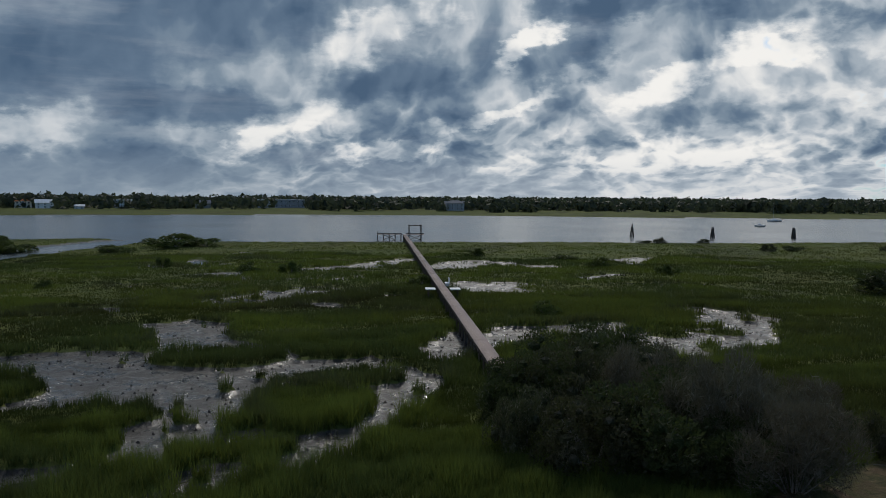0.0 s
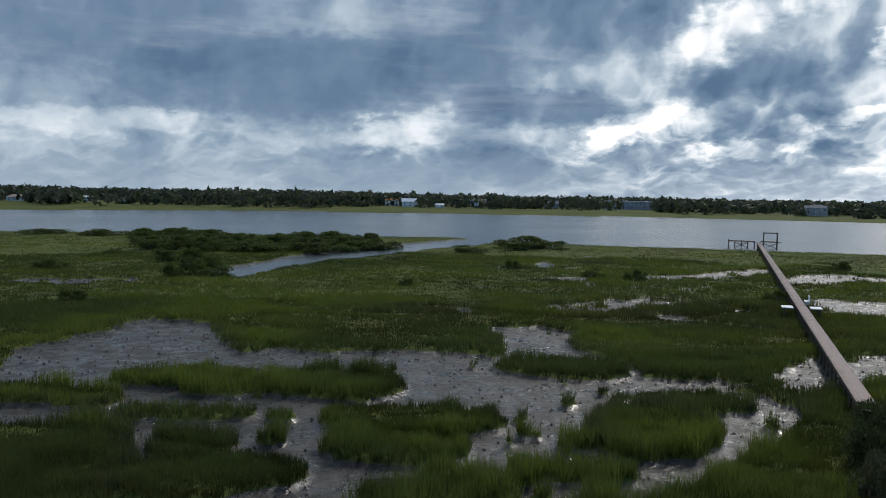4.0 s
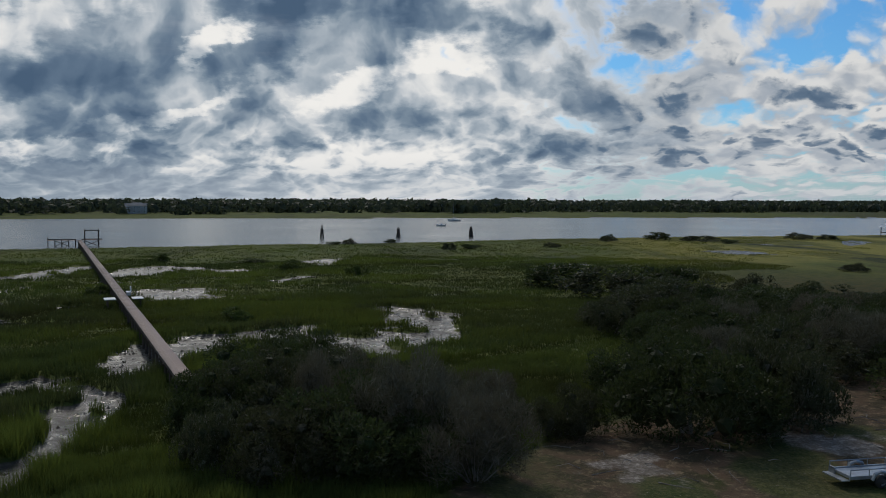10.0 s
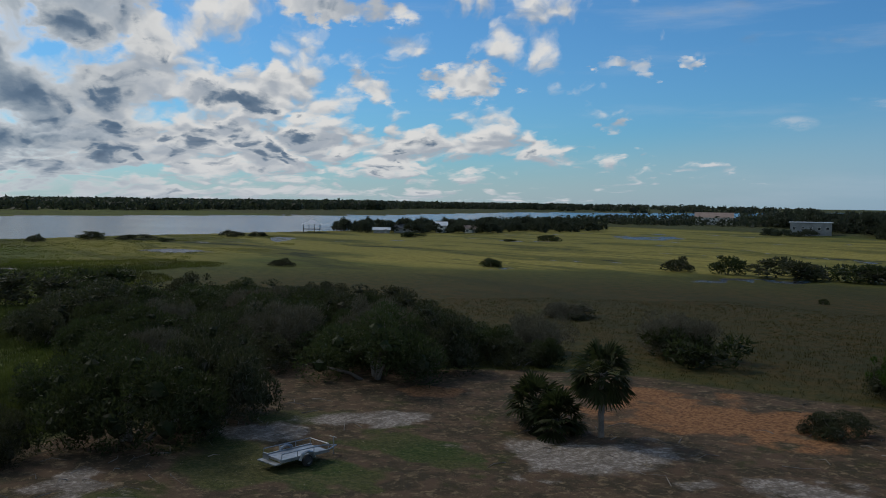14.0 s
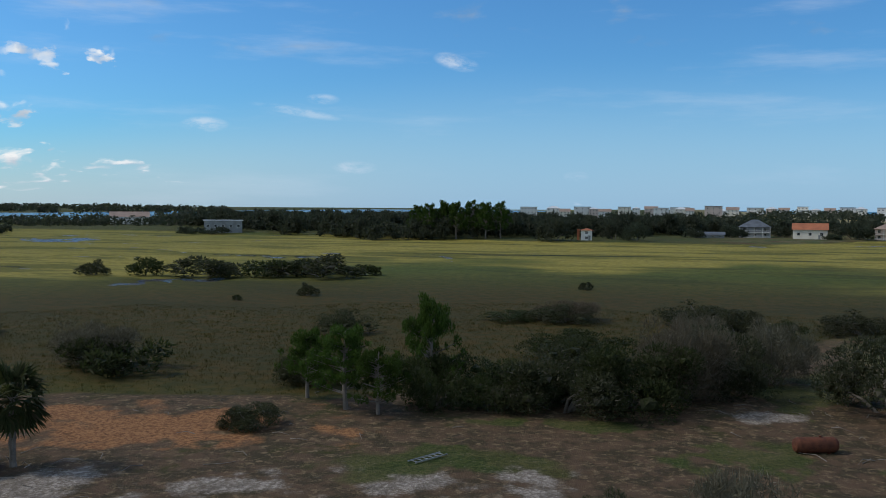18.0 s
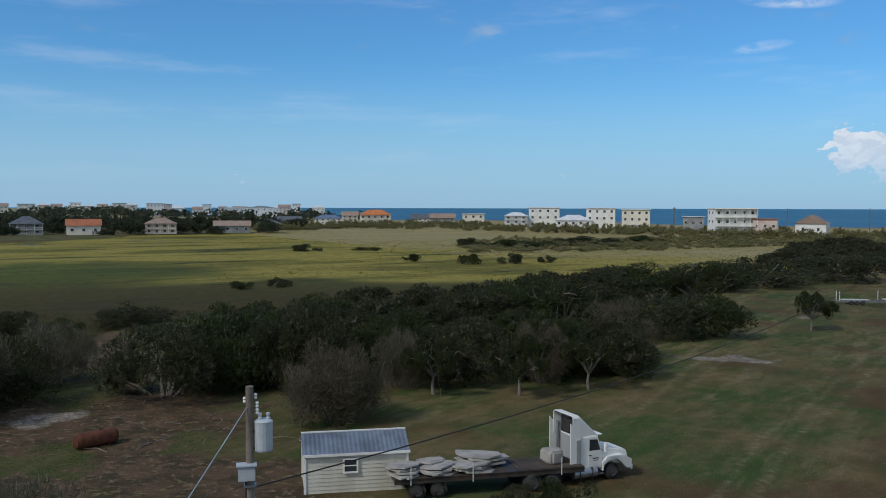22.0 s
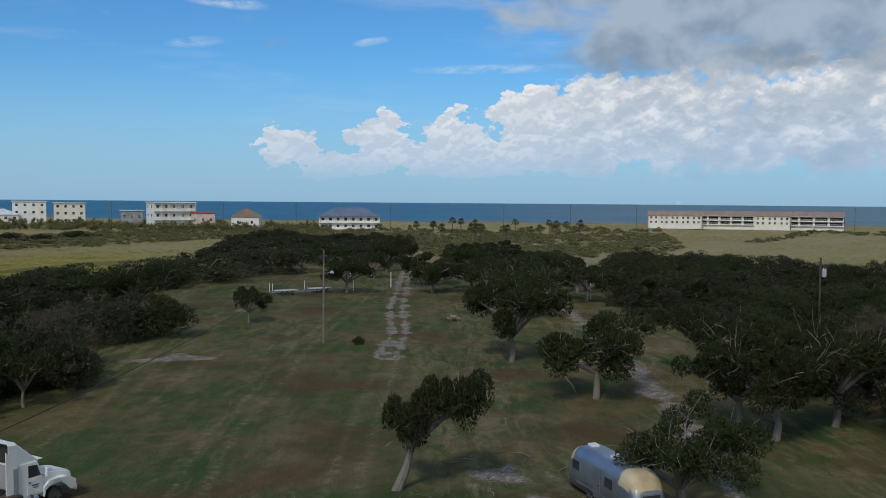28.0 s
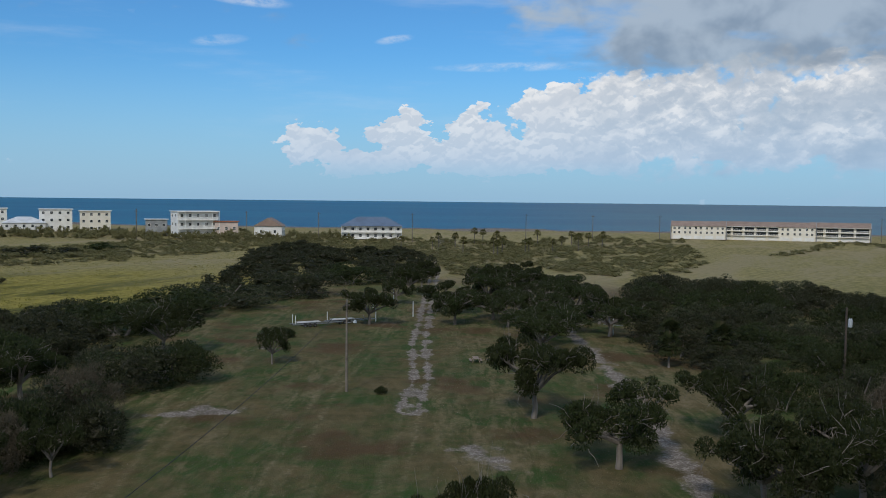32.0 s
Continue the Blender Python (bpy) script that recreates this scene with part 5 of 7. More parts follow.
for k, (x, y, r, h) in enumerate(((2.5, -40.5, 2.6, 3.8), (-26.6, -34.0, 2.6, 3.4), (-24.5, -35.5, 1.8, 3.0), (-90, -54, 0.9, 1.1), (30, -58.5, 1.6, 1.6), (-118, -90, 2.6, 2.2), (-30, -88, 5, 5.5))):
    SHRUB.place(k, x, y, height(x, y) - 0.05, r, h, group="shrubs by the clearing")
PINE = Kind(pine(161), pine(162))
for k, (x, y, r, h) in enumerate(((112, -412, 8.0, 16.5), (106, -417, 8.5, 17.5), (99, -412, 8.0, 17.0), (92, -418, 8.5, 17.5), (85, -413, 8.0, 16.5), (79, -419, 8.0, 17.0), (120, -420, 8.0, 15.5))):
    PINE.place(k, x, y, height(x, y), r, h, "tall dark pine above the oak hammock", group="tall pines beyond the marsh")
for k, (x, y, r, h) in enumerate(((24.5, -66.0, 4.4, 6.4), (19, -71, 3.6, 8.6), (29, -69, 3.6, 5.6), (21.5, -65, 3.2, 5.0))):
    PINE.place(k, x, y, height(x, y), r, h, group="pines at the edge of the clearing")
tall = palm(171, 4.3, 56, 2.4)
tall.matrix_basis = pose(38.6, -46.0, 0.1)
low = palm(172, 1.7, 46, 2.3, label="young cabbage palm with fronds down to the ground")
low.matrix_basis = pose(43.2, -44.4, 0.1)
copy_thing(low, pose(40.9, -44.2, -0.5, 0, 0, 130))
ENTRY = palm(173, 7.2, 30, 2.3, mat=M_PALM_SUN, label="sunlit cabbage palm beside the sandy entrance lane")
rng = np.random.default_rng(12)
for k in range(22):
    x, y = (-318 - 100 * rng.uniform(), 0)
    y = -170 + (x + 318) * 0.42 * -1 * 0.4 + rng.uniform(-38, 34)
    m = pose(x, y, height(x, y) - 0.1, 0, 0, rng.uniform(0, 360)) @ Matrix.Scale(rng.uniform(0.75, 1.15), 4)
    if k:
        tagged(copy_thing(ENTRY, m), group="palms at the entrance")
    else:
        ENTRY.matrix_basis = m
for x, y, s in ((-128, -22, 1.0), (-133, -30, 0.9), (-124, -28, 0.8)):
    copy_thing(tall, pose(x, y, 0.1, 0, 0, x * 7) @ Matrix.Scale(s, 4))
stand("dune_scrub", "sunlit olive scrub covering the dunes", M_DUNE, 9, (
    ([(-150, -505), (-215, -570), (-262, -552), (-325, -440), (-372, -330), (-398, -262), (-380, -248), (-345, -300), (-318, -372), (-286, -455), (-225, -520), (-160, -480)], 5.5, 3.0, 5.5, 3.6, 6.0),
    ([(-214, -267), (-242, -244), (-308, -246), (-299, -197), (-250, -150), (-240, -116), (-287, -109), (-259, -80), (-260, -64), (-339, -64), (-456, -97), (-465, -145), (-414, -173), (-400, -260), (-330, -330), (-300, -325)], 6.2, 3.0, 6.0, 1.2, 3.0),
    ([(-159, -259), (-226, -242), (-303, -325), (-212, -346)], 9.0, 3.5, 6.0, 1.6, 3.2),
    ([(-395, -48), (-480, -30), (-470, 30), (-500, 30), (-490, -20)], 7.0, 3.0, 6.0, 1.2, 2.6)), 0.06, 420)
HAMMOCK = Kind(*[bush(s, 1800, 0.05, M_FAR, 26, 2) for s in range(191, 195)])
stand("woods", "dark oak hammock beyond the marsh", M_FAR, 11, (
    ([(345, -585), (262, -500), (200, -452), (128, -392), (70, -428), (-4, -488), (-20, -540), (130, -620), (330, -700)], 11.0, 8.0, 11.5, 9.0, 13.5),
    ([(-20, -500), (-90, -510), (-200, -520), (-230, -600), (-160, -640), (-20, -620)], 15.0, 6.0, 9.0, 6.0, 9.5),
    ([(392, -244), (356, -250), (335, -300), (330, -360), (350, -420), (420, -440), (440, -330)], 11.0, 5.0, 8.0, 5.0, 8.5)), 0.065, 700, 18)
for k, (x, y, r, h) in enumerate(((16, -411, 7, 9.5), (26, -428, 8, 11), (-28, -474, 6, 8), (-86, -474, 9, 10.5), (-55, -484, 4, 7), (-118, -476, 7, 8), (-160, -474, 8, 7), (52, -405, 9, 12), (236, -438, 7, 4.6), (248, -436, 7, 4.4), (258, -442, 6, 5.0), (-10, -462, 6, 5.5), (-33, -474, 5, 5.0), (-74, -464, 5, 3.6), (-130, -470, 6, 5.0))):
    HAMMOCK.place(k, x, y, height(x, y), r, h, group="trees beyond the marsh")


def far_woods(name, label, n, where, seed, tall, size, per=26):
    """A distant belt of trees in one piece: lumps of large leaf clumps."""
    rng = np.random.default_rng(seed)
    x, y = where(rng, n)
    n = len(x)
    z = zones(x, y)["z"]
    h = rng.uniform(*tall, n) + field(x, y, 150.0, 77, 3) * 3.0
    c = np.stack([x, y, z], 1)
    d = rng.normal(0, 1, (n, per, 3))
    d /= np.linalg.norm(d, axis=2, keepdims=True)
    p = c[:, None] + (d * (0.80, 0.80, 0.5) + (0, 0, 0.5)) * h[:, None, None]
    p = p.reshape(-1, 3)
    m = len(p)
    nrm = d.reshape(-1, 3) + rng.normal(0, 0.4, (m, 3))
    nrm /= np.linalg.norm(nrm, axis=1, keepdims=True)
    t = np.cross(nrm, rng.normal(0, 1, (m, 3)))
    t /= np.linalg.norm(t, axis=1, keepdims=True)
    b = np.cross(nrm, t)
    s = (size * rng.uniform(0.6, 1.4, m))[:, None]
    v = np.stack([p - t * s + b * s * 0.8, p + t * s, p - t * s - b * s * 0.8], 1).reshape(-1, 3)
    tagged(new(name, mesh_from(name, v, np.arange(len(v)).reshape(-1, 3), M_FAR)), label, "woods", kind="stuff")


def east_belt(rng, n):
    y = rng.uniform(-1500, 1150, n)
    fb = np.interp(y, *zip(*FAR_BANK))
    x = fb + 175 + rng.uniform(0, 560, n) + field(y, y * 0, 240, 71, 2) * 60
    ok = np.ones(n, bool)
    for hx, hy, hw in ((676, 563, 14), (672, 537, 16), (673, 503, 9), (744, 507, 19), (782, 446, 14), (862, 401, 48), (835, 208, 18), (492, 732, 11), (467, 748, 17), (406, 760, 16), (505, 711, 14), (873, 218, 20)):
        far = math.hypot(hx, hy)
        ok &= ~((np.abs(np.arctan2(x, y) - math.atan2(hx, hy)) < (hw / 2 + 5) / far) & (np.hypot(x, y) < far + 8) & (rng.uniform(0, 1, n) > 0.35))
    return x[ok], y[ok]


def bay_belt(rng, n):
    a, r = np.radians(rng.uniform(104, 152, n)), rng.uniform(1750, 2900, n)
    return r * np.sin(a), r * np.cos(a)


def bay_shore(rng, n):
    a, r = np.radians(rng.uniform(132, 150, n)), rng.uniform(640, 800, n)
    return r * np.sin(a), r * np.cos(a)


def town_belt(rng, n):
    a, r = np.radians(rng.uniform(148, 205, n)), rng.uniform(640, 1500, n)
    return r * np.sin(a), r * np.cos(a)


far_woods("woods", "dark low woods along the far river bank", 4200, east_belt, 21, (8, 13), 2.6)
far_woods("woods", "hazy woods beyond the wide bay", 900, bay_belt, 22, (8, 13), 3.4, 18)
far_woods("woods", "low scrubby trees along the bay shore", 320, bay_shore, 23, (3, 6.5), 1.0)
far_woods("woods", "dark oak canopy around the seaside town", 900, town_belt, 24, (5, 8.5), 1.6)


# ---- building parts ----
def box(bm, c, s, m=None, bevel=0.0):
    r = bmesh.ops.create_cube(bm, size=1.0)["verts"]
    bmesh.ops.scale(bm, vec=s, verts=r)
    bmesh.ops.translate(bm, vec=c, verts=r)
    if m is not None:
        bmesh.ops.transform(bm, matrix=m, verts=r)
    if bevel:
        e = list({e for v in r for e in v.link_edges})
        bmesh.ops.bevel(bm, geom=e, offset=bevel, segments=2, affect="EDGES")
    return bm


def boxes(*some, bevel=0.0):
    bm = bmesh.new()
    for c, s in some:
        box(bm, c, s, None, bevel)
    return bm


def rod(a, b, r, sides=8, r2=None):
    bm = bmesh.new()
    tube(bm, [a, b], [r, r2 or r], sides)
    return bm


def prism(profile, y0, y1):
    """A solid from a profile in x and z, drawn out along y."""
    bm = bmesh.new()
    a = [bm.verts.new((x, y0, z)) for x, z in profile]
    b = [bm.verts.new((x, y1, z)) for x, z in profile]
    bm.faces.new(a)
    bm.faces.new(b[::-1])
    for i in range(len(a)):
        j = (i + 1) % len(a)
        bm.faces.new((a[j], a[i], b[i], b[j]))
    bmesh.ops.recalc_face_normals(bm, faces=bm.faces)
    return bm


def shared(name, bm, mat):
    me = bpy.data.meshes.new(name)
    bm.to_mesh(me)
    bm.free()
    me.materials.append(mat)
    return me


def facing(x, y, z=0.0):
    """The pose of a thing whose front, at -y, looks to the middle of the clearing."""
    return Matrix.Translation((x, y, z)) @ Matrix.Rotation(math.atan2(-x, y), 4, "Z")


def glass_material():
    m, n = material("window_glass", 0.08, 0, 0.6)
    n.put(n.b.inputs["Base Color"], n.mix(n.noise(n.obj, 1.3, 2), (0.020, 0.026, 0.032), (0.05, 0.06, 0.07)))
    return m


M_GLASS = glass_material()
M_WHITE = worn("white_paint", (0.86, 0.86, 0.84), (0.74, 0.73, 0.70), 0.4, 0.6, relief=0.003, vary=0.1)
M_CREAM = worn("cream_stucco", (0.86, 0.82, 0.73), (0.78, 0.73, 0.63), 0.4, 0.8, relief=0.006, vary=0.1)
M_PINK = worn("pale_pink_stucco", (0.72, 0.60, 0.54), (0.56, 0.46, 0.41), 0.4, 0.8, relief=0.006, vary=0.1)
M_GREY = worn("grey_siding", (0.36, 0.38, 0.39), (0.24, 0.25, 0.26), 0.4, 0.75, relief=0.004)
M_SLATE = worn("slate_shingles", (0.13, 0.15, 0.18), (0.085, 0.095, 0.11), 0.6, 0.75, relief=0.015)
M_BLUEROOF = worn("blue_metal_roof", (0.16, 0.22, 0.32), (0.12, 0.165, 0.24), 0.4, 0.5, relief=0.004)
M_TAN = worn("tan_shingles", (0.36, 0.27, 0.22), (0.27, 0.20, 0.165), 0.6, 0.8, relief=0.015)
M_RED = worn("terracotta_tiles", (0.46, 0.17, 0.085), (0.32, 0.115, 0.06), 0.6, 0.75, relief=0.02)
M_ORANGE = worn("orange_tiles", (0.62, 0.22, 0.08), (0.48, 0.16, 0.06), 0.6, 0.7, relief=0.02)
M_TIN = worn("white_metal_roof", (0.74, 0.76, 0.78), (0.60, 0.62, 0.64), 0.4, 0.45, relief=0.004)
M_STEEL = worn("galvanized_steel", (0.46, 0.48, 0.50), (0.30, 0.31, 0.32), 2.0, 0.42, 0.75, relief=0.002)
M_BLACK = worn("black_rubber", (0.028, 0.028, 0.028), (0.05, 0.048, 0.045), 3.0, 0.8, relief=0.003)
M_DARK = worn("dark_steel", (0.055, 0.052, 0.052), (0.10, 0.075, 0.06), 2.0, 0.6, 0.3, relief=0.003)
M_ALU = worn("dull_aluminium", (0.48, 0.52, 0.58), (0.36, 0.39, 0.44), 0.8, 0.42, 0.85, relief=0.003)
M_RUST = worn("rusted_iron", (0.17, 0.060, 0.032), (0.085, 0.034, 0.022), 2.5, 0.85, 0.1, relief=0.008)
M_STONE = worn("pale_stone", (0.42, 0.40, 0.37), (0.27, 0.255, 0.24), 1.5, 0.9, relief=0.02)
M_POLE = worn("grey_pole_wood", (0.235, 0.205, 0.175), (0.13, 0.11, 0.095), 1.2, 0.9, relief=0.01)
M_CERAMIC = worn("pale_grey_enamel", (0.52, 0.57, 0.62), (0.40, 0.44, 0.48), 1.5, 0.45, relief=0.002)
M_SIDING = worn("cream_white_siding", (0.70, 0.68, 0.60), (0.54, 0.51, 0.44), 0.8, 0.6, relief=0.002)
M_TINROOF = worn("corrugated_tin", (0.34, 0.38, 0.43), (0.20, 0.22, 0.25), 1.2, 0.4, 0.6, relief=0.004)
M_CREAMCAP = worn("yellowed_white_paint", (0.62, 0.52, 0.34), (0.46, 0.36, 0.22), 1.5, 0.55, relief=0.003)
WINDOW = {}


def window(parent, x, y, z, w, h, out=-1):
    """A framed window in a wall whose outer face is at y; out: the side that it looks to."""
    key = (round(w, 1), round(h, 1), out)
    if key not in WINDOW:
        t = 0.09
        fr = shared("window", boxes(((0, 0, h / 2 - t / 2), (w, 0.14, t)), ((0, 0, -h / 2 + t / 2), (w, 0.2, t)), ((-w / 2 + t / 2, 0, 0), (t, 0.14, h - 2 * t)), ((w / 2 - t / 2, 0, 0), (t, 0.14, h - 2 * t)), ((0, 0, 0), (w - 2 * t, 0.1, 0.06))), M_WHITE)
        WINDOW[key] = (fr, shared("pane", boxes(((0, 0, 0), (w - 2 * t + 0.02, 0.05, h - 2 * t + 0.02))), M_GLASS))
    ob = part("window", WINDOW[key][0], None, parent)
    ob.location = (x, y + 0.03 * out, z)
    part("pane", WINDOW[key][1], None, ob)


def roof_mesh(w, d, z, rise, kind, lap=0.6):
    bm = bmesh.new()
    a, b = w / 2 + lap, d / 2 + lap
    low = [bm.verts.new(v) for v in ((-a, -b, z), (a, -b, z), (a, b, z), (-a, b, z))]
    if kind == "hip":
        k = max(0.0, a - b)
        top = [bm.verts.new((-k, 0, z + rise)), bm.verts.new((k + 0.01, 0, z + rise))]
        for f in ((low[0], low[1], top[1], top[0]), (low[2], low[3], top[0], top[1]), (low[1], low[2], top[1]), (low[3], low[0], top[0])):
            bm.faces.new(f)
    elif kind == "gable":
        top = [bm.verts.new((-a, 0, z + rise)), bm.verts.new((a, 0, z + rise))]
        for f in ((low[0], low[1], top[1], top[0]), (low[2], low[3], top[0], top[1]), (low[1], low[2], top[1]), (low[3], low[0], top[0])):
            bm.faces.new(f)
    else:
        top = [bm.verts.new(v.co + Vector((0, 0, rise))) for v in low]
        for i in range(4):
            bm.faces.new((low[i], low[(i + 1) % 4], top[(i + 1) % 4], top[i]))
        bm.faces.new(top)
    bm.faces.new(low[::-1])
    return bm


def house(x, y, top, w, d, storeys, cols, wall, roof, kind, label, rise=None, base=None, stilts=False, porch=False, chimney=False, turn=0.0, group="houses", name="house"):
    z0 = height(x, y) - 0.2 if base is None else base
    rise = (0.35 if kind == "flat" else w * 0.16 if kind == "hip" else d * 0.32) if rise is None else rise
    rise = min(rise, max(0.6, (top - z0) * 0.4))
    ob = thing(name, label, "house", facing(x, y, z0) @ Matrix.Rotation(radians(turn), 4, "Z"), group)
    tall = top - z0 - rise
    lift = min(2.4, tall * 0.35) if stilts else 0.0
    bm = boxes(((0, 0, lift + (tall - lift) / 2), (w, d, tall - lift)))
    if kind == "gable":
        for s in (-1, 1):
            q = [bm.verts.new((s * w / 2, -d / 2, tall)), bm.verts.new((s * w / 2, d / 2, tall)), bm.verts.new((s * w / 2, 0, tall + rise * 0.9))]
            bm.faces.new(q)
    part("wall", bm, wall, ob)
    part("roof", roof_mesh(w, d, tall - 0.05, rise, kind), roof, ob)
    if stilts:
        n = max(2, int(w / 3.5))
        for i in range(n + 1):
            for s in (-1, 1):
                part("post", boxes(((-w / 2 + 0.2 + (w - 0.4) * i / n, s * (d / 2 - 0.2), lift / 2), (0.3, 0.3, lift))), wall, ob)
    each = (tall - lift) / storeys
    for f in range(storeys):
        for c in range(cols):
            wx = -w / 2 + w * (c + 0.5) / cols
            window(ob, wx, -d / 2, lift + each * (f + 0.55), min(1.5, w / cols * 0.5), min(1.5, each * 0.5))
        for c in range(2):
            for s in (-1, 1):
                p = part("window", boxes(((0, 0, 0), (0.12, 1.1, min(1.4, each * 0.5)))), M_GLASS, ob)
                p.location = (s * (w / 2 + 0.01), -d / 4 + d / 2 * c, lift + each * (f + 0.55))
    if porch:
        for f in range(storeys):
            zf = lift + each * f + (0.1 if f == 0 else 0.0)
            bal = part("balcony", boxes(((0, -d / 2 - 0.85, zf + 0.08), (w, 1.6, 0.16)), ((0, -d / 2 - 1.6, zf + 1.0), (w, 0.08, 0.08)), *[((-w / 2 + 0.1 + (w - 0.2) * i / int(w), -d / 2 - 1.6, zf + 0.55), (0.07, 0.07, 0.9)) for i in range(int(w) + 1)]), M_WHITE, ob, "white balcony with railing")
            for i in range(int(w / 4) + 2):
                q = part("post", boxes(((-w / 2 + 0.12 + (w - 0.24) * i / (int(w / 4) + 1), -d / 2 - 1.55, zf + each / 2), (0.2, 0.2, each))), M_WHITE, ob)
        part("awning", boxes(((0, -d / 2 - 0.9, tall - 0.05), (w + 0.4, 1.9, 0.16))), roof, ob)
    else:
        part("door", boxes(((w * 0.27, -d / 2 - 0.02, 1.05 + (0.15 if not stilts else lift)), (1.0, 0.1, 2.1))), M_GREY, ob, "grey front door")
    if chimney:
        part("chimney", boxes(((-w / 2 - 1.2, 0, tall * 0.55), (1.1, 1.1, tall * 1.1))), M_RED, ob, "brick chimney")
    return ob


# houses along the sea: place, roof height, width, depth, storeys, windows a floor
W, C = M_WHITE, M_CREAM
house(-244, -592, 9.3, 19, 10, 2, 5, W, M_BLUEROOF, "hip", "white beach house with blue-grey hipped roof", group="beach houses")
house(-254, -577, 11.7, 11, 9, 3, 3, C, M_TAN, "gable", "tall cream beach house on the dunes", porch=True, group="beach houses")
house(-266, -561, 13.0, 21, 12, 2, 5, C, M_ORANGE, "hip", "cream house with bright orange tiled roof", porch=True, group="beach houses")
house(-285, -528, 10.3, 15, 10, 2, 4, W, M_SLATE, "gable", "white house with dark gabled roof", group="beach houses")
house(-292, -513, 10.8, 16, 10, 2, 4, M_GREY, M_TAN, "gable", "grey beach house with shingled gable", group="beach houses")
house(-304, -494, 11.0, 14, 10, 2, 3, C, M_TIN, "flat", "cream flat-roofed beach house", group="beach houses")
house(-316, -463, 12.0, 14, 9, 3, 3, W, M_TIN, "hip", "white three-storey beach house with balconies", porch=True, group="beach houses")
house(-336, -461, 15.0, 19, 14, 3, 4, W, W, "flat", "tall white cube-shaped beach house", group="beach houses")
house(-332, -426, 10.7, 21, 14, 1, 5, W, M_TIN, "hip", "white beach house on stilts with pyramid roof", stilts=True, rise=3.2, group="beach houses")
house(-351, -424, 14.9, 17, 13, 3, 4, W, W, "flat", "tall white beach house with square windows", group="beach houses")
house(-360, -403, 14.1, 16, 12, 3, 4, C, C, "flat", "tall cream beach house with flat roof", group="beach houses")
house(-355, -352, 10.6, 11, 8, 1, 3, M_GREY, M_TIN, "flat", "low grey beach house among dune scrub", stilts=True, group="beach houses")
house(-361, -331, 15.1, 21.6, 12, 3, 5, W, W, "flat", "white three-storey house with deep balconies", porch=True, turn=18, group="beach houses")
house(-372, -319, 9.8, 12, 8, 1, 3, M_PINK, M_RED, "flat", "low brick-red house among the dunes", group="beach houses")
house(-378, -295, 12.0, 13.6, 14, 1, 2, W, M_TAN, "gable", "white gabled house with brown roof", turn=82, group="beach houses")
house(-400, -246, 13.0, 31, 16, 2, 8, W, M_BLUEROOF, "hip", "large white house with blue hipped roof and dormers", porch=True, rise=5.0, group="beach houses")
# houses beyond the marsh
house(38, -413, 6.6, 5.0, 5, 2, 1, W, M_RED, "hip", "small white tower house with red tiled roof", rise=1.0, chimney=True, group="houses beyond the marsh")
house(-18, -470, 4.2, 14, 9, 1, 4, M_GREY, M_SLATE, "gable", "low grey house under the oaks", group="houses beyond the marsh")
house(-41, -488, 10.3, 15, 12, 2, 3, M_GREY, M_SLATE, "hip", "two-storey house with slate hipped roof", porch=True, rise=4.2, group="houses beyond the marsh")
house(-66, -476, 8.9, 15.7, 12, 1, 3, C, M_RED, "gable", "cream house with broad terracotta roof", rise=4.6, group="houses beyond the marsh")
house(-104, -479, 9.4, 15.4, 11, 2, 4, M_PINK, M_TAN, "hip", "pink house with tan hipped roof and porch", porch=True, rise=3.0, group="houses beyond the marsh")
house(-142, -480, 7.6, 19, 10, 1, 4, M_GREY, M_TAN, "gable", "low house with tan gabled roof", group="houses beyond the marsh")
house(-211, -583, 8.5, 17.5, 10, 2, 4, W, M_SLATE, "gable", "white house with slate roof near the beach", group="houses beyond the marsh")
house(-176, -520, 7.4, 14, 9, 1, 3, C, M_SLATE, "hip", "cream house with slate hipped roof", group="houses beyond the marsh")
house(245, -459, 7.5, 20.6, 9, 1, 5, M_GREY, M_TIN, "flat", "low house with long white flat roof", group="houses beyond the marsh")
house(227, -512, 9.3, 5, 6, 1, 1, W, M_TIN, "gable", "small white gabled house among trees", group="houses beyond the marsh")
house(387, -583, 10.5, 27, 14, 2, 5, W, M_TAN, "gable", "large white gabled house by the bay", rise=4.5, group="houses beyond the marsh")
house(357, -257, 2.9, 7.7, 6, 1, 2, M_GREY, M_TIN, "gable", "low boat shed with white metal roof", group="sheds by the river")
house(358, -274, 4.4, 14, 8, 1, 4, M_GREY, M_SLATE, "gable", "grey river cottage beneath trees", group="sheds by the river")
house(351, -290, 5.7, 5.2, 6, 2, 1, W, M_TIN, "gable", "narrow white cottage by the marsh", group="sheds by the river")
house(345, -304, 3.9, 5.8, 5, 1, 2, C, M_TAN, "gable", "small cream cottage by the marsh", group="sheds by the river")
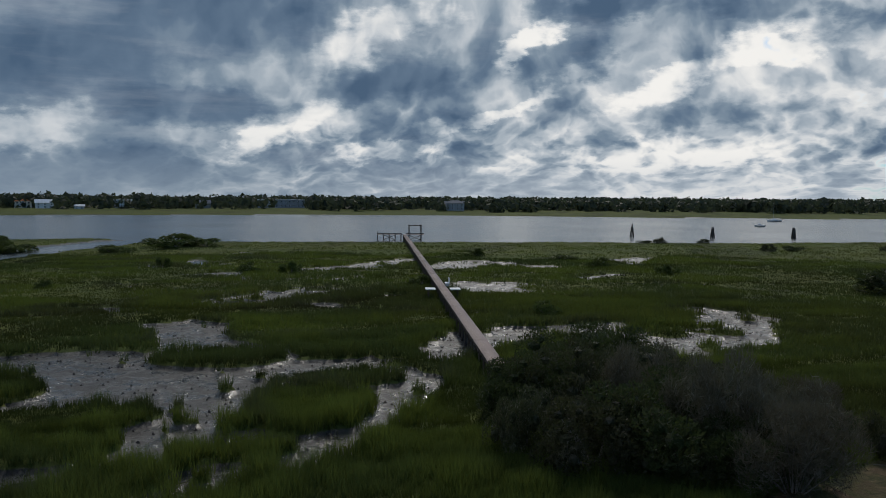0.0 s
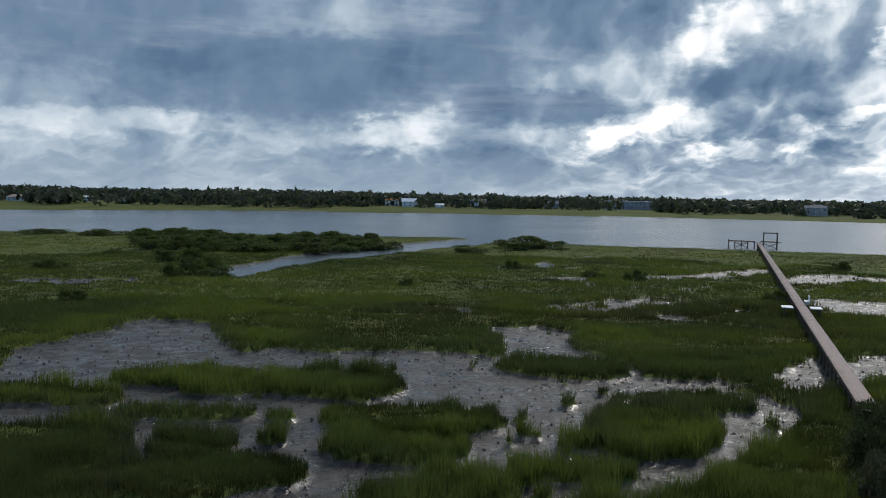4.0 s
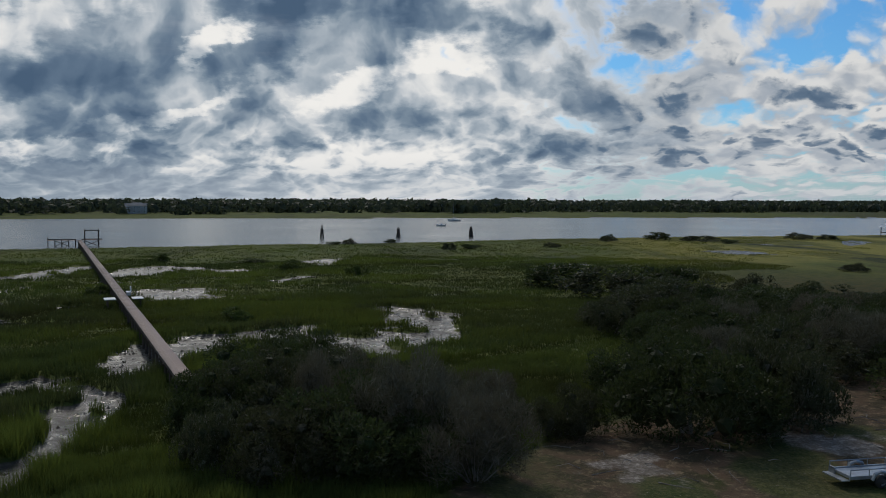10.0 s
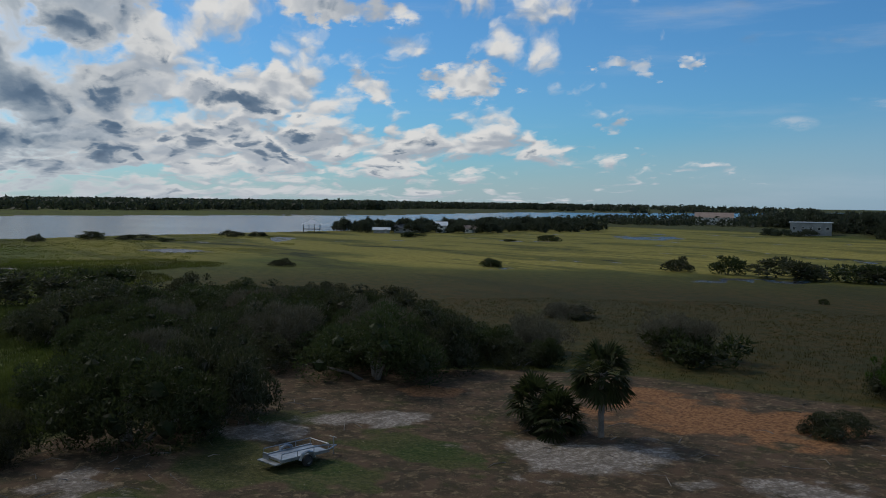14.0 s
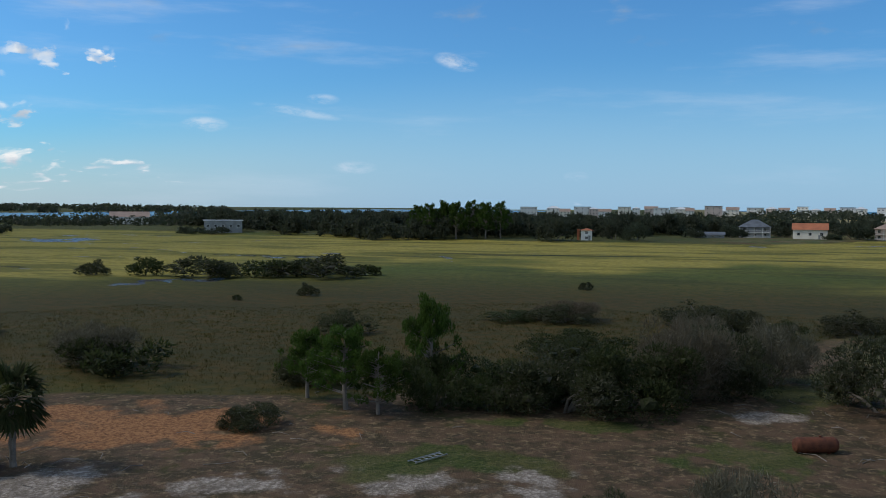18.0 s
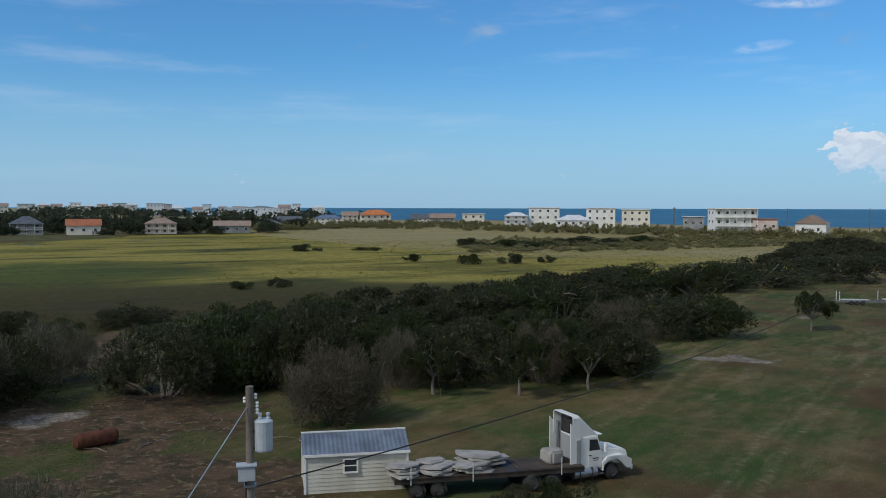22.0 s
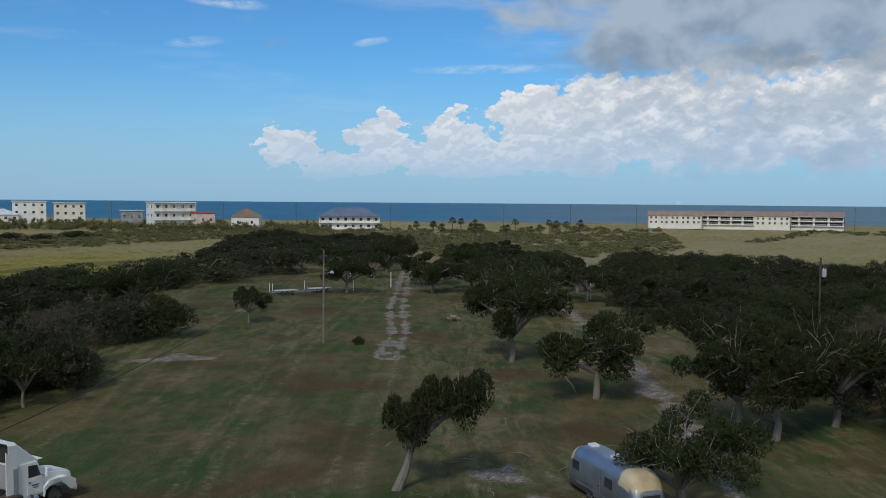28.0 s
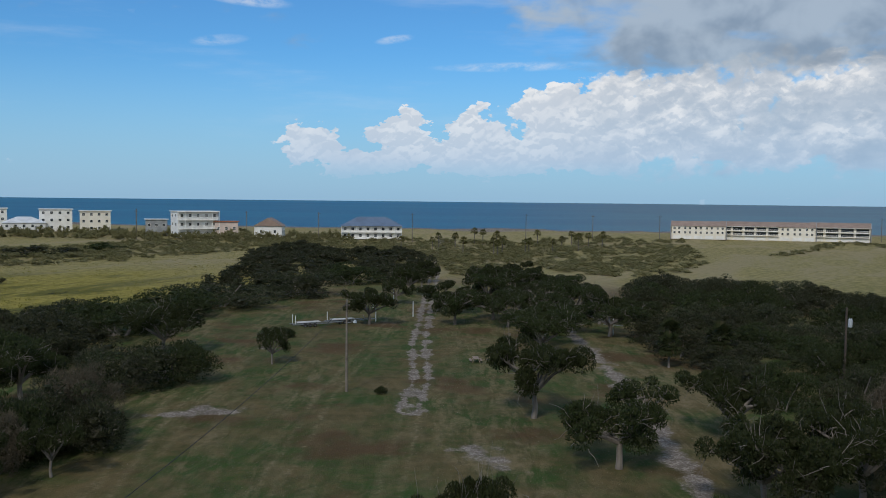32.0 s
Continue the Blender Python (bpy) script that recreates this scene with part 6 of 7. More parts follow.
# across the river
for x, y, top, w, wall, roof, kind, label in ((676, 563, 9.7, 13.8, C, M_ORANGE, "hip", "house with orange roof on the far bank"), (672, 537, 9.5, 15.7, W, M_TIN, "gable", "white house with metal roof on the far bank"), (673, 503, 5.4, 7.9, W, M_TIN, "gable", "small white house on the far bank"), (744, 507, 9.6, 18.7, W, W, "flat", "white flat-roofed house on the far bank"), (782, 446, 9.5, 14.2, M_GREY, M_SLATE, "gable", "grey house in the trees across the river"), (862, 401, 10.4, 47.8, M_GREY, M_TIN, "flat", "long pale building across the river"), (835, 208, 11.3, 17.8, M_GREY, M_SLATE, "hip", "large grey house across the river"), (492, 732, 6.0, 11.1, W, M_BLUEROOF, "gable", "white house with blue roof across the river"), (467, 748, 6.5, 16.6, W, M_TIN, "gable", "white riverside house among trees"), (406, 760, 7.0, 16.2, W, M_TAN, "hip", "white house with tan roof across the river"), (505, 711, 6.0, 13.7, M_GREY, M_SLATE, "gable", "grey riverside house among trees"), (873, 218, 10.3, 19.8, M_GREY, M_SLATE, "gable", "dark house with gabled roof across the river")):
    house(x, y, top, w, 10, 2, max(2, int(w / 4)), wall, roof, kind, label, group="houses across the river")
# the seaside town on the skyline
rng = np.random.default_rng(31)
for k, (x, y, top, w) in enumerate(((-258, -1223, 17.6, 22), (-341, -1046, 13.6, 37), (-10, -1500, 16.4, 30), (-173, -1288, 14, 28), (-218, -1282, 13.5, 18), (-328, -1102, 12.7, 22), (186, -1186, 15.8, 22))):
    house(x, y, top, w, 14, 3, 5, W, W if k % 2 else M_TAN, "flat", "white apartment block in the seaside town", group="town houses", name="apartment_building")
for k in range(34):
    a, r = radians(172 + 30 * (k + rng.uniform(0, 0.8)) / 34), rng.uniform(1150, 1550)
    house(r * math.sin(a), r * math.cos(a), rng.uniform(13.5, 18.5), rng.uniform(11, 24), 12, 3, 3, (W, C, W, M_PINK)[k % 4], (M_TIN, M_TAN, M_SLATE)[k % 3], ("hip", "gable", "flat")[k % 3], "pale house in the crowded seaside town", group="town houses")


def condo(x, y, top, w, d, bays, balconies, label):
    """A three-storey row of holiday flats with a saddle roof."""
    z0 = height(x, y) - 0.3
    tall = (top - z0) * 0.74
    ob = thing("apartment_building", label, "building", facing(x, y, z0), "holiday flats")
    bm = boxes(((0, 0, tall / 2), (w, d, tall)))
    part("wall", bm, M_CREAM, ob)
    part("roof", roof_mesh(w, d, tall - 0.05, top - z0 - tall, "gable", 0.5), M_TAN, ob, "tan shingled roof")
    for s in (-1, 1):
        part("gable_wall", prism([(-0.12, 0.0), (0.12, 0.0), (0.12, 0.1), (-0.12, 0.1)], -d / 2 - 0.9, d / 2 + 0.4), M_GREY, ob).location = (s * (w / 2 + 0.14), 0, 0)
        bm = bmesh.new()
        q = [(-d / 2 - 0.9, 0), (d / 2 + 0.4, 0), (d / 2 + 0.4, tall), (0, top - z0 + 0.2), (-d / 2 - 0.9, tall)]
        va, vb = [bm.verts.new((-0.12, u, v)) for u, v in q], [bm.verts.new((0.12, u, v)) for u, v in q]
        bm.faces.new(va), bm.faces.new(vb[::-1])
        for i in range(5):
            bm.faces.new((va[(i + 1) % 5], va[i], vb[i], vb[(i + 1) % 5]))
        part("gable_wall", bm, M_GREY, ob, "grey end wall").location = (s * (w / 2 + 0.4), 0, 0)
    for b in range(bays):
        bx = -w / 2 + w * (b + 0.5) / bays
        for f in range(3):
            z = tall * (f + 0.52) / 3
            if f and b in balconies:
                part("balcony", boxes(((bx, -d / 2 - 0.6, z - tall * 0.16), (w / bays - 0.5, 1.2, 0.15)), ((bx, -d / 2 - 1.16, z - tall * 0.16 + 0.95), (w / bays - 0.5, 0.07, 0.08)), *[((bx + (i / 6 - 0.5) * (w / bays - 0.6), -d / 2 - 1.16, z - tall * 0.16 + 0.5), (0.08, 0.06, 0.9)) for i in range(7)]), M_WHITE, ob, "white railed balcony")
                part("window", boxes(((bx, -d / 2 - 0.02, z), (w / bays - 1.2, 0.08, tall / 3 * 0.66))), M_GLASS, ob)
                part("awning", boxes(((bx, -d / 2 - 0.6, z + tall * 0.155), (w / bays - 0.3, 1.3, 0.12))), M_WHITE, ob)
            elif f == 0:
                part("garage_door", boxes(((bx, -d / 2 - 0.03, z - 0.2), (w / bays - 1.4, 0.08, tall / 3 * 0.72))), M_WHITE, ob)
            else:
                for s in (-1, 1):
                    window(ob, bx + s * w / bays * 0.22, -d / 2, z, 1.2, 1.2)


condo(-481, -95, 12.4, 27, 13, 5, (), "pale three-storey flats with tan saddle roof")
condo(-491, -62, 12.5, 46, 13, 8, (0, 1, 2, 3, 4), "long pale block of flats with white balconies")
condo(-499, -28, 12.6, 28, 13, 4, (0, 1, 2, 3), "end block of flats with white balconies")


# ---- poles and wires ----
def wire(name, a, b, sag, r, label, mat=None, parent=None):
    bm = bmesh.new()
    pts = [Vector(a).lerp(Vector(b), t) - Vector((0, 0, sag * 4 * t * (1 - t))) for t in np.linspace(0, 1, 14)]
    tube(bm, [tuple(p) for p in pts], [r] * 14, 5)
    me = shared(name, bm, mat or M_BLACK)
    if parent is not None:
        return part(name, me, None, parent, label)
    return tagged(new(name, me), label, "cable")


for k, (x, y, top) in enumerate(((-334, -345, 15.6), (-386, -317, 15.1), (-385, -269, 15.2), (-393, -218, 15.3), (-418, -167, 15.5), (-448, -142, 15.2), (-467, -112, 15.3), (-510, -9, 15.0), (-376, -388, 15.2), (-520, 60, 15))):
    z = height(x, y) - 0.2
    ob = thing("utility_pole", "weathered wooden utility pole along the coast road", "pole", pose(x, y, z), "utility poles by the coast road")
    part("pole", rod((0, 0, 0), (0, 0, top - z), 0.2, 8, 0.15), M_POLE, ob)
    part("crossarm", boxes(((0, 0, top - z - 0.8), (0.14, 2.4, 0.14))), M_POLE, ob)


def transformer(parent, z, side=0.42):
    """A round pole transformer with two bushings."""
    bm = bmesh.new()
    tube(bm, [(side, 0, z - 0.40), (side, 0, z - 0.35), (side, 0, z + 0.42), (side, 0, z + 0.5), (side, 0, z + 0.56)], [0.24, 0.27, 0.27, 0.28, 0.2], 18)
    can = part("transformer", bm, M_CERAMIC, parent, "pale grey cylindrical transformer")
    for dx in (-0.1, 0.14):
        bm = bmesh.new()
        tube(bm, [(side + dx, 0, z + 0.5), (side + dx, 0, z + 0.6), (side + dx, 0, z + 0.62), (side + dx, 0, z + 0.72), (side + dx, 0, z + 0.75)], [0.04, 0.07, 0.045, 0.065, 0.03], 8)
        part("bushing", bm, M_CERAMIC, can)
    part("bracket", boxes(((side * 0.45, 0, z + 0.2), (side, 0.12, 0.08)), ((side * 0.45, 0, z - 0.3), (side, 0.12, 0.08))), M_DARK, can)


PX, PY = -8.47, -25.85
near_pole = thing("utility_pole", "grey wooden utility pole with pale transformer and meter box", "pole", pose(PX, PY, -0.1, 0, 0, 163))
bm = bmesh.new()
tube(bm, [(0, 0, 0), (0, 0, 5), (0, 0, 10.9)], [0.16, 0.14, 0.115], 12)
part("pole", bm, M_POLE, near_pole)
transformer(near_pole, 9.35, 0.40)
part("meter_box", boxes(((-0.1, -0.14, 8.35), (0.5, 0.3, 0.42)), ((-0.1, -0.14, 8.6), (0.6, 0.4, 0.05)), bevel=0.01), M_CERAMIC, near_pole, "pale grey metal box with hood")
part("strap", boxes(((0, 0, 7.95), (0.36, 0.36, 0.05))), M_STEEL, near_pole)
for s, z in ((-0.14, 10.5), (0.17, 10.6), (0.22, 10.35), (0.22, 10.15)):
    bm = bmesh.new()
    tube(bm, [(s, 0, z - 0.09), (s, 0, z - 0.05), (s, 0, z), (s, 0, z + 0.05), (s, 0, z + 0.09)], [0.03, 0.06, 0.035, 0.06, 0.03], 8)
    part("insulator", bm, M_WHITE, near_pole)
part("conduit", rod((-0.13, -0.06, 1.0), (-0.13, -0.06, 8.2), 0.03, 6), M_DARK, near_pole)
wire("guy_wire", (PX, PY, 10.3), (PX * 0.55 + 6.0, PY * 0.80, 0.1), 0.05, 0.018, "pale steel guy wire from the pole to the ground", M_STEEL)
wire("cable", (PX, PY, 7.75), (-89, -58.2, 10.8), 1.6, 0.025, "black overhead cable sagging across the lawn")
lamp_pole = thing("street_lamp", "tall wooden lamp pole standing on the lawn", "lamp", pose(-89, -58.2, 0))
part("pole", rod((0, 0, -0.1), (0, 0, 11.2), 0.15, 10, 0.1), M_POLE, lamp_pole)
part("arm", rod((0, 0, 8.4), (-0.4, 0.9, 8.6), 0.03, 6), M_STEEL, lamp_pole)
bm = bmesh.new()
tube(bm, [(-0.4, 0.9, 8.75), (-0.4, 0.9, 8.65), (-0.4, 0.9, 8.45)], [0.06, 0.2, 0.24], 12)
part("lamp_head", bm, M_CERAMIC, lamp_pole, "pale round lamp head")
part("crossarm", boxes(((0, 0, 10.5), (1.2, 0.1, 0.1))), M_POLE, lamp_pole)
far_pole = thing("utility_pole", "dark utility pole with white transformer above the wood", "pole", pose(-120, -5.6, 0, 0, 0, 100))
part("pole", rod((0, 0, -0.1), (0, 0, 10.4), 0.16, 10, 0.12), M_POST, far_pole)
transformer(far_pole, 8.4, 0.44)


# ---- the pier ----
PIER_A, PIER_B = Vector((69.9, 13.8, 0)), Vector((298.5, 92.3, 0))
along = (PIER_B - PIER_A).normalized()
PIER = Matrix.Translation(PIER_A) @ Matrix.Rotation(math.atan2(along.y, along.x), 4, "Z")
LONG = (PIER_B - PIER_A).length
pier = thing("pier", "long weathered wooden boardwalk pier across the marsh", "pier", PIER)
rng = np.random.default_rng(41)


def deck(x0, x1, y0, y1, z, across=True, step=0.146):
    """Planks side by side, each a little uneven, in one piece."""
    n = int((x1 - x0 if across else y1 - y0) / step)
    u = (x0 if across else y0) + (np.arange(n) + 0.5) * step
    jit, lift = rng.normal(0, 0.012, (2, n)), rng.normal(0, 0.006, n)
    cube = np.array([(a, b, c) for a in (-0.5, 0.5) for b in (-0.5, 0.5) for c in (-0.5, 0.5)])
    if across:
        v = cube[None] * (step - 0.012, y1 - y0, 0.05) + np.stack([u, (y0 + y1) / 2 + jit[0], z + lift], 1)[:, None]
    else:
        v = cube[None] * (x1 - x0, step - 0.012, 0.05) + np.stack([(x0 + x1) / 2 + jit[0], u, z + lift], 1)[:, None]
    quad = np.array([(0, 1, 3, 2), (4, 6, 7, 5), (0, 4, 5, 1), (2, 3, 7, 6), (0, 2, 6, 4), (1, 5, 7, 3)])
    f = (quad[None] + (np.arange(n) * 8)[:, None, None]).reshape(-1, 4)
    return mesh_from("deck", v.reshape(-1, 3), f, M_PLANKS)


def plank_material():
    m, n = material("sun_bleached_planks", 0.8, 0, 0.25)
    r = n.add("ShaderNodeNewGeometry").outputs["Random Per Island"]
    c = n.ramp(r, (0.0, (0.38, 0.28, 0.225)), (0.5, (0.48, 0.36, 0.30)), (1.0, (0.57, 0.46, 0.39)))
    grain = n.noise(n.scaled(n.obj, 9.0, 1.2, 1.0), 3.0, 6, 0.65)
    c = n.mix(n.step(grain, 0.42, 0.72, 0.0, 0.5), c, (0.17, 0.125, 0.10))
    n.put(n.b.inputs["Base Color"], c)
    bump(n, grain, 0.01)
    return m


M_PLANKS = plank_material()
near_end = 300 * 0.146
tagged(part("deck", deck(near_end, LONG, -0.64, 0.64, 1.52), None, pier, "sun-bleached cross planks"), kind="stuff")


def planks(parent, x0, n, y0, y1, z):
    """Single cross planks, each a little shifted."""
    one = deck(-0.073, 0.075, -(y1 - y0) / 2, (y1 - y0) / 2, 0.0)
    for i in range(n):
        part("plank", one, None, parent).location = (x0 + (i + 0.5) * 0.146, (y0 + y1) / 2 + rng.normal(0, 0.012), z + rng.normal(0, 0.006))


planks(pier, 0, 300, -0.64, 0.64, 1.52)
for s in (-0.58, 0.58):
    part("stringer", boxes(((LONG / 2, s, 1.36), (LONG, 0.09, 0.26))), M_POST, pier)
post = shared("post", rod((0, 0, -1.6), (0, 0, 1.5), 0.13, 8), M_POST)
cap = shared("crossbeam", boxes(((0, 0, 1.2), (0.16, 1.5, 0.2))), M_POST)
for i in range(75):
    for s in (-0.52, 0.52):
        part("post", post, None, pier).location = (1.0 + i * 3.2, s, 0)
    part("crossbeam", cap, None, pier).location = (1.0 + i * 3.2, 0, 0)
head = thing("landing_stage", "timber landing stage with open deck and roof frame", "pier", PIER @ Matrix.Translation((LONG, 0, 0)))
planks(head, -0.2, 26, 0.9, 9.6, 1.48)
planks(head, -0.2, 30, -6.8, -0.9, 1.48)
for y in np.linspace(1.2, 9.4, 5):
    for x in (0.0, 3.4):
        part("post", rod((x, y, -2.5), (x, y, 2.5 if y > 8 else 1.9), 0.14, 8), M_POST, head)
for x in (0.0, 3.4):
    part("rail", boxes(((x, 5.3, 1.75), (0.12, 8.4, 0.14))), M_POST, head)
    for a, b in ((3.4, 7.3), (7.3, 3.4)):
        part("brace", rod((x, a, -0.4), (x, b, 1.3), 0.06, 5), M_POST, head)
for y in (-1.6, -5.8):
    for x in (0.2, 4.0):
        part("post", rod((x, y, -2.5), (x, y, 4.7), 0.14, 8), M_POST, head)
for x in (0.2, 4.0):
    part("beam", boxes(((x, -3.7, 4.62), (0.14, 4.7, 0.2))), M_POST, head)
    part("beam", boxes(((x, -3.7, 1.75), (0.14, 6.4, 0.16))), M_POST, head)
    for a, b in ((-1.6, -5.8), (-5.8, -1.6)):
        part("brace", rod((x, a, -0.5), (x, b, 1.2), 0.06, 5), M_POST, head)
for y in (-1.6, -3.7, -5.8):
    part("rafter", rod((0.0, y, 4.75), (2.1, y, 5.3), 0.06, 5), M_POST, head)
    part("rafter", rod((2.1, y, 5.3), (4.2, y, 4.75), 0.06, 5), M_POST, head)
bench = thing("bench", "pale grey box bench standing on the pier", "bench", PIER @ Matrix.Translation((62.5, -0.85, 1.55)))
part("seat", boxes(((0, 0, 0.45), (1.9, 0.6, 0.08)), bevel=0.01), M_TIN, bench)
part("backrest", boxes(((0, -0.3, 0.85), (1.9, 0.07, 0.75)), bevel=0.01), M_TIN, bench)
for s in (-0.8, 0.8):
    part("leg", boxes(((s, 0, 0.21), (0.1, 0.5, 0.4))), M_GREY, bench)
for y, label in ((1.75, "white floating dinghy landing beside the pier"), (-1.9, "white plastic landing beside the pier")):
    ob = thing("landing", label, "landing", PIER @ Matrix.Translation((60.5, y, 0)))
    part("platform", boxes(((0, 0, 1.30), (2.6, 1.5, 0.12)), bevel=0.03), M_WHITE, ob)
    for dx in (-1.1, 1.1):
        part("post", rod((dx, 0.3 if y > 0 else -0.3, -0.9), (dx, 0.3 if y > 0 else -0.3, 1.3), 0.09, 8), M_POST, ob)

# ---- on the river ----
for k, (x, y) in enumerate(((364, 18), (367, -12.8), (379, -44))):
    ob = thing("mooring_dolphin", "cluster of dark timber piles lashed together in the river", "piles", pose(x, y, -0.5, 0, 0, 50 * k), "dolphins in the river")
    for i in range(6):
        a = i * 1.0472
        part("pile", rod((1.1 * math.cos(a), 1.1 * math.sin(a), -2.5), (0.28 * math.cos(a), 0.28 * math.sin(a), 4.3 - 0.35 * (i % 3)), 0.26, 8, 0.2), M_POST, ob)
    bm = bmesh.new()
    tube(bm, [(0, 0, 3.0), (0, 0, 3.35)], [0.72, 0.68], 12)
    part("binding", bm, M_DARK, ob)
    if k == 0:
        part("pile", rod((0.1, 0, 3.0), (0.1, 0, 5.2), 0.24, 8), M_POST, ob)


def hull(length, beam, tall, sheer=0.25, mat=None):
    """A boat's hull: pointed bow at +x, flat stern."""
    bm = bmesh.new()
    rows = []
    for i in range(11):
        t = i / 10
        w = beam / 2 * (1 - max(0, t - 0.45) ** 2 / 0.3025) * (0.82 + 0.18 * min(1, t * 4))
        z = tall + sheer * t * t
        x = -length / 2 + length * t
        rows.append([bm.verts.new(v) for v in ((x, -w, z), (x, -w * 0.85, tall * 0.4), (x - 0.3 * t, 0, -0.15), (x, w * 0.85, tall * 0.4), (x, w, z))])
    for a, b in zip(rows, rows[1:]):
        for j in range(4):
            bm.faces.new((a[j], a[j + 1], b[j + 1], b[j]))
        bm.faces.new((a[4], a[0], b[0], b[4]))
    bm.faces.new(rows[0])
    bmesh.ops.remove_doubles(bm, verts=bm.verts, dist=0.001)
    return bm


sail = thing("sailboat", "white sailboat lying at anchor with bare mast", "boat", pose(652, -63, -0.45, 0, 0, 95))
part("hull", hull(9.5, 2.9, 1.1), M_WHITE, sail)
part("cabin", boxes(((0.4, 0, 1.4), (3.6, 1.7, 0.6)), bevel=0.12), M_WHITE, sail)
part("mast", rod((0.6, 0, 1.0), (0.6, 0, 12.5), 0.07, 6), M_ALU, sail)
part("boom", rod((0.6, 0, 2.4), (-3.2, 0, 2.3), 0.1, 6), M_WHITE, sail)
part("stay", rod((4.6, 0, 1.4), (0.6, 0, 12.3), 0.02, 4), M_STEEL, sail)
part("stay", rod((-4.5, 0, 1.2), (0.6, 0, 12.3), 0.02, 4), M_STEEL, sail)
motor = thing("motorboat", "small pale motorboat moored in the river", "boat", pose(529, -43.5, -0.45, 0, 0, 80))
part("hull", hull(5.6, 2.1, 0.8), M_WHITE, motor)
part("console", boxes(((-0.2, 0, 1.1), (0.8, 0.8, 0.8)), bevel=0.05), M_CERAMIC, motor)
part("canopy", boxes(((-0.2, 0, 2.3), (2.0, 1.7, 0.08)), bevel=0.03), M_GREY, motor)
for a in (-0.8, 0.8):
    for b in (-0.7, 0.7):
        part("post", rod((-0.2 + a, b, 0.8), (-0.2 + a, b, 2.3), 0.03, 5), M_STEEL, motor)
part("engine", boxes(((-2.8, 0, 0.8), (0.5, 0.5, 0.9)), bevel=0.08), M_DARK, motor)
boathouse = thing("boathouse", "open boathouse with white hipped roof on stilts", "boathouse", facing(376, -229, 0))
part("roof", roof_mesh(8.2, 7, 4.0, 2.0, "hip"), M_TIN, boathouse)
part("deck", boxes(((0, 0, 1.6), (8.6, 7.4, 0.2))), M_POST, boathouse)
for x in (-4, -1.3, 1.3, 4):
    for y in (-3.4, 3.4):
        part("post", rod((x, y, -2), (x, y, 4.1), 0.16, 8), M_POST, boathouse)
part("walkway", boxes(((9.6, 2.0, 1.55), (11, 1.4, 0.15))), M_POST, boathouse)
for x in np.linspace(5, 14.5, 6):
    part("post", rod((x, 1.5, -1.5), (x, 1.5, 2.5), 0.1, 6), M_POST, boathouse)
part("rail", boxes(((9.6, 1.4, 2.5), (11, 0.08, 0.1))), M_POST, boathouse)


# ---- in the clearing ----
def wheel(parent, x, y, z, r, w, side=1, dual=False):
    """A tyre with a rim; side: which way its face looks."""
    bm = bmesh.new()
    prof = [(-w / 2, r * 0.62), (-w / 2, r * 0.9), (-w * 0.38, r), (w * 0.38, r), (w / 2, r * 0.9), (w / 2, r * 0.62)]
    tube(bm, [(0, y0, 0) for y0, _ in prof], [q for _, q in prof], 20)
    ob = part("wheel", bm, M_BLACK, parent, "black tyre")
    ob.location = (x, y, z)
    bm = bmesh.new()
    tube(bm, [(0, -side * w * 0.2, 0), (0, side * w * 0.30, 0), (0, side * w * 0.505, 0), (0, side * w * 0.515, 0)], [r * 0.60, r * 0.63, r * 0.58, r * 0.2], 16)
    part("rim", bm, M_STEEL, ob, "bare metal rim")


trailer = thing("utility_trailer", "galvanized flat utility trailer with low mesh rails", "trailer", Matrix.Translation((45.6, -27.0, 0.12)) @ Matrix.Rotation(math.atan2(-1.0, 0.12), 4, "Z"))
part("bed", boxes(((0, 0, 0.55), (3.4, 1.75, 0.07)), ((0, 0.85, 0.56), (3.5, 0.08, 0.18)), ((0, -0.85, 0.56), (3.5, 0.08, 0.18))), M_STEEL, trailer, "pale galvanized deck")
for s in (-0.88, 0.88):
    part("rail", rod((-1.7, s, 0.98), (1.7, s, 0.98), 0.03, 6), M_STEEL, trailer)
    for x in (-1.7, -0.6, 0.6, 1.7):
        part("post", rod((x, s, 0.6), (x, s, 0.98), 0.025, 6), M_STEEL, trailer)
    bm = bmesh.new()
    tube(bm, [(-0.52, s * 1.16, 0.42), (-0.36, s * 1.16, 0.74), (0, s * 1.16, 0.84), (0.36, s * 1.16, 0.74), (0.52, s * 1.16, 0.42)], [0.1] * 5, 6)
    part("mudguard", bm, M_STEEL, trailer, "rounded bare metal mudguard")
    wheel(trailer, 0.0, s * 1.18, 0.34, 0.34, 0.2, 1 if s > 0 else -1)
part("rail", rod((1.7, -0.88, 0.98), (1.7, 0.88, 0.98), 0.03, 6), M_STEEL, trailer)
part("tailgate", boxes(((-1.95, 0, 0.42), (0.45, 1.7, 0.06)), ((-1.78, 0.55, 0.62), (0.1, 0.5, 0.35)), ((-1.78, -0.1, 0.66), (0.08, 1.5, 0.1))), M_STEEL, trailer, "lowered metal ramp")
part("drawbar", rod((1.7, 0.7, 0.5), (3.0, 0, 0.48), 0.05, 6), M_STEEL, trailer)
part("drawbar", rod((1.7, -0.7, 0.5), (3.0, 0, 0.48), 0.05, 6), M_STEEL, trailer)
part("jack", rod((2.8, 0, -0.02), (2.8, 0, 1.05), 0.04, 6), M_STEEL, trailer)
part("jack_handle", rod((2.8, -0.25, 1.02), (2.8, 0.35, 1.02), 0.025, 5), M_STEEL, trailer)

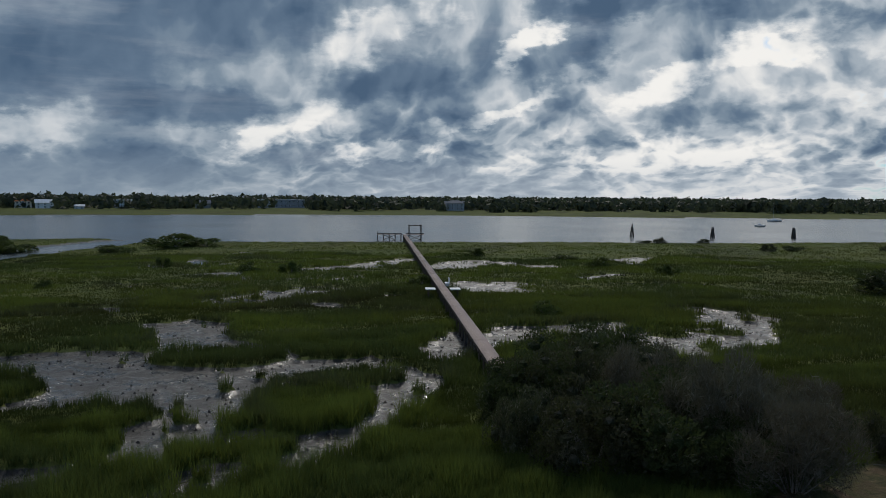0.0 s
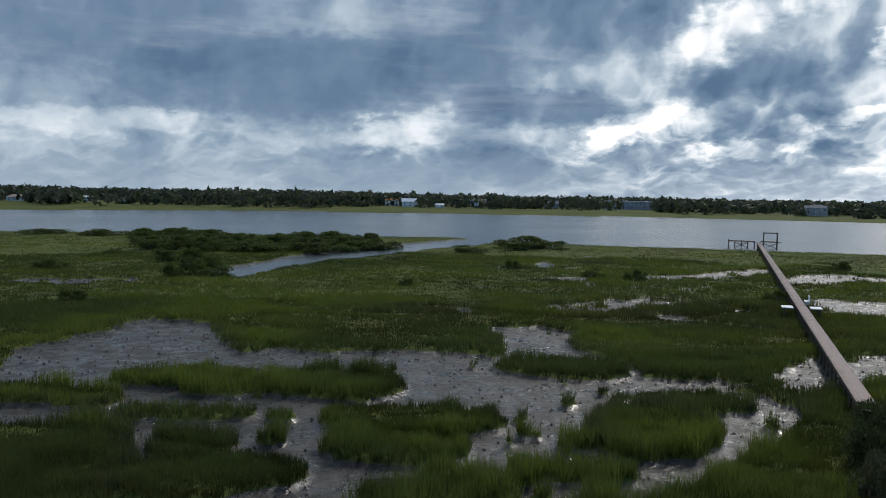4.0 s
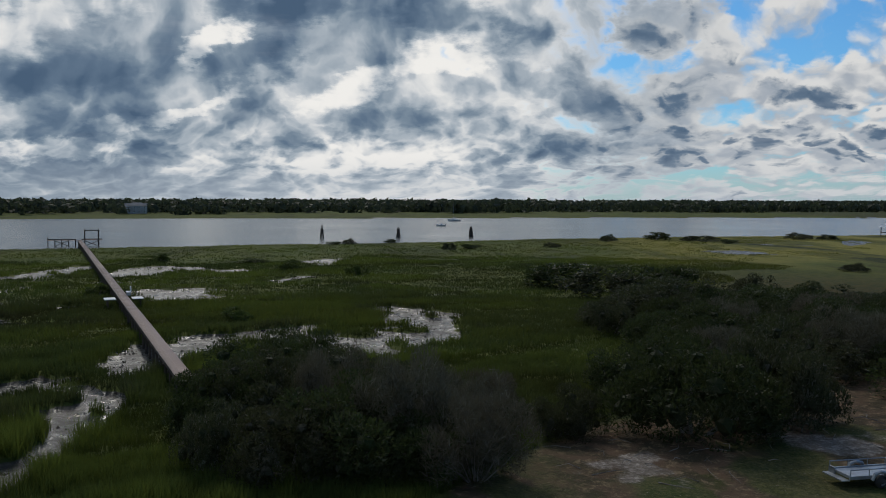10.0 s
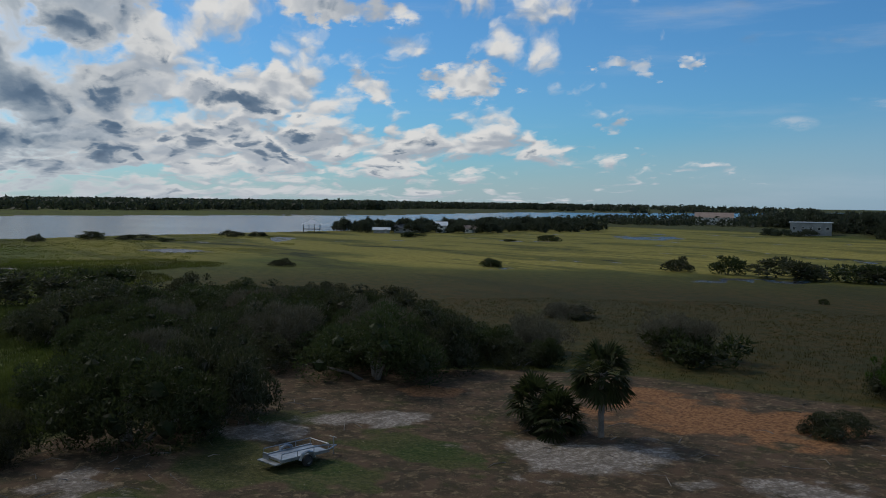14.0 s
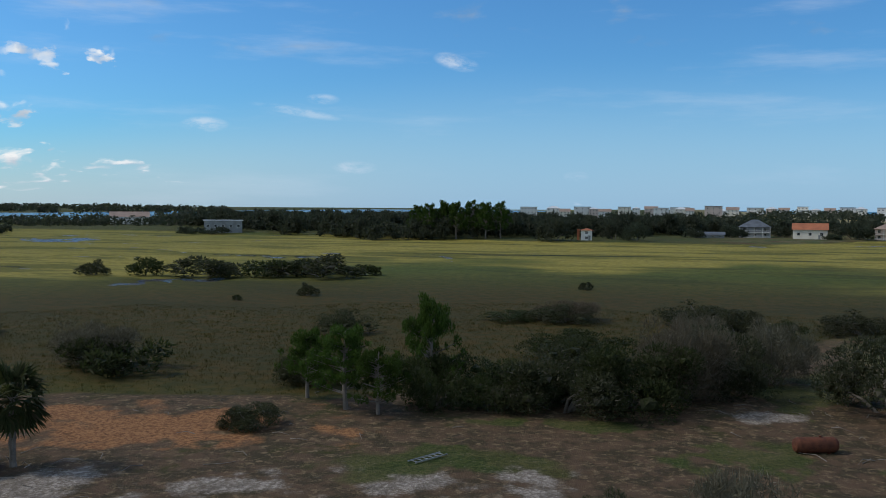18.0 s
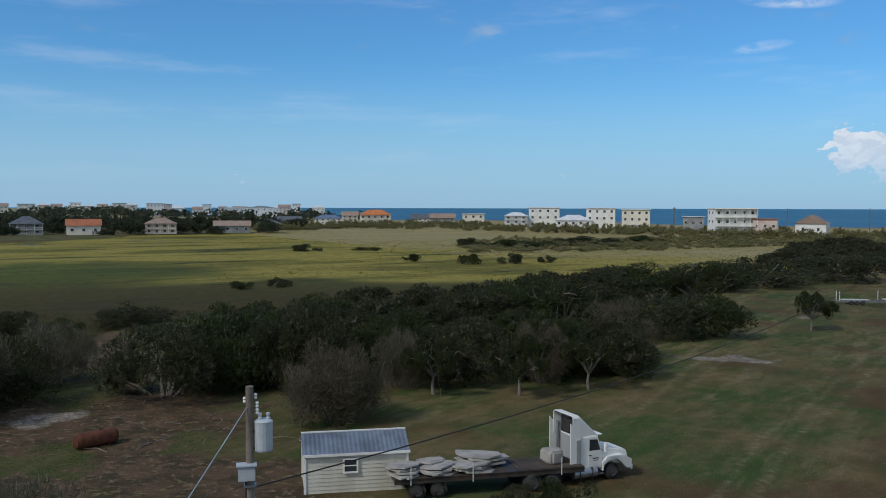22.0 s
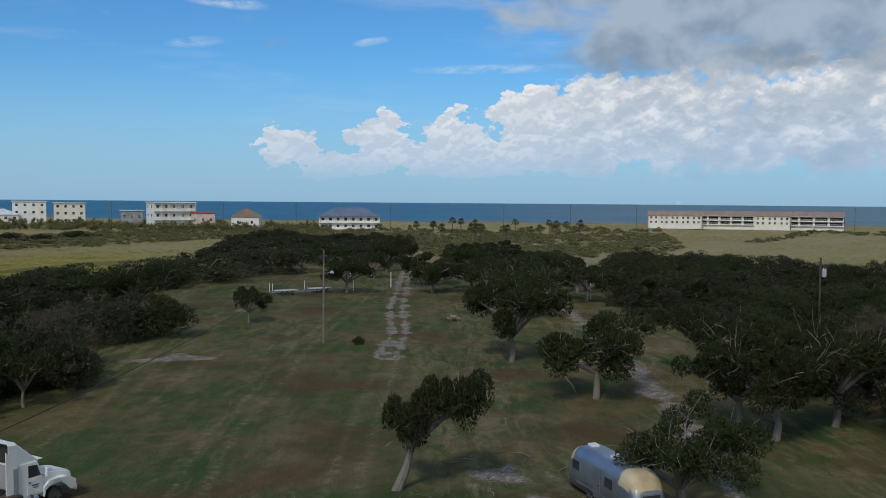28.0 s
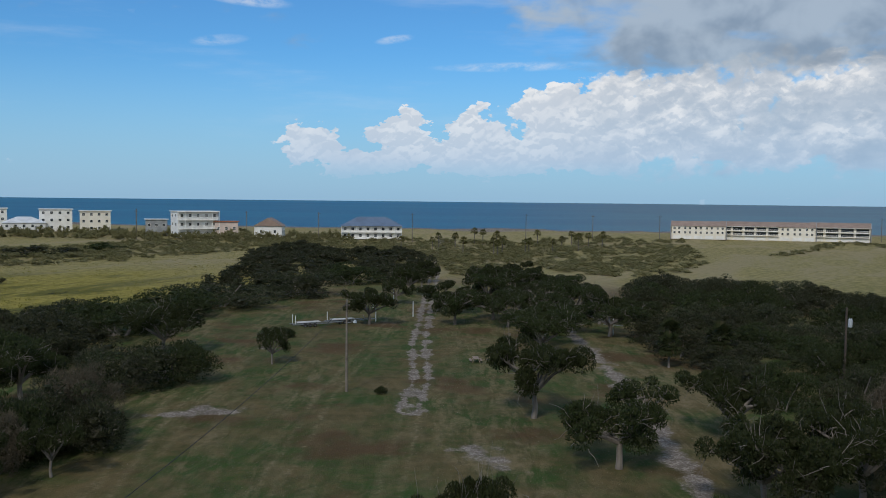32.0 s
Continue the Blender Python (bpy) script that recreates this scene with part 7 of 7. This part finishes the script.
ladder = thing("ladder", "short aluminium ladder lying on the ground", "ladder", Matrix.Translation((14.6, -54.4, 0.2)) @ Matrix.Rotation(1.06, 4, "Z"))
for s in (-0.32, 0.32):
    part("rail", boxes(((0, s, 0.03), (2.9, 0.07, 0.07))), M_STEEL, ladder)
for i in range(6):
    part("rung", rod((-1.2 + 0.48 * i, -0.32, 0.03), (-1.2 + 0.48 * i, 0.32, 0.03), 0.03, 6), M_STEEL, ladder)
tank = thing("tank", "rusted cylindrical steel tank lying on its side", "tank", Matrix.Translation((-9.6, -62.9, 0.62)) @ Matrix.Rotation(math.atan2(-1.0, -3.0), 4, "Z"))
bm = bmesh.new()
tube(bm, [(-1.5, 0, 0), (-1.42, 0, 0), (-1.2, 0, 0), (1.2, 0, 0), (1.42, 0, 0), (1.5, 0, 0)], [0.2, 0.42, 0.52, 0.52, 0.42, 0.2], 20)
part("body", bm, M_RUST, tank)
for x in (-0.8, 0.8):
    part("foot", boxes(((x, 0, -0.5), (0.12, 0.7, 0.16))), M_RUST, tank)
part("valve", rod((0.3, 0, 0.5), (0.3, 0, 0.62), 0.09, 8), M_RUST, tank)


def shed():
    w, d, h, rise = 5.7, 3.3, 2.25, 0.75
    ob = thing("shed", "cream clapboard garden shed with corrugated metal roof", "shed", Matrix.Translation((-21.3, -47.2, 0.1)) @ Matrix.Rotation(math.atan2(1.75, -5.3) + math.pi, 4, "Z"))
    bm = boxes(((0, 0, h / 2), (w - 0.04, d - 0.04, h)))
    for s in (-1, 1):
        q = [bm.verts.new((s * (w / 2 - 0.02), -d / 2, h)), bm.verts.new((s * (w / 2 - 0.02), d / 2, h)), bm.verts.new((s * (w / 2 - 0.02), 0, h + rise * 0.95))]
        bm.faces.new(q)
    part("wall", bm, M_SIDING, ob)
    n = 10
    fb, sb = shared("board", prism([(0.0, 0.0), (0.03, 0.0), (0.008, h / n), (0.0, h / n)], -w / 2, w / 2), M_SIDING), shared("board", prism([(0.0, 0.0), (0.03, 0.0), (0.008, h / n), (0.0, h / n)], -d / 2, d / 2), M_SIDING)
    for i in range(n):
        for s in (-1, 1):
            b = part("board", fb, None, ob)
            b.location, b.rotation_euler = (0, s * d / 2, i * h / n), (0, 0, s * math.pi / 2)
            b = part("board", sb, None, ob)
            b.location, b.rotation_euler = (s * w / 2, 0, i * h / n), (0, 0, 0 if s > 0 else math.pi)
    for s in (-1, 1):
        for t in (-1, 1):
            part("corner_trim", boxes(((s * (w / 2 + 0.01), t * (d / 2 + 0.01), h / 2), (0.12, 0.12, h))), M_WHITE, ob)
    # ribbed roof sheets, one a slope
    for s in (-1, 1):
        k = 96
        u = np.linspace(-w / 2 - 0.15, w / 2 + 0.15, k)
        rib = 0.018 * np.where(np.arange(k) % 4 < 2, 1, -1)
        v, f = [], []
        for t in (0.0, 1.0):
            for i in range(k):
                v.append((u[i], s * (d / 2 + 0.2) * t, h + rise - (rise + 0.12) * t + 0.06 + rib[i]))
        for i in range(k - 1):
            f.append((i, i + 1, k + i + 1, k + i) if s < 0 else (i + 1, i, k + i, k + i + 1))
        part("roof", mesh_from("roof", v, f, M_TINROOF), None, ob, "corrugated metal roof slope")
    part("ridge", rod((-w / 2 - 0.15, 0, h + rise + 0.07), (w / 2 + 0.15, 0, h + rise + 0.07), 0.06, 6), M_TIN, ob)
    for s in (-1, 1):
        part("fascia", boxes(((0, s * (d / 2 + 0.2), h - 0.04), (w + 0.3, 0.04, 0.14))), M_WHITE, ob)
    window(ob, 0.35, -d / 2 - 0.03, 1.55, 0.85, 0.85)
    window(ob, 0.35, d / 2 + 0.03, 1.55, 0.85, 0.85, 1)
    part("skid", boxes(((0, -d / 2 + 0.3, -0.06), (w, 0.2, 0.16)), ((0, d / 2 - 0.3, -0.06), (w, 0.2, 0.16))), M_POST, ob)


shed()


def truck():
    ob = thing("truck", "white semi truck tractor with roof fairing parked on grass", "truck", Matrix.Translation((-34.9, -41.55, 0.1)) @ Matrix.Rotation(radians(176), 4, "Z"))
    body = lambda prof, y0, y1, name, mat, label="": part(name, prism(prof, y0, y1), mat, ob, label)
    body([(-6.2, 0.75), (0.9, 0.75), (0.9, 1.0), (-6.2, 1.0)], -0.45, 0.45, "chassis", M_DARK, "dark steel frame")
    hood = prism([(-0.75, 0.85), (1.25, 0.80), (1.32, 1.35), (1.15, 1.62), (0.2, 1.82), (-0.75, 1.92)], -0.82, 0.82)
    bmesh.ops.bevel(hood, geom=list(hood.edges), offset=0.08, segments=3, affect="EDGES")
    part("hood", hood, M_WHITE, ob, "rounded white hood")
    cab = prism([(-2.25, 0.8), (-0.72, 0.8), (-0.72, 1.9), (-1.05, 2.72), (-2.25, 2.76)], -1.08, 1.08)
    bmesh.ops.bevel(cab, geom=list(cab.edges), offset=0.06, segments=2, affect="EDGES")
    part("cab", cab, M_WHITE, ob, "white day cab")
    # roof fairing, a shell that is open behind
    shell = bmesh.new()
    top = [(-2.75, 1.0, 3.95), (-2.3, 1.0, 3.92), (-1.35, 0.95, 3.05), (-0.95, 0.9, 2.70)]
    ring = []
    for x, yw, z in top:
        ring.append([shell.verts.new(v) for v in ((x, -yw, 2.68), (x, -yw, z - 0.1), (x, -yw + 0.12, z), (x, yw - 0.12, z), (x, yw, z - 0.1), (x, yw, 2.68))])
    for a, b in zip(ring, ring[1:]):
        for j in range(5):
            shell.faces.new((a[j], a[j + 1], b[j + 1], b[j]))
    fair = part("fairing", shell, M_WHITE, ob, "white roof fairing, open at the back")
    fair.modifiers.new("thick", "SOLIDIFY").thickness = 0.05
    # a black sheet set inside the open shell as its dark interior shade
    part("fairing_inside", boxes(((-2.30, 0, 3.2), (0.03, 1.7, 0.95))), M_BLACK, ob, "black sheet for the shade in the hollow fairing")
    for s in (-1, 1):
        body([(-2.95, 0.85), (-2.3, 0.85), (-2.3, 2.85), (-2.95, 3.6)], s * 1.10 - 0.03, s * 1.10 + 0.03, "side_fairing", M_WHITE)
        body([(-2.55, 0.95), (-2.28, 0.95), (-2.28, 2.6), (-2.55, 2.6)], s * 1.14 - 0.02, s * 1.14 + 0.02, "gap_panel", M_GREY, "grey side panel")
        body([(-1.62, 1.88), (-0.86, 1.88), (-1.08, 2.50), (-1.62, 2.54)], s * 1.085 - 0.012, s * 1.085 + 0.012, "side_window", M_GLASS, "dark side window")
        body([(-1.70, 0.95), (-0.78, 0.95), (-0.78, 1.80), (-1.70, 1.80)], s * 1.09 - 0.012, s * 1.09 + 0.012, "door", M_WHITE, "white cab door")
        part("door_handle", boxes(((-1.58, s * 1.12, 1.62), (0.16, 0.04, 0.05))), M_DARK, ob)
        part("emblem", boxes(((-1.2, s * 1.108, 1.42), (0.42, 0.01, 0.06)), ((-1.2, s * 1.108, 1.30), (0.30, 0.01, 0.04))), M_DARK, ob, "plain dark bars on the door")
        fender = prism([(-0.72, 0.62), (-0.62, 0.98), (-0.32, 1.20), (0.32, 1.20), (0.62, 0.98), (0.95, 0.62), (1.3, 0.60), (1.32, 1.12), (0.72, 1.42), (-0.40, 1.42), (-0.74, 1.15)], s * 0.98 - 0.22, s * 0.98 + 0.22)
        part("fender", fender, M_WHITE, ob, "flared white fender")
        wheel(ob, 0.0, s * 1.0, 0.5, 0.5, 0.3, s)
        for x in (-4.1, -5.4):
            wheel(ob, x, s * 0.95, 0.5, 0.5, 0.55, s)
        bm = bmesh.new()
        tube(bm, [(-2.75, s * 0.95, 0.62), (-2.70, s * 0.95, 0.62), (-1.12, s * 0.95, 0.62), (-1.07, s * 0.95, 0.62)], [0.2, 0.31, 0.31, 0.2], 18)
        tankp = part("fuel_tank", bm, M_ALU, ob, "polished metal fuel tank")
        for x in (-2.35, -1.5):
            part("strap", boxes(((x, s * 0.95, 0.62), (0.06, 0.66, 0.66))), M_DARK, tankp)
        part("step", boxes(((-0.95, s * 1.0, 0.48), (0.5, 0.4, 0.06))), M_STEEL, ob)
        part("headlight", boxes(((1.27, s * 0.80, 1.05), (0.1, 0.34, 0.22)), bevel=0.03), M_CERAMIC, ob)
        mir = part("mirror", boxes(((-0.72, s * 1.38, 2.05), (0.1, 0.2, 0.55)), bevel=0.03), M_WHITE, ob, "tall side mirror")
        part("mirror_arm", rod((-0.8, s * 1.08, 1.85), (-0.72, s * 1.36, 1.85), 0.025, 5), M_DARK, mir)
        part("exhaust_stack", rod((-2.5, s * 0.95, 0.9), (-2.5, s * 0.95, 3.3), 0.08, 10), M_STEEL, ob)
    ws = part("windshield", prism([(-0.70, 1.95), (-0.67, 1.95), (-1.0, 2.66), (-1.03, 2.66)], -0.92, 0.92), M_GLASS, ob, "dark windshield")
    part("visor", boxes(((-0.86, 0, 2.74), (0.42, 1.95, 0.05)), bevel=0.01), M_WHITE, ob)
    part("grille", boxes(((1.315, 0, 1.12), (0.06, 0.9, 0.5)), bevel=0.02), M_DARK, ob, "dark grille")
    part("bumper", boxes(((1.36, 0, 0.62), (0.2, 2.3, 0.36)), bevel=0.05), M_WHITE, ob, "white front bumper")
    part("fifth_wheel", boxes(((-4.6, 0, 1.10), (1.0, 0.9, 0.12)), bevel=0.03), M_DARK, ob)
    part("back_wall", boxes(((-2.29, 0, 1.8), (0.05, 2.0, 1.6))), M_GREY, ob)


truck()


def flatbed():
    u = math.atan2(0.27, -0.96)
    ob = thing("flatbed_trailer", "dark steel flatbed trailer loaded with stone slabs", "trailer", Matrix.Translation((-26.9, -42.9, 0.1)) @ Matrix.Rotation(u, 4, "Z"))
    part("bed", boxes(((0.6, 0, 1.15), (11.0, 2.5, 0.14)), ((0.6, 1.2, 1.05), (11.0, 0.1, 0.26)), ((0.6, -1.2, 1.05), (11.0, 0.1, 0.26))), M_DARK, ob)
    for i in range(14):
        part("plank", boxes(((2.3 + 0.26 * i, 0, 1.24), (0.24, 2.3, 0.03))), M_POST, ob)
    part("beam", boxes(((0.6, 0.5, 0.9), (10.6, 0.16, 0.35)), ((0.6, -0.5, 0.9), (10.6, 0.16, 0.35))), M_DARK, ob)
    for x in (-3.6, -2.4):
        for s in (-1, 1):
            wheel(ob, x, s * 0.95, 0.48, 0.48, 0.5, s)
    for s in (-1, 1):
        part("landing_leg", rod((2.6, s * 0.9, 0.0), (2.6, s * 0.9, 0.95), 0.07, 6), M_DARK, ob)
    return ob.matrix_basis


bed = flatbed()
slab_rng = np.random.default_rng(51)


def slab(w, d, t, seed):
    """A rough-edged flat stone."""
    g = np.random.default_rng(seed)
    bm = bmesh.new()
    n = 7
    turn = [0.0, 0.75, 1.45, 2.5, 3.3, 4.3, 5.3]
    reach = [1.05, 1.3, 1.05, 1.28, 1.02, 1.3, 1.15]
    a = [bm.verts.new((w / 2 * math.cos(t) * q * g.uniform(0.8, 1.1), d / 2 * math.sin(t) * q * g.uniform(0.8, 1.1), g.normal(0, 0.012))) for t, q in zip(turn, reach)]
    b = [bm.verts.new((v.co.x * g.uniform(0.96, 1.02), v.co.y * g.uniform(0.96, 1.02), t_ + g.normal(0, 0.012))) for v in a for t_ in (t,)]
    bm.faces.new(a[::-1]), bm.faces.new(b)
    for i in range(n):
        bm.faces.new((a[i], a[(i + 1) % n], b[(i + 1) % n], b[i]))
    return bm


stacks = ((-4.1, -0.2, 5, 1.7, 1.9, 0.09), (-2.3, -0.5, 4, 2.0, 1.4, 0.09), (-2.3, 0.6, 5, 1.5, 1.1, 0.08), (-0.4, -0.4, 4, 2.4, 1.6, 0.09), (0.4, 0.5, 6, 2.7, 1.4, 0.09))
for k, (x, y, n, w, d, t) in enumerate(stacks):
    z = 1.22
    for i in range(n):
        me = shared("stone_slab", slab(w, d, t, 300 + 10 * k + i), M_STONE)
        ob = tagged(new("stone_slab", me), "rough grey stone slab stacked on the flatbed", "stone", "stone slabs on the flatbed")
        ob.matrix_basis = bed @ pose(x + slab_rng.normal(0, 0.12), y + slab_rng.normal(0, 0.08), z, slab_rng.normal(0, 2.0), slab_rng.normal(0, 2.0), slab_rng.uniform(-40, 40))
        z += t + 0.02
bm = slab(1.3, 1.2, 0.75, 377)
bmesh.ops.bevel(bm, geom=list(bm.edges), offset=0.12, segments=2, affect="EDGES")
ob = tagged(new("boulder", shared("boulder", bm, M_STONE)), "pale boulder strapped on the flatbed", "stone")
ob.matrix_basis = bed @ pose(4.6, -0.1, 1.27)
for x in (-4.0, -0.5, 4.7):
    tagged(new("strap", shared("strap", boxes(((0, -1.27, 0.62), (0.06, 0.02, 1.0))), M_TIN)), "pale load strap hanging over the trailer side", "strap").matrix_basis = bed @ pose(x, 0, 0.72)


def caravan():
    a, b = Vector((-52.2, -15.6, 0)), Vector((-46.3, -9.6, 0))
    ahead = (b - a).normalized()
    ob = thing("caravan", "weathered silver aluminium caravan with rounded ends", "caravan", Matrix.Translation((a + b) / 2) @ Matrix.Rotation(math.atan2(ahead.y, ahead.x), 4, "Z"))
    L, Wd, H0, H1 = 7.6, 2.35, 0.45, 2.75

    def ring(x):
        """The rounded section at a place along the body."""
        t = abs(x) / (L / 2)
        k = (1 - max(0.0, (t - 0.62) / 0.38) ** 2.4) ** 0.5 if t < 1 else 0.05
        out = []
        for i in range(20):
            q = math.pi * i / 19
            cy, cz = math.cos(q), math.sin(q)
            yy = Wd / 2 * (0.62 + 0.38 * k) * math.copysign(abs(cy) ** 0.45, cy)
            zz = H0 + (H1 - H0) * (0.35 + 0.65 * k) * abs(cz) ** 0.6
            out.append((x, yy, zz))
        return out

    def skin(x0, x1, n, grow=0.0):
        bm = bmesh.new()
        rows = []
        for i in range(n + 1):
            rows.append([bm.verts.new((x, y * (1 + grow), z + grow * 1.5)) for x, y, z in ring(x0 + (x1 - x0) * i / n)])
        for p, q in zip(rows, rows[1:]):
            for j in range(19):
                bm.faces.new((p[j], p[j + 1], q[j + 1], q[j]))
        for f in bm.faces:
            f.smooth = True
        return bm, rows

    bm, rows = skin(-L / 2, L / 2, 40)
    bm.faces.new(rows[0][::-1]), bm.faces.new(rows[-1])
    for p, q in zip(rows, rows[1:]):
        bm.faces.new((p[0], q[0], q[-1], p[-1]))
    part("body", bm, M_ALU, ob, "dull riveted aluminium shell")
    cap, rr = skin(L / 2 - 1.55, L / 2 - 0.12, 10, 0.012)
    bmesh.ops.delete(cap, geom=[v for v in cap.verts if v.co.z < 1.75], context="VERTS")
    part("end_cap", cap, M_CREAMCAP, ob, "yellowed white roof end cap")
    cap, rr = skin(-L / 2 + 0.12, -L / 2 + 1.0, 8, 0.012)
    bmesh.ops.delete(cap, geom=[v for v in cap.verts if v.co.z < 1.75], context="VERTS")
    part("end_cap", cap, M_CREAMCAP, ob, "yellowed white roof end cap")
    for x in (-2.3, 1.4):
        for s in (-1, 1):
            f = part("window", boxes(((x, s * (Wd / 2 + 0.0), 1.75), (0.92, 0.06, 0.66)), bevel=0.02), M_STEEL, ob)
            part("pane", boxes(((x, s * (Wd / 2 + 0.02), 1.75), (0.78, 0.06, 0.52))), M_GLASS, f)
    f = part("window", boxes(((L / 2 - 0.06, 0, 1.45), (0.1, 1.2, 0.62)), bevel=0.02), M_STEEL, ob)
    part("pane", boxes(((L / 2 - 0.03, 0, 1.45), (0.1, 1.06, 0.48))), M_GLASS, f)
    for y in (-0.24, 0, 0.24):
        part("marker_light", boxes(((L / 2 - 0.45, y, 2.36), (0.08, 0.07, 0.05))), M_DARK, ob)
    part("door", boxes(((0.1, -Wd / 2 - 0.01, 1.4), (0.7, 0.05, 1.75)), bevel=0.015), M_ALU, ob)
    part("door_handle", boxes(((0.36, -Wd / 2 - 0.05, 1.3), (0.1, 0.05, 0.05))), M_DARK, ob)
    for x in (-2.4, 0.2):
        part("roof_vent", boxes(((x, 0, 2.78), (0.55, 0.55, 0.16)), bevel=0.04), M_TIN, ob, "pale roof vent")
    for x in (-0.75, 0.15):
        for s in (-1, 1):
            wheel(ob, x, s * (Wd / 2 - 0.12), 0.36, 0.36, 0.22, s)
    part("belt_rail", boxes(((0, Wd / 2 + 0.0, 0.78), (4.6, 0.05, 0.07)), ((0, -Wd / 2 - 0.0, 0.78), (4.6, 0.05, 0.07))), M_STEEL, ob)
    part("bumper", boxes(((-L / 2 + 0.05, 0, 0.5), (0.14, 1.9, 0.14)), bevel=0.03), M_STEEL, ob)
    part("drawbar", rod((L / 2 - 0.4, 0.5, 0.45), (L / 2 + 1.0, 0, 0.42), 0.05, 6), M_DARK, ob)
    part("drawbar", rod((L / 2 - 0.4, -0.5, 0.45), (L / 2 + 1.0, 0, 0.42), 0.05, 6), M_DARK, ob)
    part("jack", rod((L / 2 + 0.9, 0, 0.0), (L / 2 + 0.9, 0, 0.8), 0.04, 6), M_DARK, ob)
    part("gas_bottle", rod((L / 2 + 0.25, 0, 0.45), (L / 2 + 0.25, 0, 1.0), 0.17, 12), M_DARK, ob)


caravan()


def boat_trailer(m, posts):
    ob = thing("boat_trailer", "empty galvanized boat trailer parked on the grass", "trailer", m, "boat trailers")
    for s in (-0.8, 0.8):
        part("frame", boxes(((0, s, 0.55), (7.4, 0.12, 0.16))), M_STEEL, ob)
        part("bunk", boxes(((-0.6, s * 0.6, 0.85), (4.4, 0.14, 0.12))), M_TIN, ob)
        for x in (-1.4, -0.5, 0.4):
            wheel(ob, x, s * 1.2, 0.34, 0.34, 0.22, 1 if s > 0 else -1)
    for x in (-3.4, -1.0, 1.2, 3.4):
        part("crossmember", boxes(((x, 0, 0.5), (0.12, 1.6, 0.12))), M_DARK, ob)
    part("drawbar", boxes(((4.8, 0, 0.52), (2.6, 0.14, 0.14))), M_STEEL, ob)
    part("winch_post", rod((3.9, 0, 0.5), (3.5, 0, 1.4), 0.06, 6), M_STEEL, ob)
    for s in posts:
        part("guide_post", rod((-3.2, s, 0.5), (-3.2, s, 2.2), 0.06, 6), M_TIN, ob, "white guide post")


base = math.atan2(9.0, -12.7)
boat_trailer(Matrix.Translation((-131.5, -93.5, 0.1)) @ Matrix.Rotation(base, 4, "Z"), (-0.8, 0.8))
boat_trailer(Matrix.Translation((-138.0, -90.5, 0.1)) @ Matrix.Rotation(base, 4, "Z"), (0.8,))
for x, y in ((-152, -84), (-160, -98), (-172, -100), (-149.1, -43.3), (-143, -87)):
    ob = thing("post", "short white marker post in the grass", "post", pose(x, y, 0), "white posts")
    part("shaft", rod((0, 0, -0.1), (0, 0, 3.2), 0.09, 8), M_TIN, ob)
    if x == -149.1:
        part("crossbar", boxes(((0, 0, 1.9), (0.12, 3.4, 0.12))), M_TIN, ob)
table = thing("picnic_table", "weathered picnic table on the lawn", "table", pose(-114.3, -53, 0.05, 0, 0, 30))
part("tabletop", boxes(((0, 0, 0.75), (1.9, 0.8, 0.06))), M_PLANK, table)
for s in (-0.75, 0.75):
    part("seat", boxes(((0, s, 0.45), (1.9, 0.28, 0.05))), M_PLANK, table)
for x in (-0.7, 0.7):
    for s in (-1, 1):
        part("leg", rod((x, s * 0.65, 0.0), (x, s * 0.25, 0.74), 0.05, 5), M_PLANK, table)

# branches and brush lying about the clearing
rng = np.random.default_rng(61)
bm = bmesh.new()
for k in range(150):
    cx, cy, sp = ((50, -16, 4), (40, -46, 3.5), (-8, -73, 4), (-20, -64, 5), (56, -30, 4), (-52, -18, 5), (26, -57, 8))[k % 7]
    x, y = cx + rng.normal(0, sp), cy + rng.normal(0, sp)
    a, l = rng.uniform(0, 6.283), rng.uniform(0.6, 2.2)
    z = height(x, y)
    tube(bm, [(x, y, z + 0.03), (x + l * 0.5 * math.cos(a), y + l * 0.5 * math.sin(a), z + rng.uniform(0.05, 0.3)), (x + l * math.cos(a + 0.3), y + l * math.sin(a + 0.3), z + 0.06)], [0.035, 0.025, 0.01], 4)
tagged(new("brush", shared("brush", bm, M_BARK)), "bleached fallen branches and brush on the bare ground", "brush", kind="stuff")
rng = np.random.default_rng(62)
bm = bmesh.new()
ox = np.concatenate([rng.uniform(28, 96, 1700), rng.uniform(84, 128, 900)])
oy = np.concatenate([rng.uniform(16, 95, 1700), rng.uniform(-10, 24, 900)])
q = zones(ox, oy)
for x, y, z in zip(*(w[q["mud"] > 0.7] for w in (ox, oy, q["z"]))):
    s = rng.uniform(0.06, 0.22)
    v = [bm.verts.new((x + s * math.cos(t) * rng.uniform(0.6, 1.2), y + s * math.sin(t) * rng.uniform(0.6, 1.2), z - 0.03)) for t in (0, 1.57, 3.14, 4.71)]
    w = bm.verts.new((x, y, z + s * 0.9))
    for i in range(4):
        bm.faces.new((v[i], v[(i + 1) % 4], w))
tagged(new("oysters", shared("oysters", bm, M_POST)), "dark oyster clumps scattered on the wet mud", "oysters", kind="stuff")
